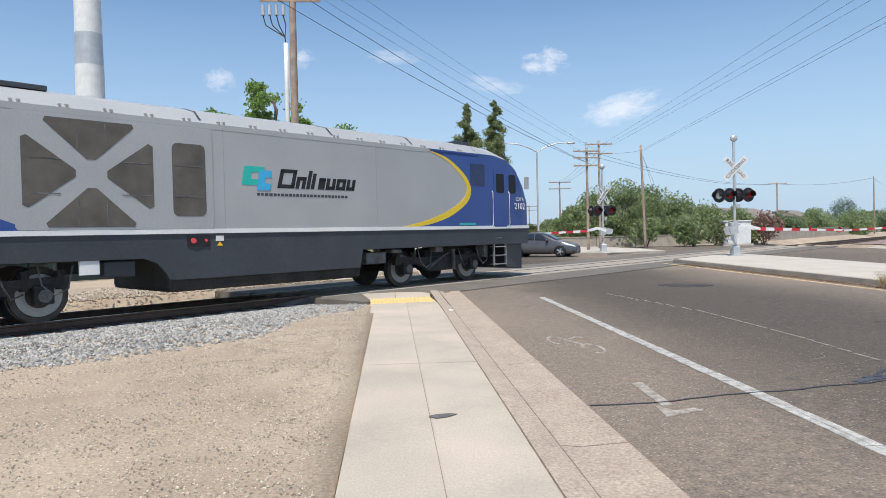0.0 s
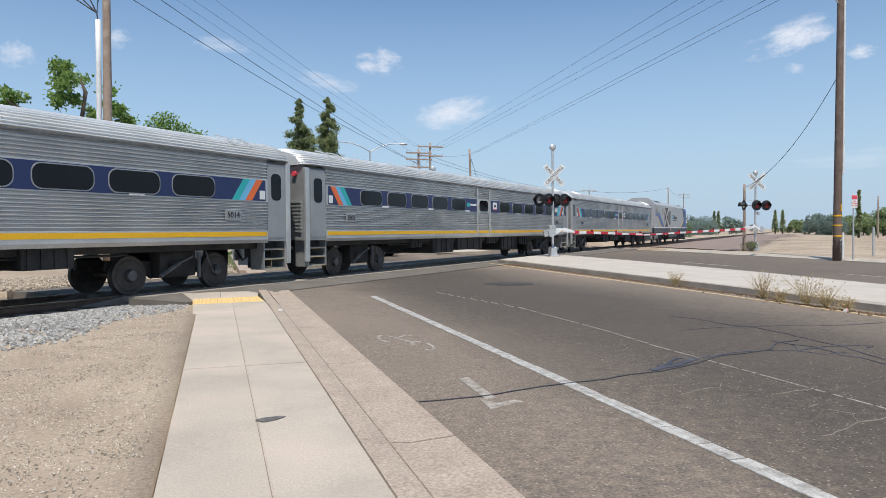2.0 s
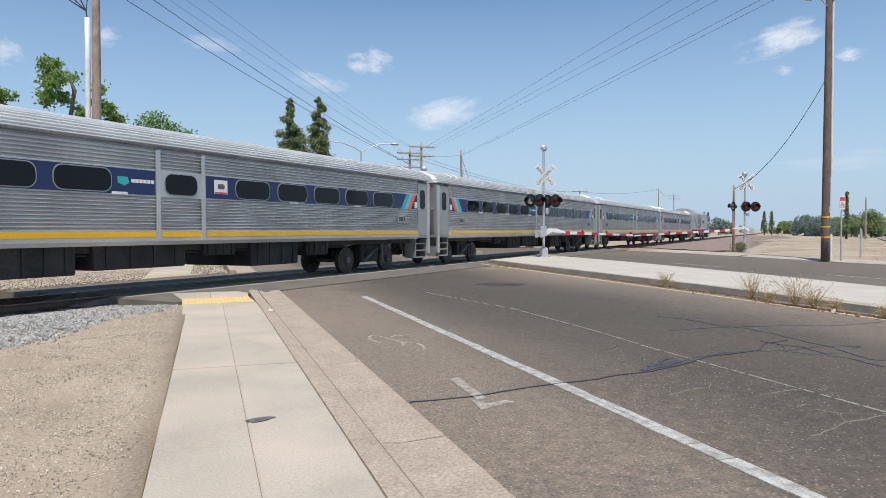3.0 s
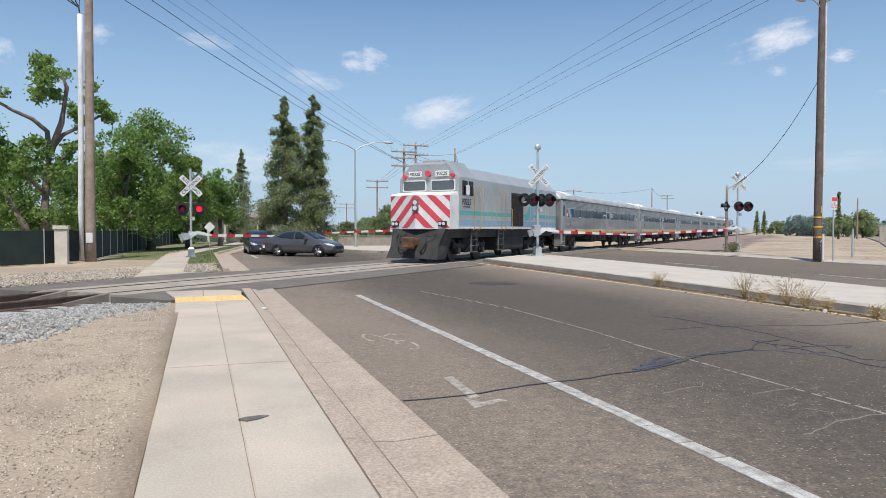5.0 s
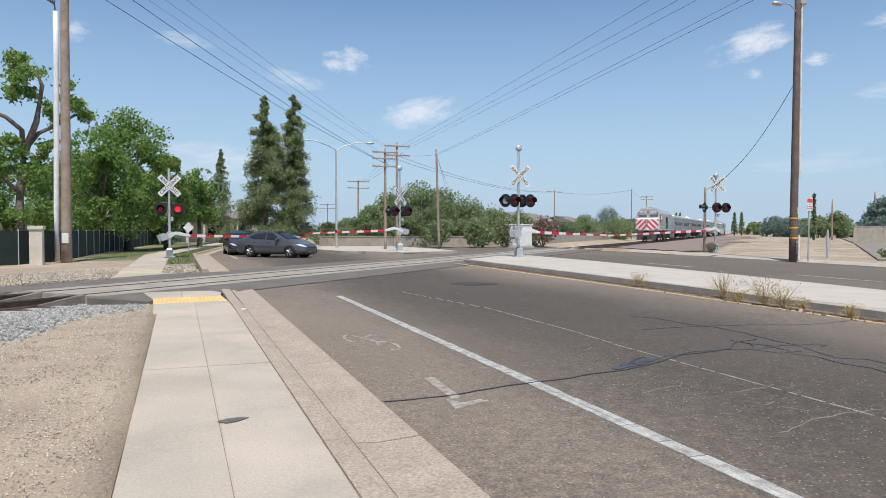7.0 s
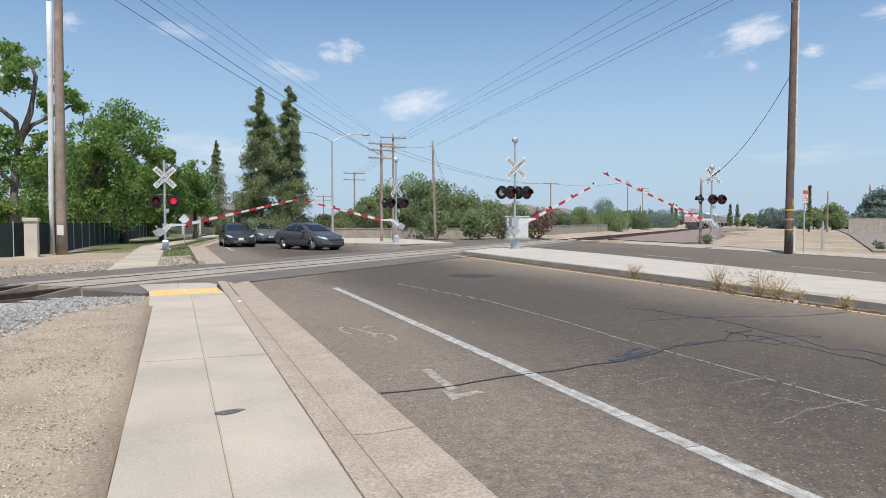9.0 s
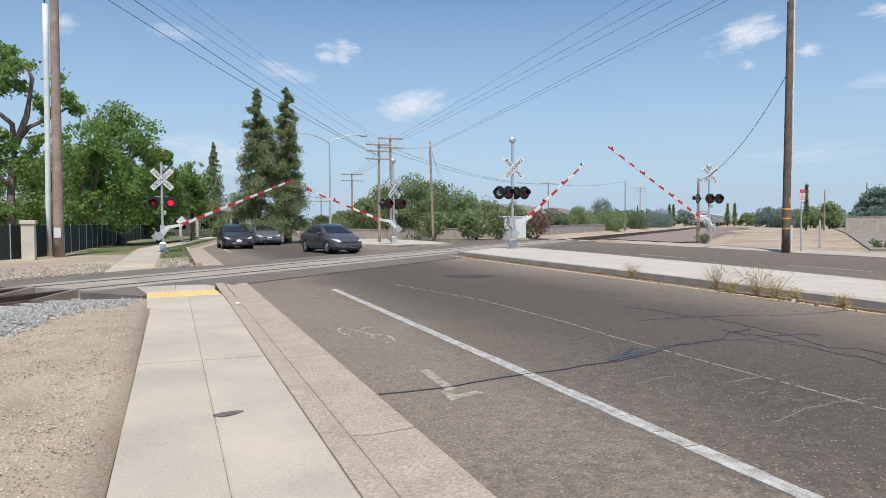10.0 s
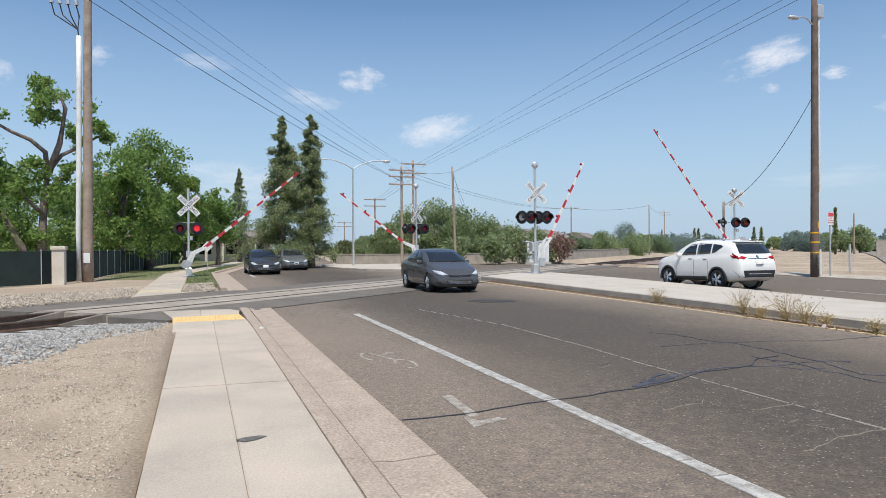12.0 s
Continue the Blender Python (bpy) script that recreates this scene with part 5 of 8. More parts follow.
def rear_loco():
    """The trailing locomotive: its flat striped nose faces backwards, to local -x."""
    H = 1.54
    e = thing("trailing_locomotive", pose(0, 0, 0), "silver diesel locomotive with red and white striped nose", "locomotive")
    # x measured from the nose corner, body runs to +x
    ring = lambda x, half, seam, top, bot: [(x, half, bot), (x, half, seam), (x, half * 0.62, top), (x, -half * 0.62, top), (x, -half, seam), (x, -half, bot)]
    bm = bmesh.new()
    loft(bm, [ring(2.9, H, 3.85, 4.42, 1.55), ring(15.3, H, 3.85, 4.42, 1.55)])
    part("hood", bm, f40_silver, e, "silver full width hood")
    bm = bmesh.new()
    loft(bm, [ring(1.15, H, 3.80, 4.48, 1.55), ring(1.6, H, 3.88, 4.62, 1.55), ring(2.895, H, 3.88, 4.62, 1.55)])
    part("cab", bm, f40_silver, e, "silver cab")
    # the nose: two slanted halves meeting in the middle
    nose = lambda z: [(0.28, H - 0.02, z), (-0.12, 0, z), (0.28, -H + 0.02, z), (1.2, -H + 0.02, z), (1.2, H - 0.02, z)]
    bm = bmesh.new()
    loft(bm, [nose(1.5), nose(3.02), [(0.34, H - 0.06, 3.1), (0.0, 0, 3.14), (0.34, -H + 0.06, 3.1), (1.2, -H + 0.06, 3.2), (1.2, H - 0.06, 3.2)]])
    nz = part("nose", bm, nose_white, e, "white nose")
    # red chevron stripes on each half
    for sd in (-1, 1):
        def face(v, z):
            return Vector((0.28 - 0.40 * (1 - v) - 0.008, sd * v * (H - 0.02), z))
        for k in range(-1, 4):
            c0 = 1.2 + k * 0.75
            pts = []
            for v in [i / 12 for i in range(13)]:
                lo, hi = c0 + (1 - v) * 1.55, c0 + 0.36 + (1 - v) * 1.55
                pts.append((v, min(max(lo, 1.55), 3.0), min(max(hi, 1.55), 3.0)))
            bm = bmesh.new()
            for (v0, l0, h0), (v1, l1, h1) in zip(pts, pts[1:]):
                if h0 - l0 > 0.01 or h1 - l1 > 0.01:
                    q = [face(v0, l0), face(v1, l1), face(v1, h1), face(v0, h0)]
                    try:
                        bm.faces.new([bm.verts.new(p) for p in q])
                    except ValueError:
                        pass
            if len(bm.faces):
                part("nose_stripe", bm, nose_red, nz, "red slanted stripe")
            else:
                bm.free()
    # windscreens on the slanted cab front
    for sd in (-1, 1):
        bm = bmesh.new()
        face_ = rounded(0.12, 1.36, 3.24, 3.76, 0.09)
        loft(bm, [[(1.11, sd * y, z) for y, z in face_], [(1.16, sd * y, z) for y, z in face_]])
        ws = part("windscreen_frame", bm, nose_white, e, "white windscreen surround")
        face_ = rounded(0.17, 1.31, 3.29, 3.71, 0.07)
        bm = bmesh.new()
        loft(bm, [[(1.10, sd * y, z) for y, z in face_], [(1.12, sd * y, z) for y, z in face_]])
        # grey base carries a painted sky reflection on top of the real gloss
        part("windscreen", bm, mat("cab_glass", (0.10, 0.11, 0.115), 0.08, 0, 0.1, 1, 10, 0, spec=0.8), ws, "grey reflecting windscreen")
        bm = bmesh.new()
        box(bm, 1.10, 1.15, min(sd * 0.35, sd * 1.05), max(sd * 0.35, sd * 1.05), 3.90, 4.16, 0.02)
        nb = part("number_box", bm, white_paint, e, "white number box")
        letters("90225", 0.22, black_paint, nb, pose(1.096, sd * 0.7, 4.03) @ pose(0, 0, 0, 90, 0, -90), "fleet_number")
        bm = bmesh.new()
        rod(bm, (1.17, sd * 1.24, 3.94), (1.02, sd * 1.24, 3.94), 0.10, seg=16)
        parts("marker_light", bm, nose_red, e, "red marker light")
        bm = bmesh.new()
        box(bm, 0.1, 0.24, sd * 1.2 - 0.2, sd * 1.2 + 0.2, 1.62, 1.86, 0.03)
        dl = part("ditch_light", bm, under_mat, nz, "ditch light")
        bm = bmesh.new()
        for dy in (-0.09, 0.09):
            rod(bm, (0.11, sd * 1.2 + dy, 1.74), (0.085, sd * 1.2 + dy, 1.74), 0.075, seg=14)
        part("lens", bm, mat("lamp_glass", (0.7, 0.7, 0.68), 0.15, 0, 0.05, 3, 20, 0), dl, "clear lens")
    bm = bmesh.new()
    rod(bm, (1.17, 0, 4.04), (1.0, 0, 4.04), 0.13, seg=16)
    part("beacon", bm, nose_red, e, "red beacon light")
    bm = bmesh.new()
    box(bm, -0.17, -0.05, -0.14, 0.14, 2.28, 2.85, 0.03)
    hl = part("headlight", bm, under_grey, nz, "headlight housing")
    bm = bmesh.new()
    for z in (2.44, 2.68):
        rod(bm, (-0.16, 0, z), (-0.19, 0, z), 0.1, seg=16)
    part("lens", bm, MATS["lamp_glass"], hl, "clear headlight lens")
    bm = bmesh.new()
    box(bm, 1.5, 3.4, -0.5, 0.5, 4.55, 4.72, 0.04)
    box(bm, 4.6, 5.8, -0.6, 0.6, 4.38, 4.5, 0.04)
    box(bm, 12.5, 14.8, -0.7, 0.7, 4.38, 4.5, 0.04)
    parts("roof_unit", bm, f40_silver, e, "roof vents and cooling unit")
    for sd in (-1, 1):
        bm = bmesh.new()
        splate(bm, [(1.25, 2.14), (15.3, 2.14), (15.3, 2.34), (1.25, 2.34)], H, sd, 0.005)
        part("teal_band", bm, mat("teal_faded", (0.07, 0.40, 0.36), 0.55, 0, 0.15, 2, 20, 0, (0.16, 0.38, 0.36)), e, "faded teal band")
        bm = bmesh.new()
        splate(bm, [(1.25, 1.66), (15.3, 1.66), (15.3, 1.92), (1.25, 1.92)], H, sd, 0.005)
        part("blue_band", bm, mat("blue_faded", (0.17, 0.36, 0.52), 0.55, 0, 0.15, 2, 20, 0, (0.27, 0.38, 0.47)), e, "faded light blue band")
        bm = bmesh.new()
        splate(bm, [(10.2, 2.02), (10.9, 2.02), (12.9, 3.84), (12.1, 3.84)], H, sd, 0.007)
        part("slant_stripe", bm, MATS["blue_faded"], e, "slanted blue stripe")
        bm = bmesh.new()
        splate(bm, [(9.6, 2.02), (10.18, 2.02), (12.08, 3.84), (11.4, 3.84)], H, sd, 0.007)
        part("slant_stripe", bm, MATS["teal_faded"], e, "slanted teal stripe")
        bm = bmesh.new()
        splate(bm, [(0.3, 1.52), (15.3, 1.52), (15.3, 1.6), (0.3, 1.6)], H, sd, 0.02)
        part("white_sill", bm, white_paint, e, "white sill line")
        for a, b in ((1.5, 2.05), (2.2, 2.7)):
            bm = bmesh.new()
            splate(bm, rounded(a, b, 3.05, 3.72, 0.06), H, sd, 0.012)
            part("cab_window", bm, glass_dark, e, "dark cab side window")
        bm = bmesh.new()
        box(bm, 1.75, 1.95, sd * 1.66 - 0.05, sd * 1.66 + 0.05, 3.05, 3.5, 0.02)
        part("mirror", bm, white_paint, e, "white mirror")
        bm = bmesh.new()
        splate(bm, [(7.6, 1.66), (9.4, 1.66), (9.4, 3.45), (7.6, 3.45)], H, sd, 0.012)
        vt = part("radiator_shutter", bm, mat("rust_dark", (0.075, 0.05, 0.04), 0.85, 0, 0.25, 3, 40, 0.2), e, "dark rusty shutter")
        bm = bmesh.new()
        for k in range(17):
            z = 1.72 + k * 0.1
            splate(bm, [(7.65, z), (9.35, z), (9.35, z + 0.045), (7.65, z + 0.045)], H + 0.012, sd, 0.03)
        part("louvre", bm, MATS["rust_dark"], vt, "rusty louvre slats")
        for x in (3.9, 4.4, 4.9, 5.5, 10.6, 11.2, 13.3, 13.8, 14.3):
            bm = bmesh.new()
            box(bm, x - 0.03, x + 0.03, sd * H - 0.02, sd * H + 0.02, 1.7, 3.6)
            part("door_rib", bm, f40_silver, e)
        bm = bmesh.new()
        for x in (2.65, 3.3, 6.05, 6.6, 7.55):
            z1 = 3.5 if x < 7 else 2.6
            tube(bm, [(x, sd * (H + 0.02), z1), (x, sd * (H + 0.09), z1 - 0.05), (x, sd * (H + 0.09), 1.5), (x, sd * (H + 0.02), 1.45)], 0.022)
        parts("handrail", bm, mat("rail_ochre", (0.62, 0.38, 0.10), 0.5, 0, 0.1, 3, 20, 0), e, "ochre handrails")
        bm = bmesh.new()
        for x in (2.95, 6.3):
            for k in range(4):
                box(bm, x - 0.28, x + 0.28, sd * 1.4 - 0.12, sd * 1.4 + 0.12, 0.42 + k * 0.28, 0.45 + k * 0.28)
            for dx in (-0.3, 0.3):
                box(bm, x + dx - 0.02, x + dx + 0.02, sd * 1.45 - 0.04, sd * 1.45 + 0.04, 0.40, 1.52)
        parts("ladder", bm, under_grey, e, "steps")
        if sd == -1:
            letters("90225", 0.42, black_paint, e, pose(1.95, -H - 0.006, 2.74) @ SIDE, "fleet_number", "black fleet number")
            bm = bmesh.new()
            for k in range(8):
                splate(bm, [(1.55 + k * 0.1, 2.49), (1.62 + k * 0.1, 2.49), (1.62 + k * 0.1, 2.55), (1.55 + k * 0.1, 2.55)], H, sd, 0.006)
            part("wording_bar", bm, black_paint, e)
    bm = bmesh.new()
    box(bm, 0.4, 15.4, -1.25, 1.25, 1.1, 1.53)
    box(bm, 6.1, 10.0, -1.35, 1.35, 0.42, 1.15, 0.1)
    part("underframe", bm, under_mat, e, "black frame and fuel tank")
    bm = bmesh.new()
    loft(bm, [[(0.15, -1.35, 1.5), (0.15, 1.35, 1.5), (0.9, 1.35, 1.5), (0.9, -1.35, 1.5)], [(-0.25, -1.2, 0.75), (-0.25, 1.2, 0.75), (0.9, 1.2, 0.75), (0.9, -1.2, 0.75)], [(-0.5, -1.3, 0.2), (-0.5, 1.3, 0.2), (0.5, 1.2, 0.2), (0.5, -1.2, 0.2)]])
    part("snowplough", bm, under_mat, e, "black pilot plough")
    bm = bmesh.new()
    box(bm, -0.75, 0.2, -0.2, 0.2, 0.75, 1.1, 0.06)
    box(bm, -0.9, -0.6, -0.28, 0.28, 0.65, 1.15, 0.06)
    part("coupler", bm, mat("coupler_rust", (0.20, 0.10, 0.05), 0.8, 0.2, 0.3, 4, 30, 0.2), e, "rusty brown coupler")
    bm = bmesh.new()
    for k in (-1, 1):
        tube(bm, [(-0.3, k * 0.65, 1.25), (-0.45, k * 0.7, 0.9), (-0.5, k * 0.55, 0.6), (-0.4, k * 0.4, 0.5)], 0.035)
        tube(bm, [(0.1, k * 0.95, 1.3), (-0.2, k * 0.95, 1.2), (-0.25, k * 0.6, 1.15), (0.0, k * 0.55, 1.3)], 0.02)
    parts("brake_hose", bm, under_mat, e, "black hoses")
    for x in (3.3, 12.6):
        bogie(e, x, 2.75, 0.51)
    return e


lead = lead_loco()
C0 = coach("5007", None)
C1 = coach("5005", None)
COACHES = [C0, C1, coach("5014", None), coach("5013", None), coach("", None)]
tail_loco = rear_loco()
L_LOCO, L_COACH = 21.9, 25.91


def train_rows(off):
    return [(t, train_pose(s - off)) for t, s in NOSE_S]


def train_motion():
    walk(lead, train_rows(10.9))
    for k, c in enumerate(COACHES):
        walk(c, train_rows(L_LOCO + L_COACH * (k + 0.5)))
    walk(tail_loco, train_rows(L_LOCO + 5 * L_COACH + 16.3))

# ---- crossing signals ----
galv = mat("galvanised", (0.56, 0.57, 0.57), 0.45, 0.5, 0.08, 3, 30, 0.05)
sig_white = mat("signal_white", (0.72, 0.72, 0.70), 0.5, 0, 0.08, 3, 30, 0.03)
sig_black = mat("signal_black", (0.02, 0.02, 0.022), 0.55, 0, 0.2, 3, 30, 0.05)
lens_red = mat("lens_red", (0.30, 0.012, 0.02), 0.2, 0, 0.1, 4, 30, 0)
lens_lit = mat("lens_lit", (0.85, 0.03, 0.05), 0.2, 0, 0.1, 4, 30, 0, emit=0.55)
arm_red = mat("arm_red", (0.55, 0.03, 0.045), 0.5, 0, 0.1, 4, 30, 0)
arm_white = mat("arm_white", (0.74, 0.73, 0.70), 0.5, 0, 0.08, 4, 30, 0)
pole_wood = mat("pole_wood", (0.37, 0.285, 0.225), 0.9, 0, 0.25, 3, 40, 0.3, (0.25, 0.185, 0.14))
pole_dark = mat("pole_creosote", (0.175, 0.125, 0.10), 0.9, 0, 0.25, 3, 40, 0.3, (0.115, 0.08, 0.062))
cable_mat = mat("cable_black", (0.03, 0.03, 0.032), 0.6, 0, 0.1, 2, 10, 0)


def light_head(parent, x, y, z, facing, lit=False):
    """Round black backing with hood and red lens; facing: degrees about z, 0 looks to -y."""
    m = pose(x, y, z, 0, 0, facing)
    bm = bmesh.new()
    rod(bm, (0, 0.0, 0), (0, 0.03, 0), 0.335, seg=28)
    rod(bm, (0, 0.03, 0), (0, 0.2, 0), 0.19, 0.12, seg=18)
    # hood: an open half tube
    ring = [[(0.20 * math.cos(a), yy, 0.20 * math.sin(a) * 0.98) for a in [radians(-20 + 220 * i / 12) for i in range(13)]] for yy in (0.0, -0.28)]
    loft(bm, ring, closed=False, caps=False)
    h = part("light_head", bm, sig_black, parent, "black round signal head with hood", m)
    bm = bmesh.new()
    bmesh.ops.create_uvsphere(bm, u_segments=18, v_segments=8, radius=0.17, matrix=pose(0, -0.005, 0, 90) @ Matrix.Diagonal((1, 1, 0.35, 1)))
    # lenses facing sideways or back are white: bright reflection put into the colour
    part("lens", bm, lens_lit if lit else (lens_red if abs(facing) < 50 else sig_white), h, "round lens", smooth=True)


def crossing_signal(base, buck_z, light_z, mech_z, top, arm_rz, arm_len, pivot, bell=True, heads=(), label="", buck_yaw=0, small=False):
    e = thing("crossing_signal", Matrix.Translation(base), label, "crossing signal", "crossing signals")
    zb = base[2]
    bm = bmesh.new()
    rod(bm, (0, 0, 0.05), (0, 0, top - zb), 0.065, 0.06, seg=14)
    part("mast", bm, galv, e, "galvanised steel mast")
    bm = bmesh.new()
    box(bm, -0.28, 0.28, -0.22, 0.22, 0.0, 0.05, 0.01)
    loft(bm, [[(sx * a, sy * a, z) for sx, sy in ((-1, -1), (1, -1), (1, 1), (-1, 1))] for a, z in ((0.17, 0.05), (0.16, 0.42), (0.10, 0.5))])
    part("base", bm, galv, e, "cast base on bolts")
    if bell:
        bm = bmesh.new()
        bmesh.ops.create_uvsphere(bm, u_segments=16, v_segments=10, radius=0.17, matrix=pose(0, -0.03, top - zb + 0.12) @ Matrix.Diagonal((1, 0.6, 1, 1)))
        rod(bm, (0, 0.0, top - zb + 0.12), (0, 0.12, top - zb + 0.12), 0.12, seg=12)
        part("bell", bm, galv, e, "round metal bell", smooth=True)
    # crossbuck: two boards with lettering
    for k, (ang, text, off) in enumerate(((-45, "RAIL ROAD", 0.0), (45, "CROSSING", -0.02))):
        bm = bmesh.new()
        box(bm, -0.70, 0.70, -0.008, 0.008, -0.135, 0.135, 0.004)
        b = part("crossbuck_board", bm, sig_white, e, "white crossbuck board", pose(0.02, -0.10 + off, buck_z - zb, 0, 0, buck_yaw) @ pose(0, 0, 0, 0, -ang, 0))
        letters(text, 0.235, sig_black, b, pose(0, -0.011, 0) @ SIDE, "lettering", squeeze=1.08 if k else 1.0)
    bm = bmesh.new()
    rod(bm, (-0.55, 0, light_z - zb), (0.55, 0, light_z - zb), 0.03, seg=8)
    rod(bm, (-0.5, 0, light_z - zb + 0.32), (0.5, 0, light_z - zb + 0.32), 0.012, seg=6)
    part("crossarm", bm, galv, e, "light crossarm")
    for hx, hy, f, lit in heads:
        light_head(e, hx, hy, light_z - zb, f, lit)
    # gate mechanism
    bm = bmesh.new()
    kb = 0.55 if small else 0.75
    box(bm, -0.24 * kb, 0.24 * kb, -0.02, 0.34, mech_z - zb - 0.42 * kb, mech_z - zb + 0.2 * kb, 0.03)
    part("gate_machine", bm, galv, e, "grey gate machine box")
    bm = bmesh.new()
    box(bm, 0.06, 0.2, -0.16, -0.06, light_z - zb - 0.62, light_z - zb - 0.42, 0.01)
    part("junction_box", bm, galv, e)
    # arm: local x along the arm, turning about its own y
    arm = new("gate_arm")
    arm.parent = e
    tagged(arm, "red and white striped gate arm with counterweight")
    loc = Vector(pivot) - Vector(base)
    bm = bmesh.new()
    for sy in (-0.22, 0.22):
        plate(bm, [(-0.55, -0.20), (-0.30, -0.06), (-0.08, 0.08), (0.2, 0.02), (0.62, -0.05), (0.62, 0.06), (0.25, 0.15), (0.0, 0.21), (-0.35, 0.10), (-0.62, -0.04)], sy + 0.02, 0.04)
    for x, z in ((0.6, 0.0),):
        box(bm, x - 0.06, x + 0.06, -0.2, 0.2, -0.04, 0.04)
    part("arm_holder", bm, sig_white, arm, "white curved arm holder")
    bm = bmesh.new()
    for sy in (-0.26, 0.20):
        quad = ((-0.84, -0.30), (-0.46, -0.18), (-0.58, 0.12), (-0.96, 0.0))
        loft(bm, [[(x, sy, z) for x, z in quad], [(x, sy + 0.07, z) for x, z in quad]])
    parts("counterweight", bm, galv, arm, "grey counterweight plates")
    n = max(8, round(arm_len / 0.52))
    step = (arm_len - 0.6) / n
    for i in range(n):
        x0, x1 = 0.6 + i * step, 0.6 + (i + 1) * step
        h0, h1 = 0.080 - 0.040 * i / n, 0.080 - 0.040 * (i + 1) / n
        bm = bmesh.new()
        loft(bm, [[(x, -0.02, -h), (x, 0.02, -h), (x, 0.02, h), (x, -0.02, h)] for x, h in ((x0, h0), (x1 - 0.002, h1))])
        part("stripe", bm, arm_red if i % 2 == 0 else arm_white, arm)
    for f in (0.36, 0.66, 0.97):
        bm = bmesh.new()
        box(bm, arm_len * f - 0.05, arm_len * f + 0.05, -0.03, 0.03, 0.05, 0.16, 0.02)
        part("arm_lamp", bm, lens_red, arm, "small red arm lamp")
    rows = lambda angles: [(t, pose(loc.x, loc.y, loc.z, 0, -a, arm_rz)) for t, a in angles]
    return e, arm, rows


SIG = []
SIG.append((crossing_signal((-0.45, 38.67, 0.04), 3.82, 2.60, 1.30, 4.74, 20, 7.75, (-0.1, 38.5, 1.2), False, ((-0.42, -0.1, 0, False), (0.42, -0.1, 0, True), (-0.42, 0.1, 180, False), (0.42, 0.1, 180, False)), "railway crossing signal with gate beside footpath and grass", small=True),
            [(0, -1), (3.2, -1), (7.2, -1), (8.0, 0), (8.8, 11), (9.0, 12.5), (9.5, 17), (10.0, 21.5), (10.5, 26), (11.0, 30), (11.5, 34), (12.0, 38)]))
SIG.append((crossing_signal((13.12, 41.3, 0.15), 3.64, 2.70, 1.5, 5.3, 180, 5.6, (12.7, 41.2, 1.48), True, ((-0.36, -0.1, 15, False), (0.5, -0.1, 0, False), (-0.7, 0.05, 100, False), (0.25, 0.1, 180, False)), "railway crossing signal with gate on far concrete island", 30),
            [(0, -2), (3.2, -2), (7.2, -2), (8.0, 0), (8.8, 12), (9.0, 13.5), (9.5, 18), (10.0, 22), (10.5, 26), (11.0, 30), (11.5, 33.5), (12.0, 37)]))
SIG.append((crossing_signal((16.07, 30.72, 0.13), 4.2, 2.97, 1.55, 5.5, 5, 5.1, (16.5, 30.6, 1.38), True, ((-0.28, -0.12, 12, False), (0.62, -0.12, 12, False), (-0.72, 0.05, -60, False), (0.22, 0.12, 180, False)), "railway crossing signal with gate on concrete median", -8),
            [(0, -2), (3.2, -2), (7.2, -2), (8.0, 2), (8.8, 21), (9.5, 31), (10.0, 38.5), (10.5, 45), (11.0, 50.5), (11.5, 55.5), (12.0, 61)]))
SIG.append((crossing_signal((33.45, 35.71, 0.02), 4.53, 2.99, 1.6, 5.0, 190, 10.0, (33.05, 35.61, 1.48), True, ((0.0, -0.12, -15, False), (0.78, -0.12, -15, False), (-0.95, 0.0, -110, False)), "railway crossing signal with gate beside bare ground", -22),
            [(0, -2), (3.2, -2), (7.2, -2), (8.0, 1), (8.8, 14), (9.5, 22), (10.0, 26.5), (10.5, 31), (11.0, 36), (11.5, 41), (12.0, 45)]))


def gate_motion():
    for (e, arm, rows), angles in SIG:
        walk(arm, rows(angles))


# relay cabinet
cab_box = thing("relay_cabinet", pose(28.0, 53.5, 0, 0, 0, -10), "pale grey metal relay cabinet on a concrete slab", "cabinet")
bm = bmesh.new()
box(bm, -1.05, 1.05, -0.6, 0.6, 0.12, 1.95, 0.02)
box(bm, -1.12, 1.12, -0.68, 0.68, 1.92, 2.02, 0.02)
part("body", bm, sig_white, cab_box, "pale grey box")
bm = bmesh.new()
box(bm, -1.2, 1.2, -0.75, 0.75, -0.1, 0.12)
part("plinth", bm, concrete_pale, cab_box)
for x in (-0.52, 0.52):
    bm = bmesh.new()
    box(bm, x - 0.48, x + 0.48, -0.625, -0.60, 0.2, 1.85, 0.01)
    part("door", bm, sig_white, cab_box)

# ---- poles, lamps and lines ----


def utility_pole(x, y, z, h, r, material, label, lean=(0, 0)):
    e = thing("utility_pole", pose(x, y, z), label, "utility pole", "utility poles")
    bm = bmesh.new()
    k = 10
    tube(bm, [(lean[0] * i / k, lean[1] * i / k, -0.3 + (h + 0.3) * i / k) for i in range(k + 1)], [r - (r * 0.35) * i / k for i in range(k + 1)], 14)
    part("pole", bm, material, e, "weathered round timber pole", smooth=True)
    return e


def crossarms(e, zs, w, yaw=0, brace=True):
    for z in zs:
        bm = bmesh.new()
        box(bm, -w, w, -0.15, -0.06, z - 0.045, z + 0.045)
        a = part("crossarm", bm, pole_wood, e, at=pose(0, 0, 0, 0, 0, yaw))
        for x in (-0.95, -0.6, 0.6, 0.95):
            bm = bmesh.new()
            rod(bm, (w * x, -0.1, z + 0.045), (w * x, -0.1, z + 0.17), 0.04, 0.03, seg=8)
            part("insulator", bm, galv, a, "insulator")


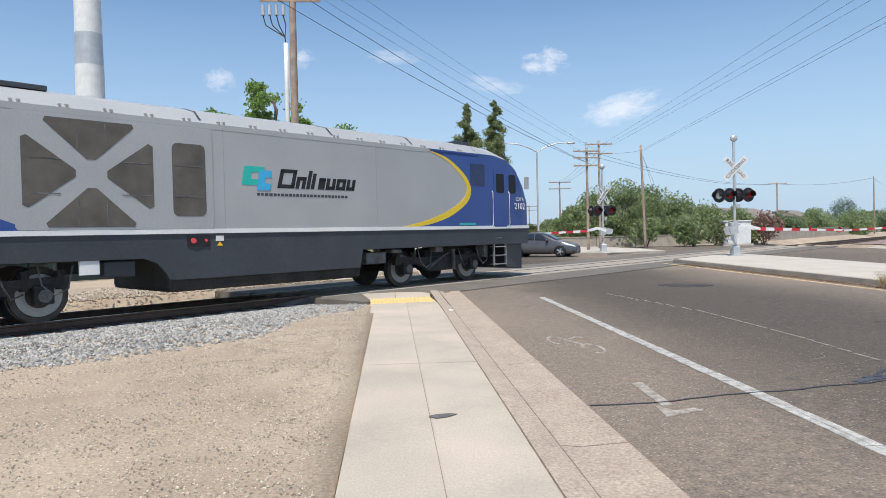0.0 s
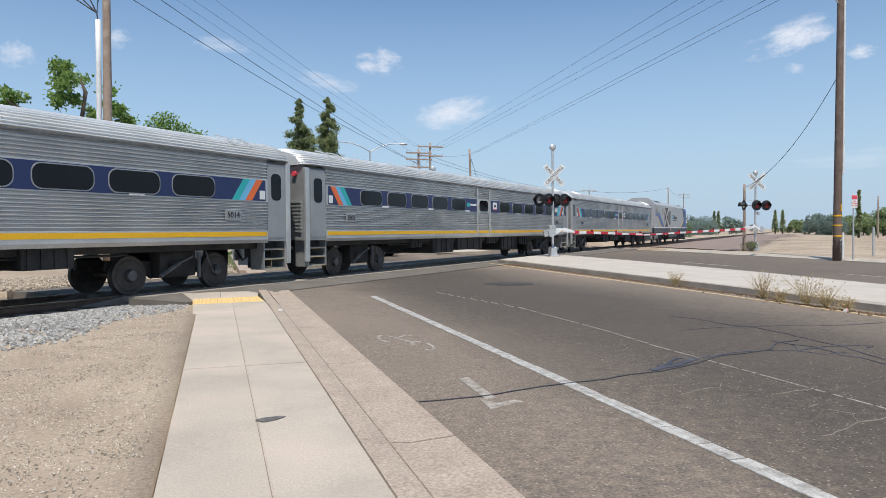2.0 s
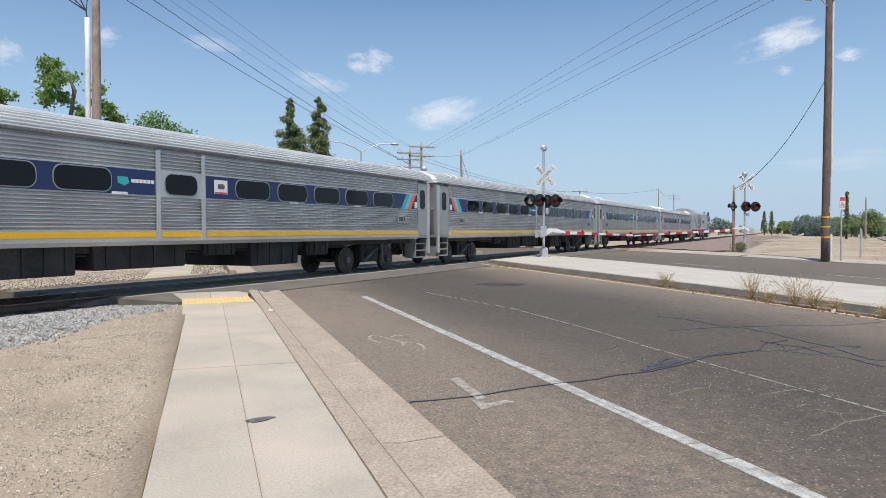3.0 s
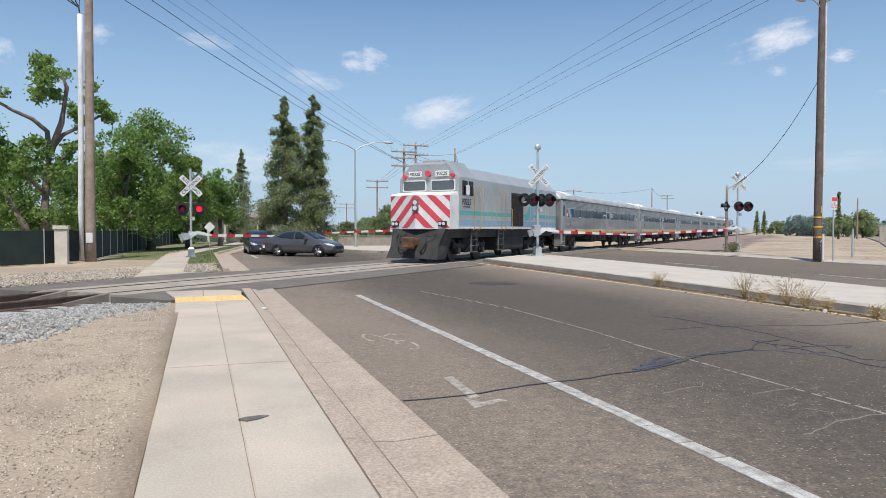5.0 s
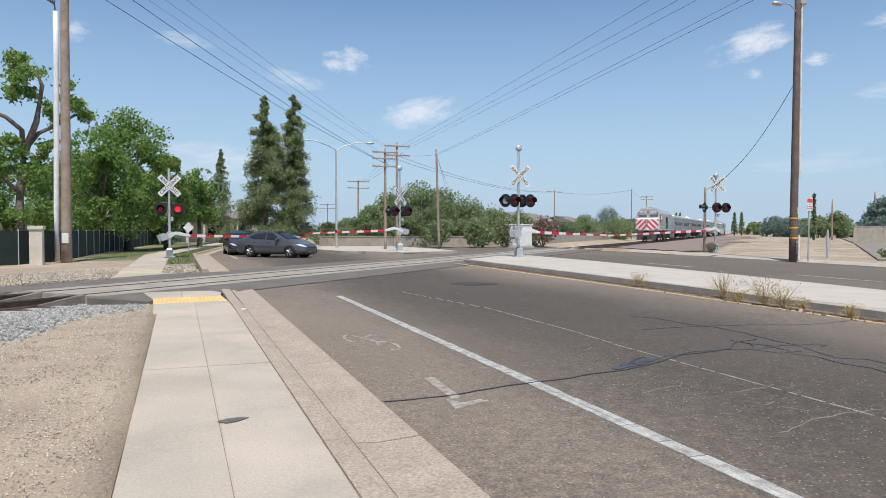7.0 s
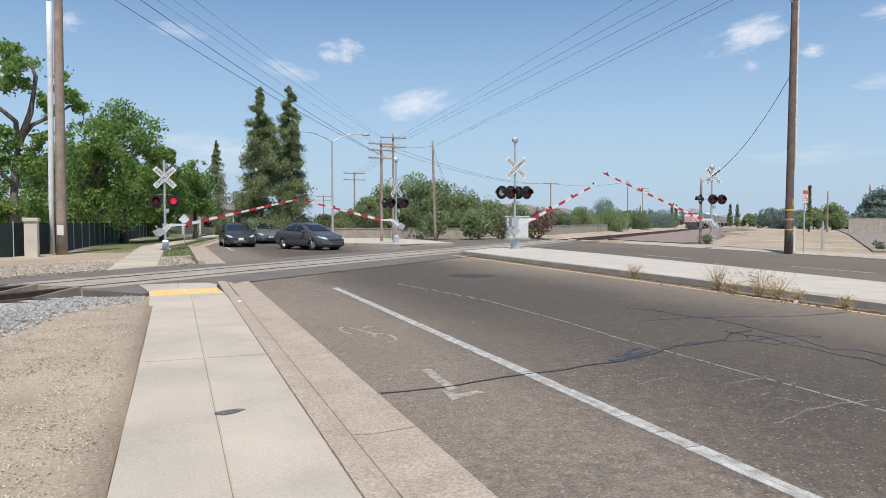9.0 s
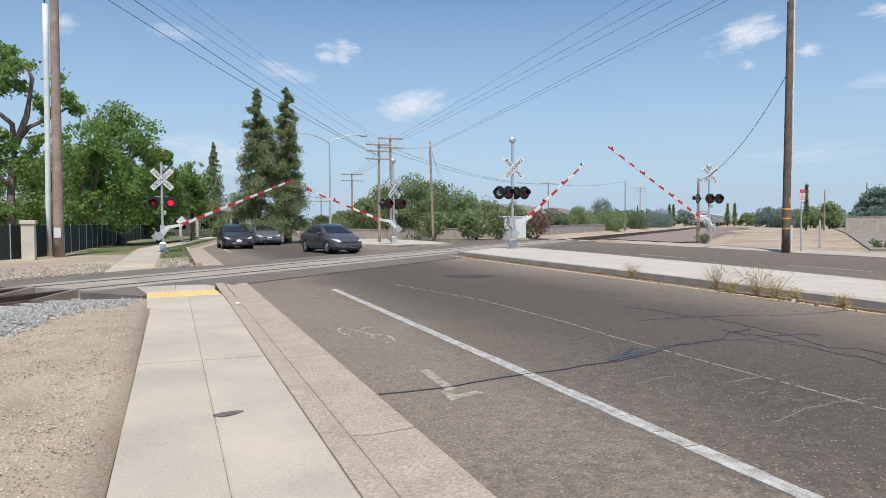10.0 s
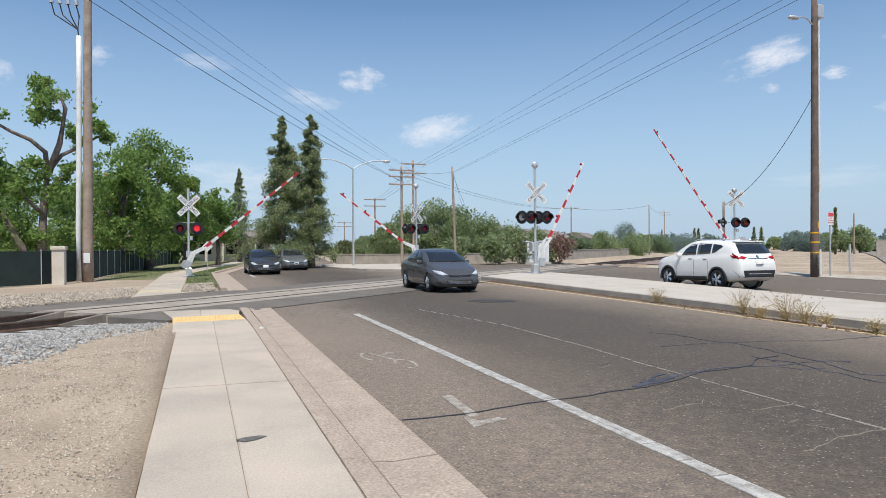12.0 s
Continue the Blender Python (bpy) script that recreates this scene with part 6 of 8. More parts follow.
pl = utility_pole(-4.74, 34.72, 0, 16, 0.23, pole_wood, "tall brown timber utility pole with white riser pipe", (0.12, 0))
bm = bmesh.new()
tube(bm, [(-0.34, -0.12, 0.1), (-0.34, -0.12, 2.2), (-0.30, -0.12, 5.5), (-0.27, -0.12, 9.0), (-0.26, -0.12, 11.2)], 0.115, 12)
part("riser_pipe", bm, sig_white, pl, "white riser pipe", smooth=True)
bm = bmesh.new()
box(bm, -0.13, 0.13, -0.245, -0.22, 0.9, 1.35)
part("notice", bm, white_paint, pl, "torn white notice")
for k in range(4):
    bm = bmesh.new()
    x = -1.35 + k * 0.33
    rod(bm, (x, -0.1, 12.6), (x, -0.1, 13.1), 0.10, 0.08, seg=10)
    part("cable_terminal", bm, galv, pl, "grey ribbed cable terminal")
    bm = bmesh.new()
    tube(bm, [(x, -0.1, 12.6), (x + 0.12, -0.1, 12.1), (-0.3, -0.12, 11.5), (-0.26, -0.12, 11.1)], 0.03, 6)
    part("riser_cable", bm, cable_mat, pl, "black cable")
crossarms(pl, (13.3,), 1.5)

pr = utility_pole(29.4, 25.95, -0.06, 14.5, 0.21, pole_dark, "dark timber pole with yellow bands and street lamp", (0.1, 0))
for z in (1.1, 1.62, 2.1):
    bm = bmesh.new()
    rod(bm, (0.02, 0, z), (0.02, 0, z + 0.075), 0.212, seg=18)
    part("band", bm, stripe_yellow, pr, "yellow band")
bm = bmesh.new()
box(bm, -0.02, 0.03, -0.22, -0.2, 2.35, 2.7)
part("mark", bm, stripe_yellow, pr, "yellow mark")
bm = bmesh.new()
tube(bm, [(0.26, -0.1, 0), (0.26, -0.1, 1.3)], 0.06, 8)
tube(bm, [(0.27, -0.08, 4.2), (0.28, -0.08, 13.0)], 0.05, 8)
parts("conduit", bm, sig_white, pr, "pale conduit")
bm = bmesh.new()
pts = [(-0.06, -0.215, 0.35 + 0.0), (0.03, -0.218, 0.45), (-0.06, -0.215, 0.55), (0.02, -0.218, 0.62), (-0.05, -0.216, 0.72), (0.03, -0.218, 0.82), (-0.04, -0.216, 0.9), (0.04, -0.218, 0.98)]
tube(bm, pts, 0.012, 5)
part("paint_scrawl", bm, white_paint, pr, "white painted scrawl")
bm = bmesh.new()
tube(bm, [(0.05, 0, 12.6), (-0.5, -0.05, 12.95), (-1.2, -0.1, 12.9)], 0.035, 8)
part("lamp_arm", bm, galv, pr, "curved lamp bracket")
bm = bmesh.new()
bmesh.ops.create_uvsphere(bm, u_segments=14, v_segments=8, radius=0.28, matrix=pose(-1.4, -0.1, 12.85) @ Matrix.Diagonal((1.2, 0.55, 0.38, 1)))
part("lamp_head", bm, galv, pr, "cobra head street lamp", smooth=True)
bm = bmesh.new()
box(bm, 0.15, 0.55, -0.2, 0.2, 13.0, 13.7, 0.05)
part("transformer", bm, galv, pr, "grey can")

for x, y, h, zs, w, lb in ((13.7, 46.5, 7.3, (7.0, 6.55, 6.0), 0.95, "brown timber pole with three crossarms"), (15.6, 49.8, 8.2, (7.9, 7.2), 1.0, "brown timber pole with crossarms behind a signal"), (18.3, 72.5, 6.95, (6.8, 6.1), 1.2, "distant timber pole with crossarms"), (22, 107, 5.8, (5.6, 5.0), 1.2, "distant timber pole with crossarms"), (52, 88, 7.5, (7.2,), 1.3, "timber pole with crossarm above trees"), (71, 95, 8.5, (), 1, "bare timber pole beyond the track"), (92, 118, 9, (8.6, 8.0), 1.5, "distant timber pole with crossarms")):
    crossarms(utility_pole(x, y, 0, h, 0.115, pole_wood, lb), zs, w)
utility_pole(19.6, 51.2, 0, 8.0, 0.12, pole_wood, "bare leaning timber pole with guy wires", (-0.25, 0))
utility_pole(33.0, 36.2, 0.0, 4.4, 0.11, pole_wood, "short timber post behind a signal")
for x, y, h in ((98, 72, 7.5), (104, 84, 7.0)):
    utility_pole(x, y, -0.2, h, 0.16, pole_wood, "timber pole beside the side street")

lamp = thing("street_lamp", pose(11.3, 51.6, 0.1), "tall grey street lamp with two curved arms", "street lamp")
bm = bmesh.new()
rod(bm, (0, 0, 0), (0, 0, 7.6), 0.09, 0.055, seg=12)
part("pole", bm, galv, lamp, "tapered grey pole")
for sg in (-1, 1):
    bm = bmesh.new()
    tube(bm, [(0, 0, 7.5), (sg * 0.6, 0, 7.85), (sg * 1.5, 0, 8.15), (sg * 2.5, 0, 8.22)], 0.04, 8)
    part("arm", bm, galv, lamp)
    bm = bmesh.new()
    bmesh.ops.create_uvsphere(bm, u_segments=12, v_segments=8, radius=0.25, matrix=pose(sg * 2.7, 0, 8.18) @ Matrix.Diagonal((1.3, 0.6, 0.4, 1)))
    part("lamp_head", bm, galv, lamp, smooth=True)


def wire(a, b, sag, r, label="thin black overhead wire against the sky"):
    a, b = Vector(a), Vector(b)
    bm = bmesh.new()
    k = 14
    tube(bm, [a.lerp(b, i / k) - Vector((0, 0, sag * 4 * (i / k) * (1 - i / k))) for i in range(k + 1)], r, 5)
    tagged(mesh_ob("overhead_wire", bm, cable_mat), label, "wire", "overhead wires")


# lines from the tall pole's street down to the far poles, and across to the near roadside
def run(far, near, sag, r, stretch=1.7):
    far, near = Vector(far), Vector(near)
    wire(far, far + (near - far) * stretch, sag, r)


for near in ((-3.07, 28.19, 11.25), (-2.3, 28.22, 11.5)):
    run((14.9, 49.55, 6.4), near, 0.9, 0.012)
for near, z in (((-1.58, 28.36, 11.1), 6.7), ((-0.99, 28.36, 11.17), 7.3), ((-0.2, 28.4, 11.3), 7.4)):
    run((15.4, 49.4, z), near, 0.5, 0.005)
for k, near in enumerate(((13.31, 15.93, 8.73), (13.86, 15.52, 8.58), (14.26, 15.19, 8.52))):
    run((15.2 + 0.4 * k, 49.3, 7.55), near, 0.25, 0.005)
run((19.37, 51.1, 7.6), (15.12, 14.41, 8.36), 0.2, 0.006)
run((19.37, 51.1, 7.5), (15.3, 14.3, 8.25), 0.2, 0.006)
for k in range(3):
    wire((14.9 + k * 0.5, 49.3, 7.4), (18.0 + 0.4 * k, 72.5, 6.8), 0.4, 0.009)
wire((19.5, 51.2, 7.6), (15.9, 49.4, 7.2), 0.1, 0.008)
for k in range(2):
    wire((19.4, 51.2, 7.6 - k * 0.3), (23.5 + k, 56, 0.2), 0.0, 0.008)
wire((29.5, 25.95, 9.2), (33.1, 36.2, 4.2), 0.9, 0.016, "drooping black service cable")
wire((52, 88, 7.2), (71, 95, 8.3), 0.5, 0.015)
wire((71, 95, 8.3), (92, 118, 8.5), 0.6, 0.015)
for k in range(2):
    wire((15.6, 49.8, 7.2 - k * 0.3), (52, 88, 7.2), 0.8, 0.012)

# a thick steel mast beyond the track
mono = thing("steel_mast", pose(-13.0, 31.0, 0), "thick pale grey steel mast beyond the track", "mast")
bm = bmesh.new()
rod(bm, (0, 0, -0.3), (0, 0, 9.2), 0.60, 0.58, seg=28)
part("shaft", bm, sig_white, mono, "pale lower shaft")
bm = bmesh.new()
rod(bm, (0, 0, 9.2), (0, 0, 10.6), 0.57, 0.56, seg=28)
part("shaft", bm, galv, mono, "grey middle shaft")
bm = bmesh.new()
rod(bm, (0, 0, 10.6), (0, 0, 24), 0.55, 0.45, seg=28)
part("shaft", bm, sig_white, mono, "pale upper shaft")

# street signs
sign = thing("street_sign", pose(29.05, 24.75, -0.06), "red and white no stopping sign on grey post", "sign")
bm = bmesh.new()
rod(bm, (0, 0, 0), (0, 0, 3.1), 0.035, seg=8)
part("post", bm, galv, sign, "grey post")
bm = bmesh.new()
box(bm, -0.19, 0.19, -0.055, -0.045, 2.48, 3.12, 0.004)
pn = part("panel", bm, sig_white, sign, "white panel")
bm = bmesh.new()
box(bm, -0.17, 0.17, -0.062, -0.056, 2.90, 3.09)
part("red_field", bm, nose_red, pn, "red field")
for z, t in ((2.80, "NO"), (2.70, "STOPPING"), (2.60, "ANY TIME")):
    letters(t, 0.085, nose_red, pn, pose(0, -0.058, z) @ SIDE, "lettering")
post = thing("bollard_post", pose(33.6, 27.4, -0.1), "short grey steel post in bare ground", "post")
bm = bmesh.new()
rod(bm, (0, 0, -0.2), (0, 0, 1.6), 0.06, 0.055, seg=12)
part("post", bm, galv, post)
diamond = thing("street_sign", pose(0.6, 47.5, 0.02), "small diamond sign on a thin post", "sign")
bm = bmesh.new()
rod(bm, (0, 0, 0), (0, 0, 1.9), 0.03, seg=8)
part("post", bm, galv, diamond)
bm = bmesh.new()
box(bm, -0.25, 0.25, -0.05, -0.04, -0.25, 0.25, 0.004)
part("panel", bm, sig_white, diamond, "pale diamond panel", pose(0, 0, 1.65, 0, 45))

# fence with dark screen, stone pillar
screen = mat("green_screen", (0.018, 0.035, 0.03), 0.8, 0, 0.2, 1.5, 60, 0.2)
fence = thing("fence", pose(0, 0, 0), "chain link fence with dark green privacy screen", "fence", kind="structure")
FENCE = [(-14.0, 24.0), (-9.0, 29.5), (-6.2, 32.6), (-5.0, 36.0), (-4.9, 40), (-4.7, 45), (-4.4, 51), (-4.0, 58), (-3.3, 68), (-2.0, 82)]
for (xa, ya), (xb, yb) in zip(FENCE, FENCE[1:]):
    d = Vector((xb - xa, yb - ya, 0))
    k = max(1, round(d.length / 2.4))
    for i in range(k):
        a = Vector((xa, ya, 0)) + d * (i / k)
        b = Vector((xa, ya, 0)) + d * ((i + 1) / k)
        n = Vector((-d.y, d.x, 0)).normalized() * 0.012
        bm = bmesh.new()
        m = 6
        loft(bm, [[p + n + Vector((0, 0, 0.05)), p - n + Vector((0, 0, 0.05)), p - n + Vector((0, 0, 1.45)), p + n + Vector((0, 0, 1.45))] for p in [a.lerp(b, j / m) + n * (2.0 * noise.noise((i * 1.3, j * 0.9, ya))) for j in range(m + 1)]])
        part("screen", bm, screen, fence)
        bm = bmesh.new()
        rod(bm, a + Vector((0, 0, -0.1)), a + Vector((0, 0, 1.52)), 0.03, seg=8)
        part("fence_post", bm, galv, fence)
stucco = mat("stucco_cream", (0.62, 0.56, 0.46), 0.9, 0, 0.08, 2, 60, 0.2, (0.52, 0.46, 0.38))
pillar = thing("gate_pillar", pose(-5.55, 32.7, 0.0), "cream stucco pillar with cap at fence corner", "pillar")
bm = bmesh.new()
box(bm, -0.24, 0.24, -0.24, 0.24, -0.2, 1.5, 0.015)
part("shaft", bm, stucco, pillar)
bm = bmesh.new()
box(bm, -0.29, 0.29, -0.29, 0.29, 1.5, 1.66, 0.02)
part("cap", bm, stucco, pillar, "square cap")

# low wall across the far side, side street wall, houses behind trees
wallm = mat("block_wall", (0.42, 0.37, 0.31), 0.9, 0, 0.12, 1.5, 40, 0.2)


def low_wall(name, pts, h, label, material=wallm):
    e = thing(name, pose(0, 0, 0), label, "wall", kind="structure")
    for (xa, ya), (xb, yb) in zip(pts, pts[1:]):
        d = Vector((xb - xa, yb - ya, 0))
        k = max(1, round(d.length / 3))
        for i in range(k):
            a, b = Vector((xa, ya, 0)) + d * (i / k), Vector((xa, ya, 0)) + d * ((i + 1) / k)
            n = Vector((-d.y, d.x, 0)).normalized() * 0.1
            g = d.normalized() * 0.01
            bm = bmesh.new()
            loft(bm, [[p + n, p - n, p - n + Vector((0, 0, h)), p + n + Vector((0, 0, h))] for p in (a + g - Vector((0, 0, 0.2)), b - g - Vector((0, 0, 0.2)))])
            part("wall_panel", bm, material, e)
        bm = bmesh.new()
        n = Vector((-d.y, d.x, 0)).normalized() * 0.14
        loft(bm, [[p + n, p - n, p - n + Vector((0, 0, 0.07)), p + n + Vector((0, 0, 0.07))] for p in (Vector((xa, ya, h - 0.2)), Vector((xb, yb, h - 0.2)))])
        part("coping", bm, material, e)


low_wall("wall_far", [(12.0, 62), (17.5, 57), (25, 57.5), (33, 60)], 1.1, "low tan block wall before trees")
low_wall("wall_yards", [(36, 62), (48, 74), (62, 88)], 1.3, "tan block wall of back yards beside the track")
low_wall("wall_street", [(76, 58.5), (85, 50), (95, 40)], 2.1, "long grey block wall above a dirt bank", kerb_mat)
roofm = mat("shingle_roof", (0.26, 0.22, 0.19), 0.9, 0, 0.2, 2, 20, 0.3)
for x, y, w, rz, lb in ((27, 66, 9, 5, "low tan house with shingle roof behind trees"), (40, 76, 10, 40, "low cream house behind yard wall"), (56, 92, 9, 45, "low tan house beyond trees"), (-3.5, 96, 9, 8, "pale house behind street trees")):
    h = thing("house", pose(x, y, 0, 0, 0, rz), lb, "house")
    bm = bmesh.new()
    box(bm, -w / 2, w / 2, -3, 3, -0.2, 2.5)
    part("wall", bm, stucco, h, "stucco wall")
    bm = bmesh.new()
    loft(bm, [[(sx, -3.5, 2.45), (sx, 0, 3.7), (sx, 3.5, 2.45)] for sx in (-w / 2 - 0.4, w / 2 + 0.4)])
    part("roof", bm, roofm, h, "low pitched roof")
    for k in (-1, 1):
        bm = bmesh.new()
        box(bm, k * w / 4 - 0.6, k * w / 4 + 0.6, -3.04, -2.98, 0.9, 2.0)
        part("window", bm, glass_dark, h, "dark window")
side_street = mesh_ob("side_street", slab(bmesh.new(), [(33, 24), (40, 18), (140, 42), (140, 50), (88, 62), (300, 230), (290, 236), (78, 60)], -0.2, 0.0), mat("side_asphalt", (0.27, 0.23, 0.19), 0.9, 0, 0.15, 0.5, 50, 0.2))
tagged(side_street, "dusty asphalt side street", "road", kind="structure")

x, y = 3.6, 92.0
hall = thing("house", pose(x, y, 0, 0, 0, 4), "pale beige porch building with columns behind trees", "house")
bm = bmesh.new()
box(bm, -5, 5, -2.5, 3, -0.2, 3.0)
part("wall", bm, stucco, hall, "beige stucco wall")
bm = bmesh.new()
loft(bm, [[(sx, -4.2, 2.9), (sx, -4.2, 3.1), (sx, 0, 4.0), (sx, 3.4, 3.1), (sx, 3.4, 2.9)] for sx in (-5.4, 5.4)])
part("roof", bm, roofm, hall, "low brown roof")
for k in range(6):
    bm = bmesh.new()
    box(bm, -4.9 + k * 1.96 - 0.12, -4.9 + k * 1.96 + 0.12, -4.0, -3.76, -0.1, 2.92)
    part("column", bm, stucco, hall)
for k in range(3):
    bm = bmesh.new()
    box(bm, -3.6 + k * 3.2, -2.2 + k * 3.2, -2.54, -2.48, 0.9, 2.2)
    part("window", bm, glass_dark, hall, "dark window")
board = thing("street_sign", pose(-7.4, 58.0, 0.0), "white and red notice board on a post", "sign")
bm = bmesh.new()
rod(bm, (0, 0, 0), (0, 0, 3.1), 0.04, seg=8)
part("post", bm, galv, board)
bm = bmesh.new()
box(bm, -0.28, 0.28, -0.07, -0.04, 2.0, 3.1, 0.004)
pn = part("panel", bm, sig_white, board, "white panel")
bm = bmesh.new()
box(bm, -0.2, 0.2, -0.078, -0.072, 2.35, 2.75)
part("red_field", bm, nose_red, pn, "red field")

# ---- cars ----
tyre = mat("tyre_rubber", (0.02, 0.02, 0.02), 0.85, 0, 0.2, 5, 40, 0.1)
alloy = mat("alloy_wheel", (0.62, 0.62, 0.63), 0.25, 0.9, 0.05, 5, 30, 0)
chrome = mat("chrome", (0.75, 0.75, 0.76), 0.12, 1.0, 0.03, 5, 30, 0)
car_glass = mat("car_glass", (0.02, 0.024, 0.028), 0.05, 0, 0.1, 1, 10, 0, spec=0.8)
tail_red = mat("tail_red", (0.45, 0.01, 0.02), 0.15, 0, 0.1, 3, 20, 0)
lamp_clear = mat("headlamp_clear", (0.72, 0.74, 0.76), 0.08, 0.3, 0.05, 3, 20, 0)
trim_black = mat("trim_black", (0.025, 0.025, 0.026), 0.6, 0, 0.15, 4, 40, 0.05)


def wheel(parent, x, y, r, out):
    bm = bmesh.new()
    prof = [(0.10, r * 0.66), (0.11, r * 0.9), (0.08, r * 0.99), (0.0, r), (-0.08, r * 0.99), (-0.11, r * 0.9), (-0.10, r * 0.66)]
    k = 28
    loft(bm, [[(b * math.cos(i * math.tau / k), a, b * math.sin(i * math.tau / k)) for i in range(k)] for a, b in prof], caps=False)
    w = part("wheel", bm, tyre, parent, "tyre on alloy rim", pose(x, y, r), True)
    bm = bmesh.new()
    o = 0.10 * out
    rod(bm, (0, -0.06 * out, 0), (0, o * 0.4, 0), r * 0.68, seg=24)
    part("rim_barrel", bm, trim_black, w, "dark rim barrel")
    bm = bmesh.new()
    for i in range(5):
        a = i * math.tau / 5
        for da in (-0.16, 0.16):
            p0 = (0.05 * math.cos(a), o, 0.05 * math.sin(a))
            p1 = (r * 0.64 * math.cos(a + da), o * 0.8, r * 0.64 * math.sin(a + da))
            rod(bm, p0, p1, 0.042, 0.034, seg=5)
    bmesh.ops.create_cone(bm, cap_ends=False, segments=28, radius1=r * 0.67, radius2=r * 0.63, depth=0.03, matrix=pose(0, o * 0.9, 0, 90))
    rod(bm, (0, 0, 0), (0, o * 1.15, 0), 0.055, seg=10)
    part("rim", bm, alloy, w, "bright five spoke rim")
    return w


def car(name, label, paint, L, W, H, wb, r, kind_="sedan"):
    """A car: local +x is its front, origin on the ground in the middle of its wheelbase."""
    e = thing(name, pose(0, 0, 0), label, "car")
    suv = kind_ == "suv"
    hw = W / 2
    # along the car, from the front: way, shoulder, top, width, sill, roof half width (metres for the 4.37 and 4.69 long types)
    if suv:
        base_l, base_h, base_w, over = 4.69, 1.70, 0.92, 0.93
        table = [(0, .70, .76, .62, .30, .45), (.05, .80, .86, .76, .26, .58), (.2, .90, .97, .88, .24, .70), (.5, .98, 1.07, .96, .22, .76), (.9, 1.04, 1.13, 1, .24, .80), (1.15, 1.07, 1.18, 1, .24, .80), (1.55, 1.09, 1.42, 1, .24, .76), (1.9, 1.10, 1.60, 1, .24, .72), (2.3, 1.12, 1.69, 1, .24, .71), (2.9, 1.14, 1.70, 1, .24, .70), (3.5, 1.17, 1.68, 1, .25, .69), (4.0, 1.20, 1.63, .98, .26, .67), (4.2, 1.20, 1.58, .97, .28, .66), (4.4, 1.18, 1.38, .95, .30, .66), (4.52, 1.13, 1.21, .92, .32, .68), (4.62, 1.02, 1.08, .88, .36, .66), (4.69, .82, .88, .82, .42, .6)]
    else:
        base_l, base_h, base_w, over = 4.37, 1.455, 0.85, 0.86
        table = [(0, .50, .56, .62, .24, .40), (.04, .57, .63, .74, .20, .52), (.15, .64, .71, .86, .17, .62), (.4, .71, .80, .95, .16, .68), (.8, .80, .90, .99, .18, .72), (1.1, .86, .97, 1, .18, .75), (1.45, .89, 1.16, 1, .18, .70), (1.8, .91, 1.34, 1, .18, .64), (2.1, .92, 1.43, 1, .18, .61), (2.5, .93, 1.455, 1, .18, .60), (3.0, .95, 1.43, 1, .18, .60), (3.4, .97, 1.33, 1, .19, .60), (3.75, .99, 1.16, .98, .20, .60), (4.0, .98, 1.05, .95, .22, .62), (4.2, .95, .99, .92, .25, .64), (4.32, .86, .92, .86, .28, .6), (4.37, .74, .80, .78, .32, .5)]
    kx, kz, ky = L / base_l, H / base_h, hw / base_w
    xf = wb / 2 + over * kx
    xr = xf - L
    PX = lambda d: xf - d * kx
    PZ = lambda z: z * kz
    ways = np.unique(np.concatenate([np.linspace(0, 0.3, 9), np.linspace(0.3, base_l - 0.8, 56), np.linspace(base_l - 0.8, base_l, 26)]))
    cols = []
    for c in range(1, 6):
        v = np.interp(ways, [row[0] for row in table], [row[c] for row in table])
        for _ in range(4):
            v[2:-2] = (v[1:-3] + 2 * v[2:-2] + v[3:-1]) / 4
        cols.append(v)

    def ring(i):
        b, top, w, lo, wr = (float(c[i]) for c in cols)
        w *= base_w
        g = top - b
        half = [(0.0, lo), (w * 0.80, lo), (w * 0.95, lo + 0.06), (w * 0.99, lo + 0.22 * (b - lo)), (w, lo + 0.42 * (b - lo)), (w * 0.995, lo + 0.60 * (b - lo)), (w * 0.985, lo + 0.80 * (b - lo)), (w * 0.955, lo + 0.94 * (b - lo)), (w * 0.92, b)]
        for u in (0.2, 0.4, 0.6, 0.8):
            half.append((w * 0.92 + (wr - w * 0.92) * (0.35 * u + 0.65 * u * u), b + g * 0.90 * u))
        half += [(wr * 0.94, b + g * 0.95), (wr * 0.72, b + g * 0.99), (wr * 0.36, b + g * 1.005), (0.0, b + g * 1.01)]
        full = half + [(-y, z) for y, z in reversed(half[1:-1])]
        return [(PX(float(ways[i])), y * ky, PZ(z)) for y, z in full]

    bm = bmesh.new()
    loft(bm, [ring(i) for i in range(len(ways))])
    bmesh.ops.recalc_face_normals(bm, faces=bm.faces)
    skin = BVHTree.FromBMesh(bm)
    # open the wheel arches and round their rims
    arch = r * 1.14
    gone = []
    for f in bm.faces:
        if all(abs(v.co.y) > hw * 0.55 and v.co.z < r + arch and min(math.hypot(v.co.x - a, v.co.z - r) for a in (wb / 2, -wb / 2)) < arch for v in f.verts):
            gone.append(f)
    bmesh.ops.delete(bm, geom=gone, context="FACES")
    for v in bm.verts:
        for a in (wb / 2, -wb / 2):
            d = Vector((v.co.x - a, 0, v.co.z - r))
            if abs(v.co.y) > hw * 0.55 and 0.001 < d.length < arch:
                d = d.normalized() * arch
                v.co.x, v.co.z = a + d.x, r + d.z
    part("body", bm, paint, e, "", smooth=True)

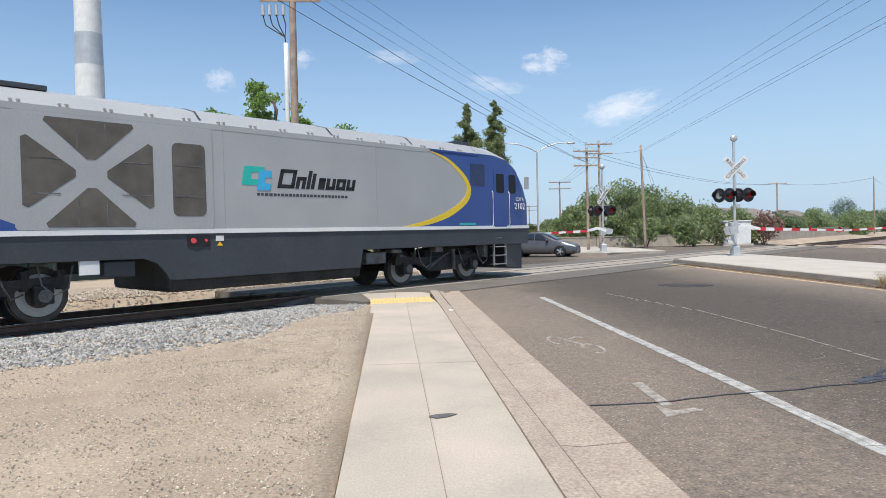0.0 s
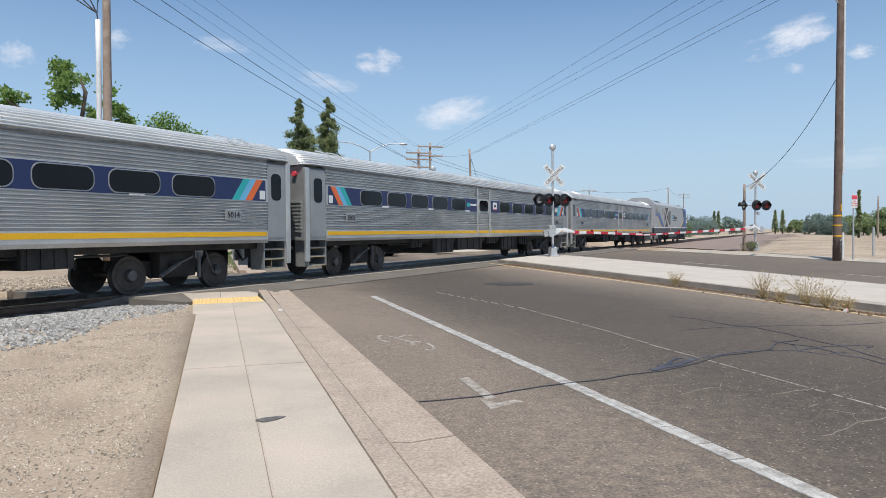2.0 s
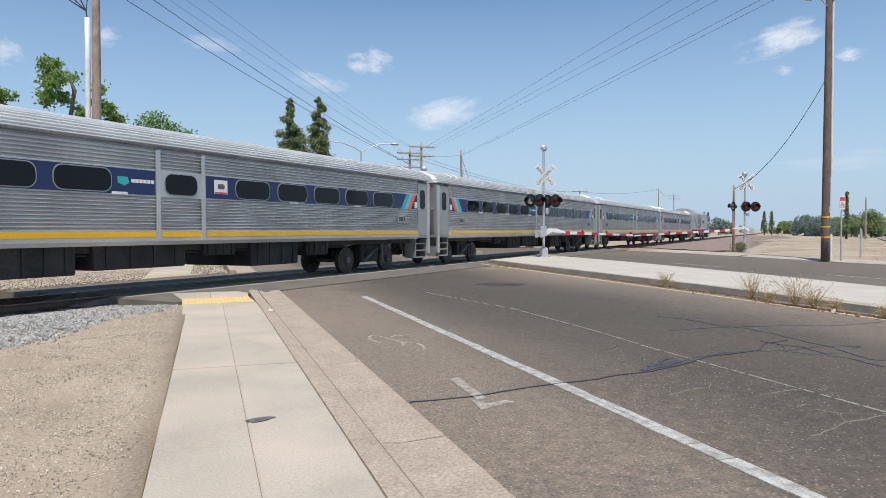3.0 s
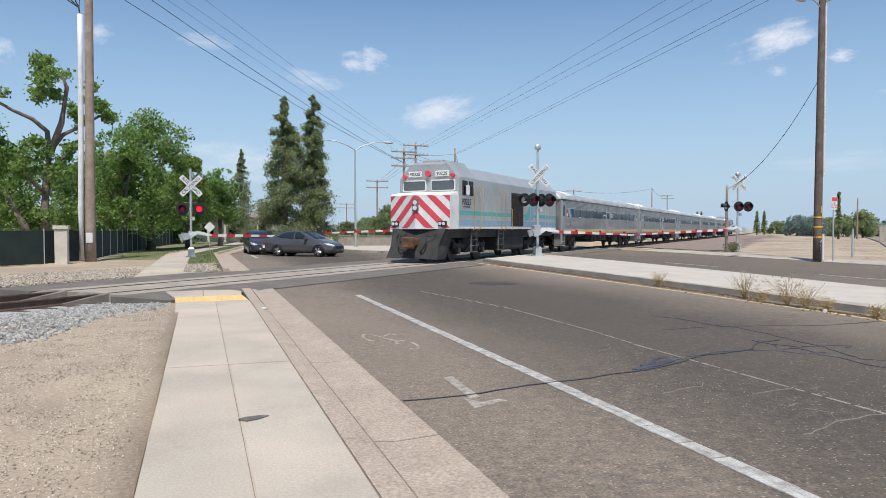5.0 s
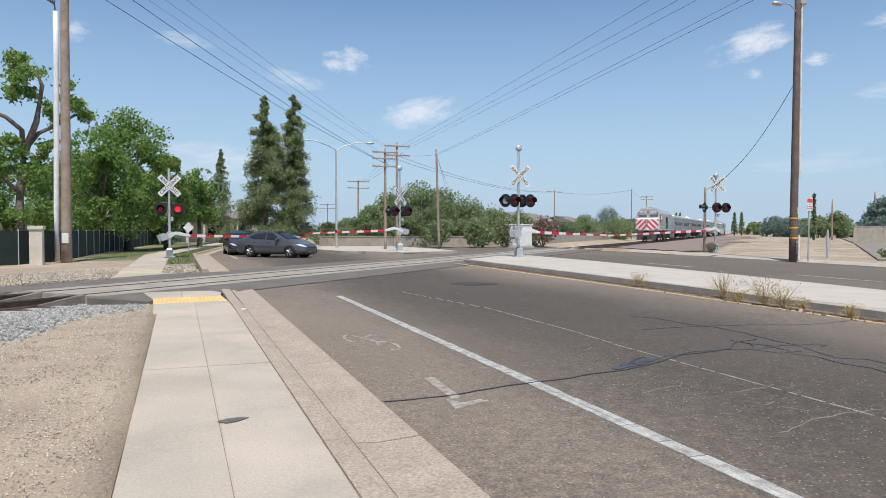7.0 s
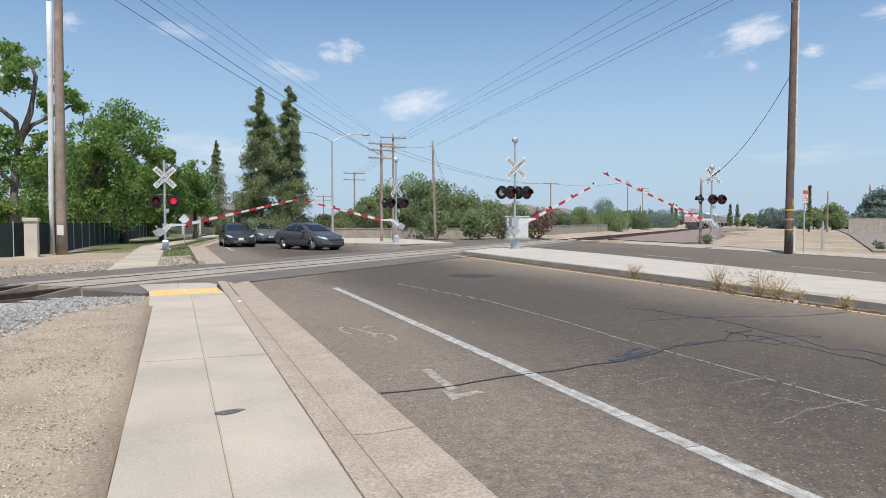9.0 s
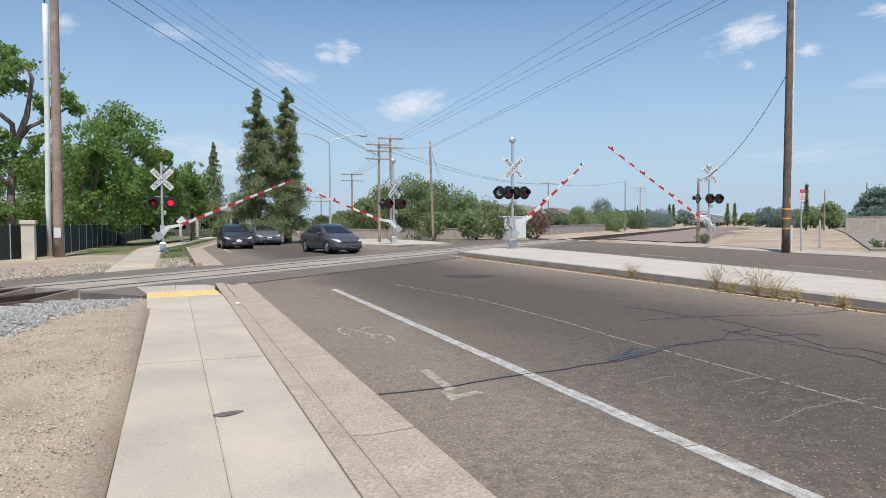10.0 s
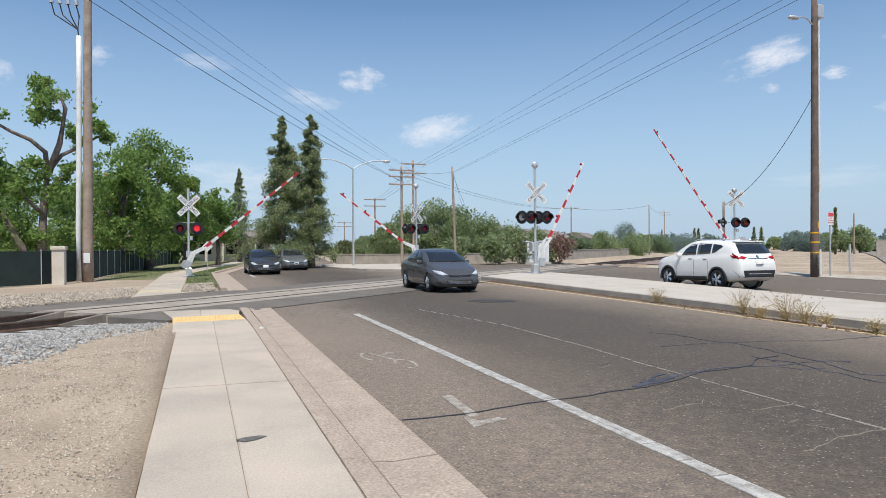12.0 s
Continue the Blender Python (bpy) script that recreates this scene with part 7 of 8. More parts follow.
    def decal(name_, pts, way, material, label_="", parent=e, off=0.006, cuts=3):
        """A thin panel laid on the skin: pts in y, z seen from the front or rear, in x, z from a side."""
        b2 = bmesh.new()
        b2.faces.new([b2.verts.new((p[0], 0, p[1])) for p in pts])
        bmesh.ops.triangulate(b2, faces=b2.faces)
        bmesh.ops.subdivide_edges(b2, edges=b2.edges, cuts=cuts, use_grid_fill=True)
        for v in b2.verts:
            a, z = v.co.x, v.co.z
            if abs(way.x) > 0.5:
                o = Vector((-way.x * 6, a, z))
            else:
                o = Vector((a, -way.y * 6, z))
            hit = skin.ray_cast(o, way)[0]
            if hit is None:
                near = skin.find_nearest(Vector((o.x if abs(way.y) > 0.5 else (xf if way.x < 0 else xr), o.y if abs(way.x) > 0.5 else hw * -way.y, z)))
                hit = near[0]
            v.co = hit - way * off
        bmesh.ops.recalc_face_normals(b2, faces=b2.faces)
        bmesh.ops.solidify(b2, geom=b2.faces[:], thickness=0.012)
        return part(name_, b2, material, parent, label_, smooth=True)

    FRONT, REAR = Vector((-1, 0, 0)), Vector((1, 0, 0))
    yz = lambda pts: [(y * ky, PZ(z)) for y, z in pts]
    xz = lambda pts: [(PX(d), PZ(z)) for d, z in pts]
    if suv:
        panes = ([(1.66, 1.15), (2.45, 1.18), (2.45, 1.57), (2.15, 1.55), (1.86, 1.38)], [(2.53, 1.19), (3.22, 1.22), (3.22, 1.56), (2.53, 1.58)], [(3.29, 1.24), (3.46, 1.26), (3.80, 1.46), (3.66, 1.52), (3.29, 1.555)])
        screen_, rear_ = [(-.74, 1.22), (.74, 1.22), (.62, 1.60), (-.62, 1.60)], [(-.70, 1.22), (.70, 1.22), (.62, 1.53), (-.62, 1.53)]
        lamp_, tail_ = [(.50, .80), (.84, .92), (.86, .84), (.60, .74)], [(.46, 1.10), (.84, 1.18), (.90, 1.08), (.62, 1.03)]
    else:
        panes = ([(1.58, .965), (2.35, .985), (2.35, 1.36), (2.10, 1.35), (1.78, 1.19)], [(2.43, .99), (3.22, 1.02), (3.50, 1.10), (3.20, 1.28), (2.90, 1.35), (2.43, 1.37)])
        screen_, rear_ = [(-.66, 1.0), (.66, 1.0), (.55, 1.365), (-.55, 1.365)], [(-.56, 1.10), (.56, 1.10), (.50, 1.35), (-.50, 1.35)]
        lamp_, tail_ = [(.42, .60), (.62, .71), (.80, .75), (.80, .66), (.58, .57)], [(.46, .80), (.74, .86), (.78, .74), (.50, .70)]
    decal("windscreen", yz(screen_), FRONT, car_glass, "dark tinted windscreen", cuts=5)
    decal("rear_window", yz(rear_), REAR, car_glass, "dark tinted rear window", cuts=5)
    for sy in (-1, 1):
        way = Vector((0, -sy, 0))
        for pane in panes:
            decal("side_window", xz(pane), way, car_glass, "dark tinted side window")
        mirrored = lambda pts: yz([(sy * y, z) for y, z in pts])
        decal("headlight", mirrored(lamp_), FRONT, lamp_clear, "clear swept headlight", off=0.008)
        decal("tail_light", mirrored(tail_), REAR, tail_red, "red tail light", off=0.010)
        zb = 0.24 if suv else 0.18
        if suv:
            decal("tail_light", xz([(4.20, 1.17), (4.52, 1.14), (4.50, 1.06), (4.36, 1.06)]), way, tail_red, "red tail light", off=0.008)
            decal("cladding", xz([(1.38, .27), (3.10, .27), (3.10, .42), (1.38, .39)]), way, trim_black, "black lower cladding", off=0.018, cuts=7)
        else:
            decal("sill", xz([(1.32, .19), (2.98, .19), (2.98, .24), (1.32, .24)]), way, trim_black, "black sill")
        for d in (1.42, 2.40, 3.15):
            decal("door_seam", xz([(d, zb + .18), (d + .012, zb + .18), (d + .012, .88 if not suv else 1.08), (d, .88 if not suv else 1.08)]), way, trim_black, off=0.002, cuts=4)
        for d in (2.18, 3.0):
            p = skin.ray_cast(Vector((PX(d), sy * 6, PZ(.82 if not suv else 1.02))), way)[0]
            b2 = bmesh.new()
            box(b2, p.x - 0.09, p.x + 0.09, p.y - 0.02, p.y + 0.02, p.z - 0.016, p.z + 0.016, 0.008)
            part("door_handle", b2, trim_black if suv else paint, e)
        p = skin.ray_cast(Vector((PX(1.62), sy * 6, PZ(.93 if not suv else 1.12))), way)[0]
        b2 = bmesh.new()
        box(b2, p.x - 0.07, p.x + 0.07, min(p.y, p.y + sy * 0.20), max(p.y, p.y + sy * 0.20), p.z - 0.02, p.z + 0.12, 0.035)
        part("mirror", b2, paint, e, smooth=True)
        b2 = bmesh.new()
        for a in (wb / 2, -wb / 2):
            rod(b2, (a, sy * (hw - 0.36), r), (a, sy * (hw - 0.22), r), arch * 0.995, seg=30)
        parts("wheel_well", b2, trim_black, e, "dark wheel well")
        if suv:
            for a in (wb / 2, -wb / 2):
                b2 = bmesh.new()
                k = 18
                rim_ = [[(a + q_ * math.cos(t), sy * (hw + o), r + q_ * math.sin(t)) for q_, o in ((arch - 0.01, 0.012), (arch + 0.055, 0.010), (arch + 0.055, -0.05), (arch - 0.01, -0.06))] for t in [radians(-12 + 204 * i / k) for i in range(k + 1)]]
                loft(b2, rim_)
                part("arch_trim", b2, trim_black, e, "black wheel arch trim", smooth=True)
            b2 = bmesh.new()
            tube(b2, [(PX(2.1), sy * 0.62 * ky, PZ(1.67)), (PX(2.3), sy * 0.62 * ky, PZ(1.72)), (PX(3.5), sy * 0.61 * ky, PZ(1.71)), (PX(3.7), sy * 0.60 * ky, PZ(1.65))], 0.016, 6)
            part("roof_rail", b2, alloy, e, "bright roof rail")
    # front
    up = 0.26 if suv else 0.0
    gr = decal("grille", yz([(-.50, .245 + up), (.50, .245 + up), (.44, .42 + up), (-.44, .42 + up)]), FRONT, trim_black, "dark lower grille", off=0.004, cuts=4)
    for z in (.29, .325, .36):
        decal("grille_bar", yz([(-.42, z + up), (.42, z + up), (.42, z + .012 + up), (-.42, z + .012 + up)]), FRONT, chrome, "", gr, off=0.014)
    decal("bonnet_grille", yz([(-.36, .535 + up), (.36, .535 + up), (.40, .575 + up), (-.40, .575 + up)]), FRONT, trim_black, "dark slot grille", off=0.004)
    decal("badge", yz([(.07 * math.cos(i * math.tau / 12), .555 + up + .04 * math.sin(i * math.tau / 12)) for i in range(12)]), FRONT, chrome, "oval chrome badge", off=0.014, cuts=1)
    for sy in (-1, 1):
        decal("fog_recess", yz([(sy * .56, .26 + up), (sy * .74, .30 + up), (sy * .76, .40 + up), (sy * .60, .36 + up)]), FRONT, trim_black, "dark fog lamp recess", off=0.004)
    # rear
    if suv:
        decal("rear_bumper", yz([(-.80, .43), (.80, .43), (.88, .66), (-.88, .66)]), REAR, trim_black, "black rear bumper", off=0.024, cuts=8)
        decal("bumper_trim", yz([(-.50, .53), (.50, .53), (.50, .56), (-.50, .56)]), REAR, chrome, "bright bumper strip", off=0.03)
        decal("tailgate_trim", yz([(-.42, 1.04), (.42, 1.04), (.42, 1.07), (-.42, 1.07)]), REAR, chrome, "bright tailgate strip", off=0.012)
        decal("badge", yz([(.06 * math.cos(i * math.tau / 12), 1.10 + .06 * math.sin(i * math.tau / 12)) for i in range(12)]), REAR, chrome, "round chrome badge", off=0.014, cuts=1)
        b2 = bmesh.new()
        box(b2, PX(4.28), PX(4.02), -0.60 * ky, 0.60 * ky, PZ(1.60), PZ(1.645), 0.016)
        part("spoiler", b2, paint, e)
        b2 = bmesh.new()
        loft(b2, [[(PX(3.55), 0.03, PZ(1.67)), (PX(3.55), -0.03, PZ(1.67)), (PX(3.70), 0, PZ(1.75))], [(PX(3.8), 0.02, PZ(1.64)), (PX(3.8), -0.02, PZ(1.64)), (PX(3.76), 0, PZ(1.75))]])
        part("antenna_fin", b2, paint, e)
    else:
        decal("rear_bumper", yz([(-.62, .34), (.62, .34), (.62, .42), (-.62, .42)]), REAR, trim_black, "black lower rear bumper", off=0.006)
    for way, z in ((FRONT, .47), (REAR, .92 if suv else .66)):
        if way is FRONT and kind_ != "sedan_plate":
            continue
        pb = decal("number_plate", [(-.155, PZ(z) - .075), (.155, PZ(z) - .075), (.155, PZ(z) + .075), (-.155, PZ(z) + .075)], way, white_paint, "white plate with plain bar", off=0.02)
        decal("plate_bar", [(-.11, PZ(z) - .025), (.11, PZ(z) - .025), (.11, PZ(z) + .025), (-.11, PZ(z) + .025)], way, band_blue, "", pb, off=0.026)
    wheels = [wheel(e, sx * wb / 2, sy * (hw - 0.10), r, sy) for sx in (1, -1) for sy in (1, -1)]
    return e, wheels


grey_paint = mat("grey_car_paint", (0.125, 0.122, 0.128), 0.18, 0.45, 0.06, 1, 200, 0.0)
dark_paint = mat("black_car_paint", (0.05, 0.052, 0.058), 0.2, 0.2, 0.06, 1, 200, 0.0)
silver_paint = mat("silver_car_paint", (0.20, 0.21, 0.22), 0.25, 0.5, 0.06, 1, 200, 0.0)
white_car = mat("white_car_paint", (0.79, 0.775, 0.735), 0.2, 0, 0.03, 1, 200, 0.0)
blue_car = mat("blue_car_paint", (0.03, 0.05, 0.11), 0.3, 0.2, 0.06, 1, 200, 0.0)
sedan, sedan_wheels = car("sedan_car", "dark grey compact sedan with bright alloy wheels", grey_paint, 4.37, 1.70, 1.455, 2.57, 0.31)
suv_car, suv_wheels = car("suv_car", "white mid-size sport utility car", white_car, 4.72, 1.86, 1.80, 2.72, 0.36, "suv")
black_car, _w1 = car("sedan_car", "black sedan waiting in the lane", dark_paint, 4.6, 1.78, 1.46, 2.7, 0.32, "sedan_plate")
silver_car, _w2 = car("sedan_car", "grey sedan waiting behind other cars", silver_paint, 4.6, 1.80, 1.48, 2.7, 0.32, "sedan_plate")
parked, _w3 = car("sedan_car", "dark blue car parked at the side street", blue_car, 4.6, 1.80, 1.6, 2.7, 0.33, "plain")
parked.matrix_basis = pose(140.0, 107.4, 0.0, 0, 0, 42)


def heading(dx, dy):
    return math.degrees(math.atan2(dy, dx))


SEDAN = [(0, 8.9, 39.6, -30), (2.5, 8.05, 39.55, -32), (3.2, 7.5, 39.4, -33), (4.8, 5.75, 38.7, -38), (5.5, 5.25, 38.45, -41), (6.5, 5.05, 38.35, -42), (7.2, 5.2, 38.2, -43), (8.0, 5.9, 37.9, -50), (8.8, 6.6, 37.35, -60), (9.0, 6.85, 37.0, -63), (9.5, 7.2, 35.7, -71), (10.0, 7.5, 34.2, -77), (10.5, 7.65, 32.4, -82), (11.0, 7.95, 30.0, -86), (11.5, 8.08, 26.9, -88), (12.0, 8.12, 23.0, -90)]
SUV = [(0, -96.0), (6, -34.0), (9, -4.2), (10, 4.3), (10.5, 8.6), (11.0, 12.95), (11.3, 15.65), (11.6, 18.1), (11.8, 19.7), (12.0, 21.2)]


def smooth_at(rows, t):
    """Monotone easing between rows, column by column."""
    for a, b in zip(rows, rows[1:]):
        if a[0] <= t <= b[0]:
            f = (t - a[0]) / (b[0] - a[0])
            return [p + (q - p) * f for p, q in zip(a[1:], b[1:])]
    return list(rows[-1][1:])


def roll_wheels(wheels, travel, r):
    """Wheels turn with the way gone; a row at every frame."""
    rest = [w.matrix_basis.copy() for w in wheels]
    rows = [[] for w in wheels]
    for f in range(0, 361):
        t = f / 30
        a = math.degrees(travel(t) / r)
        for k in range(4):
            rows[k].append((t, rest[k] @ pose(0, 0, 0, 0, a, 0)))
    for w, rr in zip(wheels, rows):
        walk(w, rr)


def car_motion():
    walk(sedan, [(t, pose(x, y, gz(x, y), 0, 0, h)) for t, x, y, h in SEDAN])
    walk(suv_car, [(t, pose(18.68, y, gz(18.68, y), 0, 0, 90)) for t, y in SUV])
    way = [0.0]
    for (t0, x0, y0, _), (t1, x1, y1, _) in zip(SEDAN, SEDAN[1:]):
        d = math.hypot(x1 - x0, y1 - y0)
        way.append(way[-1] + (d if t1 > 6.6 else -d))
    table = [(s[0], w) for s, w in zip(SEDAN, way)]
    roll_wheels(sedan_wheels, lambda t: smooth_at(table, t)[0], 0.31)
    roll_wheels(suv_wheels, lambda t: smooth_at(SUV, t)[0] + 96, 0.37)
    walk(black_car, [(0, pose(3.55, 43.6, 0, 0, 0, -88)), (9.0, pose(3.55, 43.6, 0, 0, 0, -88)), (12.0, pose(3.6, 42.0, 0, 0, 0, -89))])
    walk(silver_car, [(0, pose(6.1, 50.5, 0, 0, 0, -86)), (8.8, pose(6.0, 49.9, 0, 0, 0, -86)), (12.0, pose(6.2, 49.0, 0, 0, 0, -87))])

# ---- trees, weeds, clouds ----


def leaf_mat(name, c, c2, trans=0.35):
    m = bpy.data.materials.new(name)
    m.use_nodes = True
    n, l = m.node_tree.nodes, m.node_tree.links
    b = n["Principled BSDF"]
    b.inputs["Roughness"].default_value = 0.55
    b.inputs["Specular IOR Level"].default_value = 0.3
    geo = n.new("ShaderNodeNewGeometry")
    mx = n.new("ShaderNodeMix")
    mx.data_type = "RGBA"
    mx.inputs["A"].default_value, mx.inputs["B"].default_value = (*c, 1), (*c2, 1)
    l.new(geo.outputs["Random Per Island"], mx.inputs["Factor"])
    l.new(mx.outputs["Result"], b.inputs["Base Color"])
    tr = n.new("ShaderNodeBsdfTranslucent")
    hs = n.new("ShaderNodeHueSaturation")
    hs.inputs["Value"].default_value = 1.6
    l.new(mx.outputs["Result"], hs.inputs["Color"])
    l.new(hs.outputs["Color"], tr.inputs["Color"])
    ms = n.new("ShaderNodeMixShader")
    ms.inputs["Fac"].default_value = trans
    l.new(b.outputs[0], ms.inputs[1])
    l.new(tr.outputs[0], ms.inputs[2])
    l.new(ms.outputs[0], n["Material Output"].inputs["Surface"])
    return m


leaf_green = leaf_mat("leaf_green", (0.075, 0.14, 0.032), (0.265, 0.365, 0.11), 0.5)
# paler leaf tone: distance haze put into the colour
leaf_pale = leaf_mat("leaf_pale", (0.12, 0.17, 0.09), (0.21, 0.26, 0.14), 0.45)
leaf_olive = leaf_mat("leaf_olive", (0.10, 0.125, 0.05), (0.20, 0.21, 0.10), 0.4)
leaf_conifer = leaf_mat("leaf_conifer", (0.125, 0.17, 0.085), (0.32, 0.345, 0.17), 0.5)
# belt and blue leaves lightened, haze of the distance painted in
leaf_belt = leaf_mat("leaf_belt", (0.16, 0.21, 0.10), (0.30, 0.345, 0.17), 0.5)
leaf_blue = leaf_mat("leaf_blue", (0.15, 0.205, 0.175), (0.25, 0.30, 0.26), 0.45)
leaf_pink = leaf_mat("leaf_pink", (0.16, 0.12, 0.08), (0.30, 0.17, 0.15))
leaf_yellow = leaf_mat("leaf_yellow", (0.30, 0.22, 0.02), (0.38, 0.33, 0.05))
dry = leaf_mat("dry_grass", (0.26, 0.20, 0.10), (0.36, 0.29, 0.16), 0.2)
weed_mat = leaf_mat("dry_weed", (0.36, 0.28, 0.12), (0.55, 0.43, 0.24), 0.35)
grass_mat = leaf_mat("lawn", (0.06, 0.11, 0.03), (0.14, 0.19, 0.06))
bark = mat("bark_grey", (0.20, 0.16, 0.13), 0.9, 0, 0.25, 4, 30, 0.4, (0.11, 0.085, 0.07))


def leaves(points, size, r, flat=0.0):
    """Many small leaf cards as one mesh's data."""
    verts, polys = [], []
    for p, sc in points:
        a = Vector((r.gauss(0, 1), r.gauss(0, 1), r.gauss(0, 1 - flat)))
        a.normalize()
        b = a.orthogonal().normalized()
        b = (Matrix.Rotation(r.uniform(0, 6.28), 3, a) @ b)
        c = a.cross(b)
        s = size * sc * r.uniform(0.6, 1.3)
        k = len(verts)
        verts += [tuple(p + b * s), tuple(p + c * s * 0.55), tuple(p - b * s), tuple(p - c * s * 0.55)]
        polys.append((k, k + 1, k + 2, k + 3))
    return verts, polys


def card_mesh(name, data, material, parent, label=""):
    me = bpy.data.meshes.new(name)
    me.from_pydata(data[0], [], data[1])
    me.materials.append(material)
    ob = new(name, me)
    ob.parent = parent
    if label:
        ob["label"] = label
    return ob


def tree(x, y, h, cr, seed, leaf, label, trunk_h=0.3, n=2600, size=0.22, z=0.0, lean=(0, 0), blobs=9, low=0.35, gap=0.0, flower=None, thick=0.028, squash=0.85, blob=1.0):
    r = random.Random(seed)
    n, size = int(n * 1.5), size * 0.8
    e = thing("tree", pose(x, y, z), label, "tree", "trees")
    bm = bmesh.new()
    fork = Vector((lean[0] * 0.4, lean[1] * 0.4, h * trunk_h))
    tube(bm, [(0, 0, -0.3), (0.03, 0.02, h * 0.08), fork * 0.5 + Vector((0.05, 0, 0)), fork], [h * thick * 1.4, h * thick, h * thick * 0.9, h * thick * 0.75], 9)
    centres = []
    for k in range(blobs):
        a = k * 2.4 + r.uniform(-0.4, 0.4)
        f = (k + 0.5) / blobs
        zz = h * (low + (0.88 - low) * f)
        rad = cr * math.sqrt(max(0.05, 1 - (2 * f - 0.85) ** 2)) * r.uniform(0.35, 0.8)
        c = Vector((lean[0] * zz / h + rad * math.cos(a), lean[1] * zz / h + rad * math.sin(a), zz))
        centres.append((c, cr * blob * r.uniform(0.36, 0.58)))
        mid = fork.lerp(c, 0.5) + Vector((r.uniform(-0.3, 0.3), r.uniform(-0.3, 0.3), 0.2))
        tube(bm, [fork, mid, c], [h * thick * 0.55, h * thick * 0.3, h * thick * 0.1], 6)
    part("trunk", bm, bark, e, "grey brown trunk with limbs", smooth=True)
    pts = []
    while len(pts) < n:
        c, rr = centres[r.randrange(len(centres))]
        d = Vector((r.gauss(0, 1), r.gauss(0, 1), r.gauss(0, 1)))
        d.normalize()
        p = c + Vector((d.x, d.y, d.z * squash)) * rr * (r.random() ** 0.35) * r.uniform(0.8, 1.15)
        if noise.noise(p * 0.9 + Vector((seed, 0, 0))) < gap - 0.25:
            continue
        pts.append((p, 1.0))
    card_mesh("crown", leaves(pts, size, r), leaf, e, "leafy crown with gaps")
    if flower:
        pts = []
        for k in range(5):
            c, rr = centres[r.randrange(len(centres))]
            c = c + Vector((r.uniform(-1, 1), -rr * 0.9, r.uniform(-1, 0.5)))
            pts += [(c + Vector((r.gauss(0, 0.15), r.gauss(0, 0.15), r.gauss(0, 0.3))), 0.8) for i in range(30)]
        card_mesh("blossom", leaves(pts, size, r), flower, e, "yellow blossom")
    return e


def conifer(x, y, h, cr, seed, leaf, label, n=3800, size=0.2, z=0.0, low=0.06, ragged=0.35, point=0.7):
    r = random.Random(seed)
    e = thing("tree", pose(x, y, z), label, "tree", "trees")
    bm = bmesh.new()
    tube(bm, [(0, 0, -0.3), (0, 0, h * 0.5), (0, 0, h)], [h * 0.026, h * 0.016, 0.02], 8)
    tiers = []
    for k in range(110):
        f = low + (1 - low) * (k + r.random()) / 110
        a = r.uniform(0, math.tau)
        rad = cr * (1 - f) ** point * r.uniform(1 - ragged, 1 + ragged * 0.4) * (min(1, f / 0.15 + 0.5))
        tip = Vector((rad * math.cos(a), rad * math.sin(a), h * f - rad * 0.1))
        tiers.append((Vector((0, 0, h * f + rad * 0.1)), tip))
        if k % 3 == 0:
            tube(bm, [(0, 0, h * f), tip * 0.9 + Vector((0, 0, h * f * 0.1))], [0.04, 0.015], 4)
    part("trunk", bm, bark, e, "straight trunk", smooth=True)
    pts = []
    while len(pts) < n:
        a, b = tiers[r.randrange(len(tiers))]
        f = r.random() ** 0.6
        s = 0.03 + 0.12 * (b - a).length
        p = a.lerp(b, f) + Vector((r.gauss(0, s), r.gauss(0, s), r.gauss(0, s * 0.9)))
        pts.append((p, 1.0))
    card_mesh("crown", leaves(pts, size, r), leaf, e, "ragged evergreen crown")
    return e


def bush(x, y, h, w, seed, leaf, label, n=700, size=0.18, z=0.0, name="bush"):
    r = random.Random(seed)
    e = thing(name, pose(x, y, z), label, name, "bushes")
    bm = bmesh.new()
    for k in range(6):
        a = k * 1.05
        tube(bm, [(0, 0, -0.1), (w * 0.25 * math.cos(a), w * 0.25 * math.sin(a), h * 0.4), (w * 0.4 * math.cos(a), w * 0.4 * math.sin(a), h * 0.75)], [0.05, 0.03, 0.01], 5)
    part("stem", bm, bark, e)
    cs = [(Vector((r.uniform(-w, w) * 0.6, r.uniform(-w, w) * 0.4, r.uniform(0.25, 0.8) * h)), r.uniform(0.3, 0.5) * min(h, w)) for k in range(8)]
    pts = []
    for i in range(n):
        c, rr = cs[r.randrange(8)]
        d = Vector((r.gauss(0, 1), r.gauss(0, 1), r.gauss(0, 1))).normalized() * rr * r.random() ** 0.3
        p = c + d
        p.z = max(p.z, 0.05)
        pts.append((p, 1))
    card_mesh("foliage", leaves(pts, size, r), leaf, e, "dense small leaves")
    return e


def at_az(az, dist):
    a = radians(az)
    return dist * math.sin(a), dist * math.cos(a)


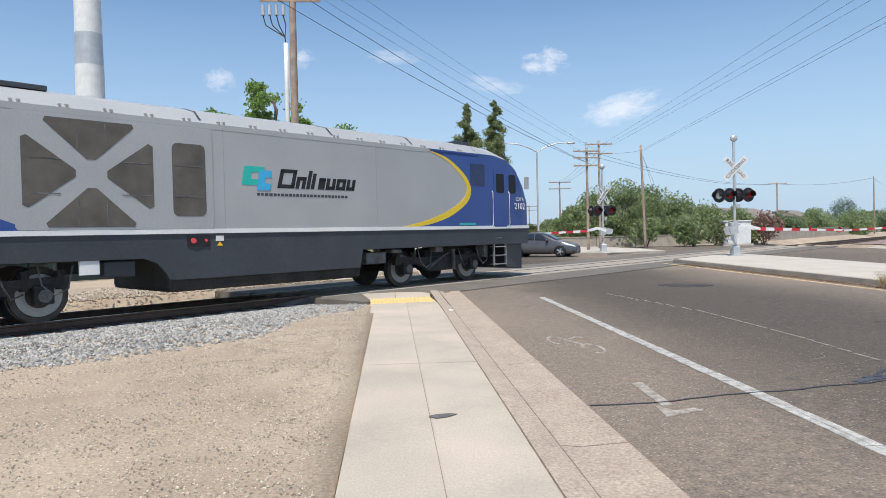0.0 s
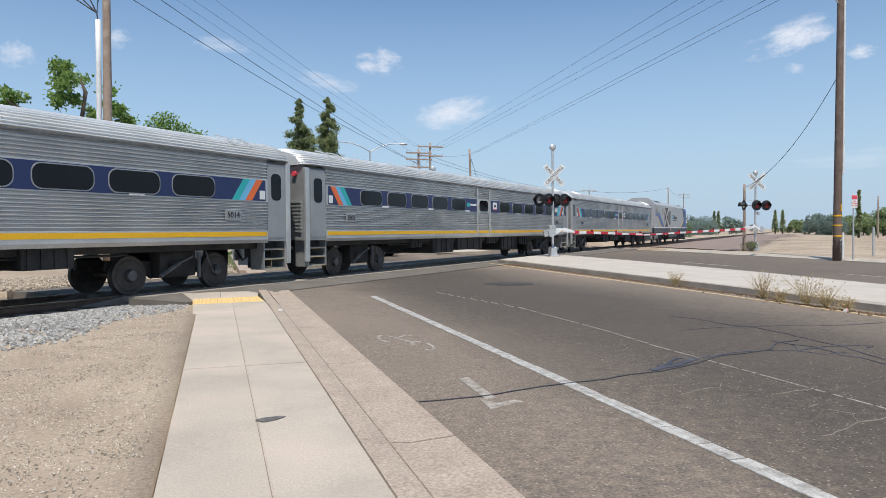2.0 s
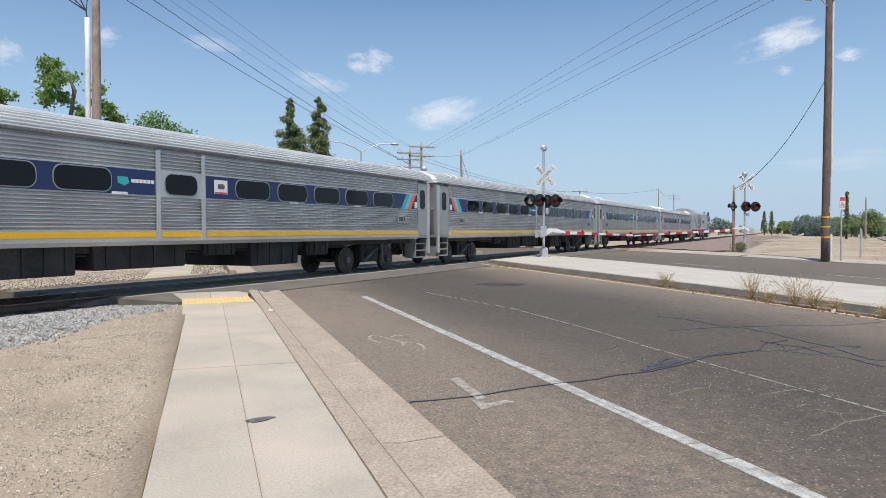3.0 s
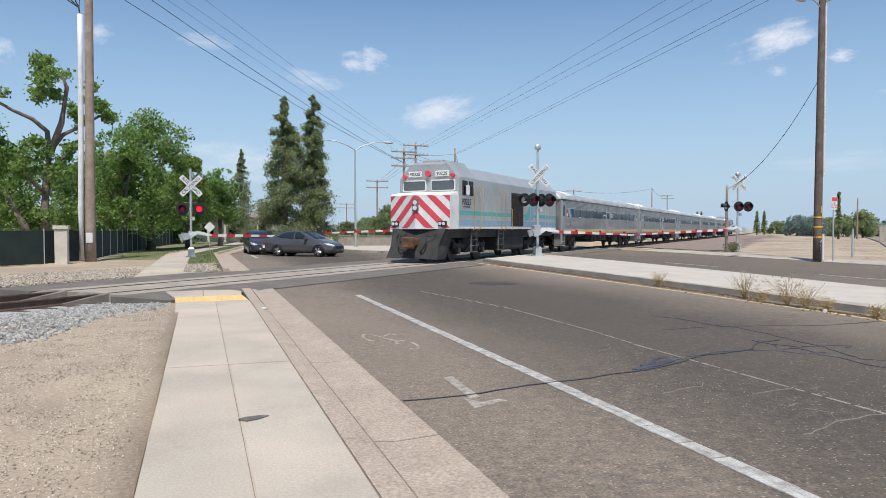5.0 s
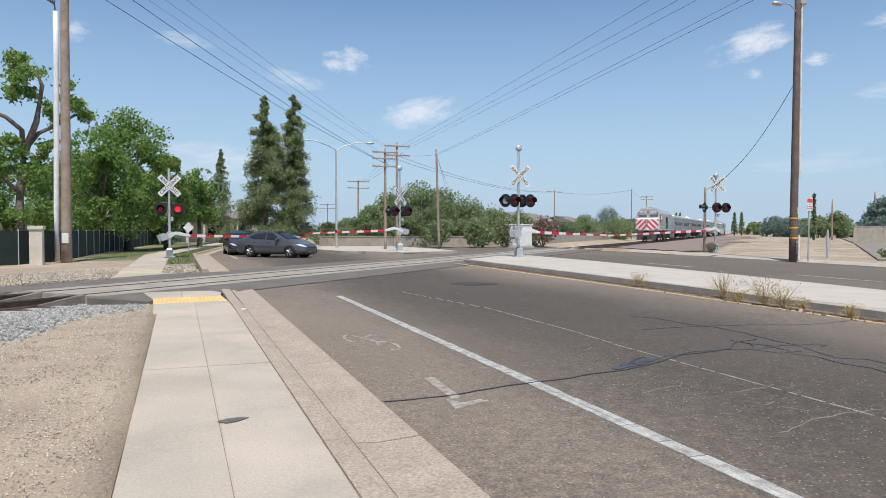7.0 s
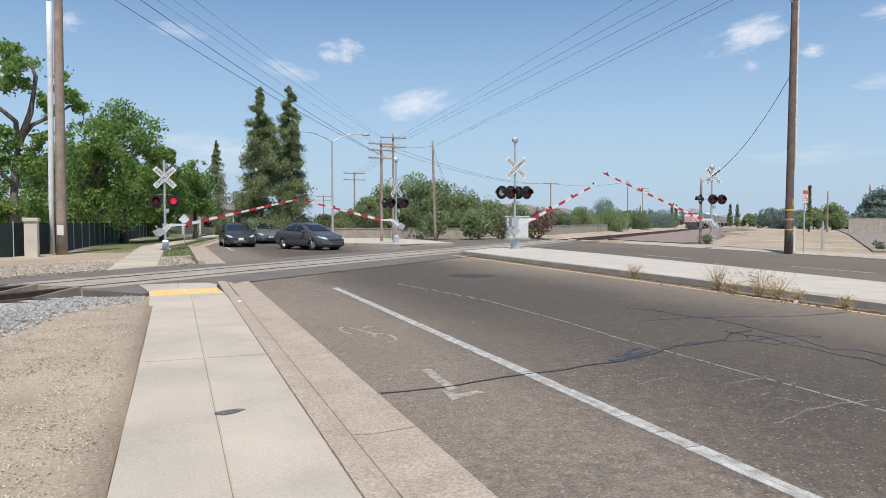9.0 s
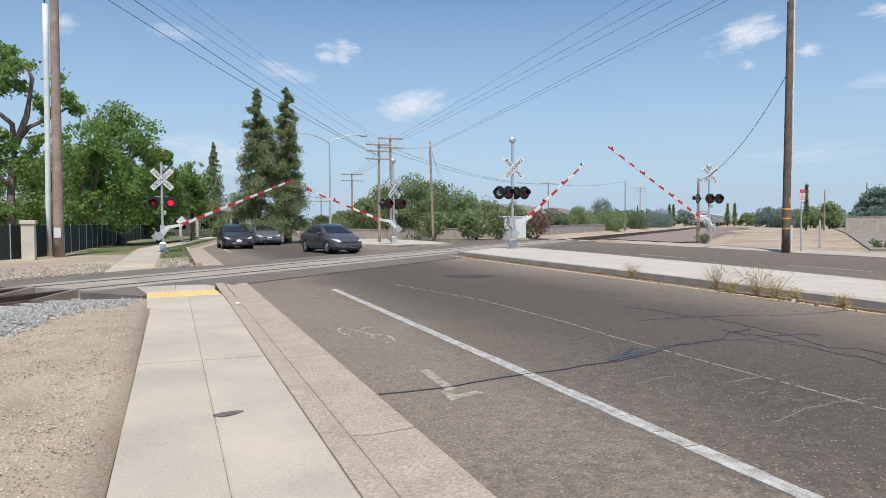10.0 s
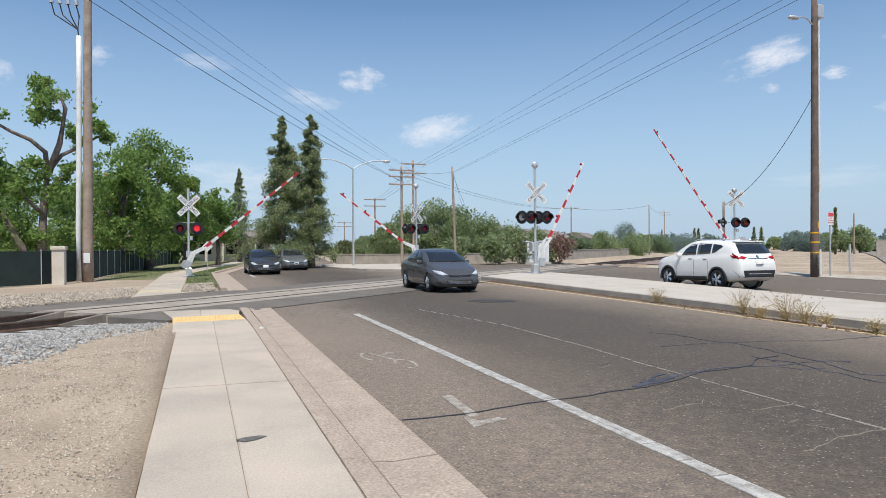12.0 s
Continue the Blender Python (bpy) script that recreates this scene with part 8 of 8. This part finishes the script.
# trees behind the fence and along the footpath
def forked_tree(x, y, limbs, clumps, seed, leaf, label):
    """A tree with bare leaning limbs; limbs and leaf clumps lie along x and z, spread in y."""
    r = random.Random(seed)
    e = thing("tree", pose(x, y, 0, 0, 0, 10), label, "tree", "trees")
    bm = bmesh.new()
    for radius, path in limbs:
        k = len(path) - 1
        pts = [Vector((a, r.uniform(-0.25, 0.25) * min(1, max(0, b - 2)), b)) for a, b in path]
        tube(bm, pts, [radius * (1 - 0.6 * i / k) for i in range(k + 1)], 9)
    part("trunk", bm, bark, e, "grey trunk with bare forked limbs", smooth=True)
    pts = []
    for a, b, rr in clumps:
        subs = [Vector((a + r.gauss(0, rr * 0.55), r.gauss(0, rr * 0.8), b + r.gauss(0, rr * 0.45))) for k in range(7)]
        for c in subs:
            for k in range(int(120 * rr)):
                d = Vector((r.gauss(0, 1), r.gauss(0, 1), r.gauss(0, 0.75))) * rr * 0.26
                pts.append((c + d, 1.0))
    card_mesh("crown", leaves(pts, 0.12, r), leaf, e, "sparse leafy clumps")


x, y = at_az(-10.7, 44)
forked_tree(x, y, [(0.34, [(0, -0.3), (0, 2), (0.1, 4), (0.3, 5.9)]), (0.20, [(0.3, 5.7), (0.9, 7.5), (1.2, 9.5), (0.9, 10.3)]), (0.16, [(0.3, 5.6), (0.2, 7), (-0.5, 7.6), (-1.4, 8.0), (-2.6, 8.7)]), (0.12, [(0.1, 4.5), (1.0, 5.6), (1.6, 5.9)]), (0.14, [(0.5, 6.2), (1.0, 6.9), (1.9, 7.4), (2.9, 8.1)]), (0.26, [(-0.3, -0.3), (-0.9, 1.6), (-1.8, 3.4), (-3.4, 5.2)]), (0.12, [(0, 3.6), (-0.7, 4.3), (-1.0, 4.9)])],
            [(0.6, 10.1, 1.0), (0.1, 9.2, 0.8), (0.2, 10.8, 0.6), (1.6, 7.9, 0.6), (3.1, 8.4, 0.7), (2.3, 8.7, 0.5), (-0.5, 6.2, 0.8), (-1.0, 4.9, 0.9), (0.8, 5.0, 0.8), (1.4, 6.1, 0.55), (-2.6, 8.8, 0.7), (-2.9, 6.0, 0.9), (-0.9, 2.9, 1.2), (1.6, 3.1, 1.2), (-2.8, 3.2, 1.3), (2.4, 2.0, 1.0)], 11, leaf_green, "tall tree with forked bare limbs behind fence")
x, y = at_az(-15.5, 46)
tree(x, y, 8.5, 3.4, 12, leaf_green, "leafy green tree behind dark fence", 0.3, 5600, 0.15, low=0.3)
x, y = at_az(-5.5, 50)
tree(x, y, 8.4, 3.6, 13, leaf_green, "dense green tree beside footpath", 0.28, 7500, 0.15, low=0.22, blobs=14, gap=0.16, blob=0.8)
x, y = at_az(-3.6, 53.5)
tree(x, y, 10.4, 3.6, 14, leaf_green, "large green tree with pale leaf tips", 0.26, 9000, 0.15, low=0.24, blobs=16, gap=0.18, blob=0.8, flower=leaf_yellow)
x, y = at_az(-0.9, 58)
tree(x, y, 8.2, 2.7, 15, leaf_green, "green street tree over footpath", 0.3, 6500, 0.15, low=0.25, blobs=14, gap=0.16, blob=0.85, flower=leaf_yellow)
x, y = at_az(1.5, 64)
tree(x, y, 7.3, 2.5, 16, leaf_green, "green street tree with pale trunk", 0.35, 5500, 0.15, low=0.36, gap=0.08)
x, y = at_az(-7.6, 62)
tree(x, y, 7.6, 3.4, 17, leaf_green, "green tree behind the fence line", 0.25, 6000, 0.17, low=0.2, blobs=12)
x, y = at_az(-12.5, 64)
tree(x, y, 8.2, 4.6, 18, leaf_green, "broad green tree behind fence", 0.25, 5500, 0.18, low=0.15, blobs=12)
x, y = at_az(-2.2, 76)
tree(x, y, 6.6, 3.6, 19, leaf_green, "green tree farther along the street", 0.25, 3200, 0.26, low=0.15, blobs=12)
x, y = at_az(-18.5, 58)
tree(x, y, 9.0, 4.6, 20, leaf_green, "broad green tree behind fence", 0.25, 3000, 0.25, low=0.15, blobs=12)
x, y = at_az(3.2, 82)
conifer(x, y, 10.8, 2.2, 21, leaf_conifer, "slim ragged conifer beside the street", 9000, 0.10, point=0.8)
# the pair of tall conifers
x, y = at_az(6.6, 51.5)
conifer(x, y, 11.3, 2.35, 22, leaf_conifer, "tall conifer with ragged top", 42000, 0.08, low=0.05, point=0.68, ragged=0.55)
x, y = at_az(8.9, 52.5)
conifer(x, y, 11.6, 1.95, 23, leaf_conifer, "tall narrow conifer with bare trunk foot", 36000, 0.08, low=0.09, point=0.58, ragged=0.5)
# belt of trees behind the low wall
r = random.Random(77)
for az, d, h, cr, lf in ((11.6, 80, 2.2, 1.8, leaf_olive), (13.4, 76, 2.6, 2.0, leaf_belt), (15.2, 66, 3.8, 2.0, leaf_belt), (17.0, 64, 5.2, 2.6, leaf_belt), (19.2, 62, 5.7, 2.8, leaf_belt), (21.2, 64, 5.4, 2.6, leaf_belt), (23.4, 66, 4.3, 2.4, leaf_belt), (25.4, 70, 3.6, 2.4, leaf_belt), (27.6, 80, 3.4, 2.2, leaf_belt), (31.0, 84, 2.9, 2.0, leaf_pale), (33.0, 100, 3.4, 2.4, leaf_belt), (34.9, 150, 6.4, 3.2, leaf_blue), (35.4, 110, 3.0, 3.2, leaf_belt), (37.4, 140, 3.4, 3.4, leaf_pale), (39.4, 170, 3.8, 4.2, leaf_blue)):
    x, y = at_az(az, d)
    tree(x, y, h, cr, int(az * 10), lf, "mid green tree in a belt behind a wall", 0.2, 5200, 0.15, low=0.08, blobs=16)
x, y = at_az(24.6, 58.5)
bush(x, y, 2.4, 2.0, 31, leaf_belt, "dense bright green bush before the wall", 1600, 0.16)
x, y = at_az(21.0, 58)
bush(x, y, 2.4, 1.8, 34, leaf_belt, "dark green bush at the wall", 1000, 0.16)
x, y = at_az(27.2, 61)
bush(x, y, 2.2, 2.6, 32, leaf_olive, "olive bush beside a pole", 1200, 0.15)
x, y = at_az(29.6, 62)
bush(x, y, 2.5, 2.3, 33, leaf_pink, "pink flowering oleander bush", 1400, 0.13)
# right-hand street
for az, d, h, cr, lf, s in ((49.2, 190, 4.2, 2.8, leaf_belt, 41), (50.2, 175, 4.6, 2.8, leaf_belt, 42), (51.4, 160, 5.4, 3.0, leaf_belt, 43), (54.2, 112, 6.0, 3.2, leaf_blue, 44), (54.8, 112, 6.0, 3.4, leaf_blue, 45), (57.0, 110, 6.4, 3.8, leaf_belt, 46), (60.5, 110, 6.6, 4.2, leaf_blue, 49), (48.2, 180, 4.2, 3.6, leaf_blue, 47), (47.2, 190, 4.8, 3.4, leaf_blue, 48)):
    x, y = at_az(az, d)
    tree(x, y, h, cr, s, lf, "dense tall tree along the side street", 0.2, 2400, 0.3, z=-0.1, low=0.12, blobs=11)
x, y = at_az(49.9, 130)
conifer(x, y, 7.6, 0.55, 50, leaf_conifer, "slim dark cypress by the street", 900, 0.3)
# far belt along the horizon
for k in range(70):
    az = 27 + k * 0.42 + r.uniform(-0.3, 0.3)
    d = r.uniform(170, 420)
    x, y = at_az(az, d)
    if abs(q_of(x, y)) < 9:
        continue
    hh = 1.0 + r.uniform(1.6, 4.2) * d / 230
    if k % 11 == 3:
        conifer(x, y, hh * 1.5, hh * 0.22, 500 + k, leaf_conifer, "distant slim dark conifer by the line", 260, 0.45)
    else:
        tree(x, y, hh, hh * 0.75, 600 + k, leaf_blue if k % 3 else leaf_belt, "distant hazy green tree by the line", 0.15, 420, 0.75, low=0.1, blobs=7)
for k in range(16):
    az = -30 + k * 2.2
    x, y = at_az(az, r.uniform(95, 130))
    if 2 < az < 9.0:
        x, y = at_az(az, r.uniform(170, 220))
    tree(x, y, r.uniform(4.2, 6.2), 4.0, 700 + k, leaf_belt, "green tree farther back among houses", 0.2, 900, 0.45, low=0.1, blobs=9)
for az in (40.2, 40.5, 44.5, 45.0):
    x, y = at_az(az, 250)
    conifer(x, y, 7.6, 1.3, 800 + int(az), leaf_conifer, "distant tall dark conifer", 500, 0.4)

# lawn verge
lawn_bm = bmesh.new()
for ya, yb in ((30, 34), (34, 38), (38, 43), (43, 55), (55, 75), (75, 110)):
    slab(lawn_bm, [(-0.5 + bend(ya), ya), (0.74 + bend(ya), ya), (0.74 + bend(yb), yb), (-0.5 + bend(yb), yb)], -0.2, 0.03)
    slab(lawn_bm, [(-4.6 + 0.4 * bend(ya), ya + 6), (-1.95 + bend(ya), ya + 6), (-1.95 + bend(yb), yb + 6), (-4.6 + 0.4 * bend(yb), yb + 6)], -0.2, 0.035)
tagged(mesh_ob("lawn", lawn_bm, mat("lawn_soil", (0.12, 0.15, 0.05), 0.95, 0, 0.2, 2, 30, 0.4, (0.2, 0.17, 0.09))), "mown green verge with dry patches", "lawn", kind="structure")


def blades(name, count, place, h, material, label, seed):
    r = random.Random(seed)
    verts, polys = [], []
    while len(polys) < count:
        p = place(r)
        if p is None:
            continue
        p = Vector(p)
        a = r.uniform(0, math.tau)
        w = Vector((math.cos(a), math.sin(a), 0)) * h * 0.12
        t = p + Vector((r.gauss(0, h * 0.4), r.gauss(0, h * 0.4), h * r.uniform(0.5, 1.2)))
        k = len(verts)
        verts += [tuple(p - w), tuple(p + w), tuple(t)]
        polys.append((k, k + 1, k + 2))
    me = bpy.data.meshes.new(name)
    me.from_pydata(verts, [], polys)
    me.materials.append(material)
    return tagged(new(name, me), label, "grass", kind="stuff")


def on_lawn(r):
    y = r.uniform(31, 62)
    x = r.uniform(-0.5, 0.72) if r.random() < 0.5 else r.uniform(-4.4, -2.0)
    if x < -1.9 and y < 38:
        return None
    return (x + bend(y), y, 0.03)


blades("lawn_grass", 7000, on_lawn, 0.07, grass_mat, "short green lawn grass", 91)


def on_waste(r):
    x, y = r.uniform(31.5, 95), r.uniform(24, 95)
    q = q_of(x, y)
    if q < 12.5 or q > 30 or noise.noise((x * 0.12, y * 0.12, 0)) < 0.0:
        return None
    return (x, y, ground_h(x, y))


blades("dry_grass", 9000, on_waste, 0.06, dry, "dry yellow grass tufts on waste ground", 92)


def weed(x, y, h, seed, label):
    r = random.Random(seed)
    e = thing("weed", pose(x, y, gz(x, y) + 0.0), label, "weed", "weeds")
    bm = bmesh.new()
    pts = []
    for k in range(40):
        a = r.uniform(0, math.tau)
        o = r.uniform(0.10, 0.80) * h
        tip = Vector((o * math.cos(a), o * math.sin(a), h * r.uniform(0.5, 1.0)))
        tube(bm, [(0, 0, 0), tip * 0.5 + Vector((0, 0, 0.05)), tip], [0.004, 0.003, 0.0015], 4)
        for i in range(12):
            f = r.uniform(0.15, 1)
            pts.append((tip * f + Vector((r.gauss(0, 0.05), r.gauss(0, 0.05), r.gauss(0, 0.05))), 1))
    part("stem", bm, mat("straw", (0.42, 0.31, 0.17), 0.9, 0, 0.2, 9, 40, 0.1), e, "thin dry stems")
    card_mesh("foliage", leaves(pts, 0.013 + 0.010 * h, r), weed_mat, e, "sparse dry leaves")


for x, y, h, s in ((11.75, 12.3, 0.62, 1), (11.65, 11.0, 0.66, 2), (11.62, 10.5, 0.5, 3), (11.9, 15.6, 0.42, 4), (11.55, 8.9, 0.3, 5), (11.68, 11.7, 0.3, 6), (11.6, 10.0, 0.28, 8)):
    weed(x, y, h, s, "dry straggly weed growing at the kerb")
x, y = 32.8, 35.4
bush(x, y, 0.7, 0.8, 61, leaf_olive, "grey green weed at signal foot", 300, 0.06, 0.0, "weed")
bush(36.0, 25.5, 0.55, 0.9, 62, leaf_olive, "low grey green weed on waste ground", 400, 0.06, -0.1, "weed")


def litter(r):
    y = r.uniform(3, 27)
    x = 11.75 + (0.35 if y > 12 else 0.0) - abs(r.gauss(0, 0.16))
    return (x, y, gz(x, y) + 0.01)


stones("gutter_litter", 2600, litter, (0.008, 0.03), mat("leaf_litter", (0.20, 0.12, 0.06), 0.9, 0, 0.3, 9, 30, 0.1, (0.10, 0.06, 0.035)), "brown leaf litter along the median kerb", 21)
can = thing("drink_can", pose(11.45, 9.9, gz(11.45, 9.9) + 0.035, 0, 90, 30), "crushed red and white drink can", "can")
bm = bmesh.new()
rod(bm, (0, 0, -0.06), (0, 0, 0.06), 0.033, seg=12)
part("body", bm, white_paint, can)
bm = bmesh.new()
rod(bm, (0, 0, -0.03), (0, 0, 0.03), 0.0345, seg=12, caps=False)
part("label_band", bm, nose_red, can, "red band")
paper = tagged(mesh_ob("paper_scrap", slab(bmesh.new(), [(1.05, 12.85), (1.13, 12.83), (1.15, 12.9), (1.07, 12.93)], lambda x, y: gz(x, y) + 0.05, lambda x, y: gz(x, y) + 0.075), white_paint), "crumpled white paper scrap on the kerb", "litter")


# ---- clouds, far behind everything ----
def cloud_mat(name, density, seed):
    m = bpy.data.materials.new(name)
    m.use_nodes = True
    n, l = m.node_tree.nodes, m.node_tree.links
    for k in list(n):
        if k.type == "BSDF_PRINCIPLED":
            n.remove(k)
    tc = n.new("ShaderNodeTexCoord")
    mp = n.new("ShaderNodeMapping")
    mp.inputs["Location"].default_value = (seed * 3.1, seed * 1.7, 0)
    l.new(tc.outputs["Generated"], mp.inputs["Vector"])
    ns = n.new("ShaderNodeTexNoise")
    ns.inputs["Scale"].default_value, ns.inputs["Detail"].default_value, ns.inputs["Roughness"].default_value = 3.2, 9, 0.68
    l.new(mp.outputs[0], ns.inputs["Vector"])
    gr = n.new("ShaderNodeTexGradient")
    gr.gradient_type = "SPHERICAL"
    m2 = n.new("ShaderNodeMapping")
    m2.inputs["Location"].default_value, m2.inputs["Scale"].default_value = (-1, -1, -1), (2, 2, 2)
    l.new(tc.outputs["Generated"], m2.inputs["Vector"])
    l.new(m2.outputs[0], gr.inputs["Vector"])
    ad = n.new("ShaderNodeMath")
    ad.operation = "MULTIPLY_ADD"
    l.new(gr.outputs["Fac"], ad.inputs[0])
    ad.inputs[1].default_value = 0.42
    l.new(ns.outputs["Fac"], ad.inputs[2])
    rp = n.new("ShaderNodeMapRange")
    rp.inputs["From Min"].default_value, rp.inputs["From Max"].default_value = 0.60, 0.95
    rp.inputs["To Max"].default_value = density
    l.new(ad.outputs[0], rp.inputs["Value"])
    ed = n.new("ShaderNodeMath")
    ed.operation = "MULTIPLY"
    e2 = n.new("ShaderNodeMapRange")
    e2.inputs["From Max"].default_value = 0.35
    l.new(gr.outputs["Fac"], e2.inputs["Value"])
    l.new(rp.outputs[0], ed.inputs[0])
    l.new(e2.outputs[0], ed.inputs[1])
    em = n.new("ShaderNodeEmission")
    em.inputs["Color"].default_value, em.inputs["Strength"].default_value = (0.95, 0.95, 1.0, 1), 0.75
    tp = n.new("ShaderNodeBsdfTransparent")
    ms = n.new("ShaderNodeMixShader")
    l.new(ed.outputs[0], ms.inputs["Fac"])
    l.new(tp.outputs[0], ms.inputs[1])
    l.new(em.outputs[0], ms.inputs[2])
    l.new(ms.outputs[0], n["Material Output"].inputs["Surface"])
    return m


# azimuth, elevation, width, height in degrees, tilt, density
CLOUDS = [(13.3, 13.8, 5.4, 3.0, 0, 0.75), (19.0, 9.8, 8.5, 3.6, 12, 0.6), (45.5, 13.9, 8.5, 3.4, 14, 0.8), (50.0, 12.4, 2.8, 1.3, 0, 0.6), (45.8, 11.8, 2.2, 1.1, 0, 0.45), (56.5, 16.9, 7.0, 3.4, 15, 0.8), (55.3, 14.4, 5.5, 2.0, 0, 0.65), (57.5, 12.0, 3.5, 2.0, 0, 0.5), (9.0, 12.2, 7.0, 1.8, -10, 0.4), (0.6, 14.6, 6.5, 1.8, -8, 0.35), (3.0, 5.6, 13.0, 4.5, 0, 0.42), (-10.5, 11.0, 3.5, 3.0, 0, 0.5), (-7.0, 14.5, 2.5, 2.0, 0, 0.5), (-13.5, 12.6, 3.2, 2.6, 0, 0.55), (50.0, 5.0, 14, 2.0, 0, 0.2), (54.5, 9.8, 6, 1.6, 0, 0.3), (-16.5, 9.0, 7, 3.5, 0, 0.4), (60.5, 14.5, 5, 3, 0, 0.6)]
for k, (az, el, w, h, tilt, den) in enumerate(CLOUDS):
    R_ = 3600
    d = Vector((math.sin(radians(az)) * math.cos(radians(el)), math.cos(radians(az)) * math.cos(radians(el)), math.sin(radians(el))))
    bm = bmesh.new()
    ww, hh = R_ * radians(w) / 2, R_ * radians(h) / 2
    bm.faces.new([bm.verts.new(p) for p in ((-ww, -hh, 0), (ww, -hh, 0), (ww, hh, 0), (-ww, hh, 0))])
    c = mesh_ob("backdrop_cloud", bm, cloud_mat("cloud", den, k))
    c.matrix_basis = look(Vector((0, 0, EYE)) + d * R_, (0, 0, EYE)) @ pose(0, 0, 0, 0, 180, 0) @ pose(0, 0, 0, 0, 0, tilt)
    tagged(c, "thin white summer cloud", "cloud", kind="structure")


# low haze over the plain, put in as an added glowing ring all round
def haze_ring():
    m = bpy.data.materials.new("haze")
    m.use_nodes = True
    n, l = m.node_tree.nodes, m.node_tree.links
    n.remove(n["Principled BSDF"])
    tc = n.new("ShaderNodeTexCoord")
    sp = n.new("ShaderNodeSeparateXYZ")
    l.new(tc.outputs["Generated"], sp.inputs[0])
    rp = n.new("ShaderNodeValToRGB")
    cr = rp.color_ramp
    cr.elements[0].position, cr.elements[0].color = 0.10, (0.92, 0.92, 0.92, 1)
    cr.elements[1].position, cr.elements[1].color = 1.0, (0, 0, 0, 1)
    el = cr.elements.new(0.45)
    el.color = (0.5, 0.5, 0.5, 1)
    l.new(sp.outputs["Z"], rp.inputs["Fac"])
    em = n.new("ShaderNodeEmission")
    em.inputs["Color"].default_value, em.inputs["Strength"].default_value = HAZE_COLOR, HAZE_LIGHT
    tp = n.new("ShaderNodeBsdfTransparent")
    ms = n.new("ShaderNodeMixShader")
    l.new(rp.outputs["Color"], ms.inputs["Fac"])
    l.new(tp.outputs[0], ms.inputs[1])
    l.new(em.outputs[0], ms.inputs[2])
    l.new(ms.outputs[0], n["Material Output"].inputs["Surface"])
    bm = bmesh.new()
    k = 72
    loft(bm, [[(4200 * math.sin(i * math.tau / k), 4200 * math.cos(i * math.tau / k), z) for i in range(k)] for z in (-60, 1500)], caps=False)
    tagged(mesh_ob("backdrop_haze", bm, m, True), "glowing pale blue ring for far haze", "haze", kind="structure")


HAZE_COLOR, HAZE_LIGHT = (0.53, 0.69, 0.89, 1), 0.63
haze_ring()


def motions():
    train_motion()
    gate_motion()
    car_motion()


motions()
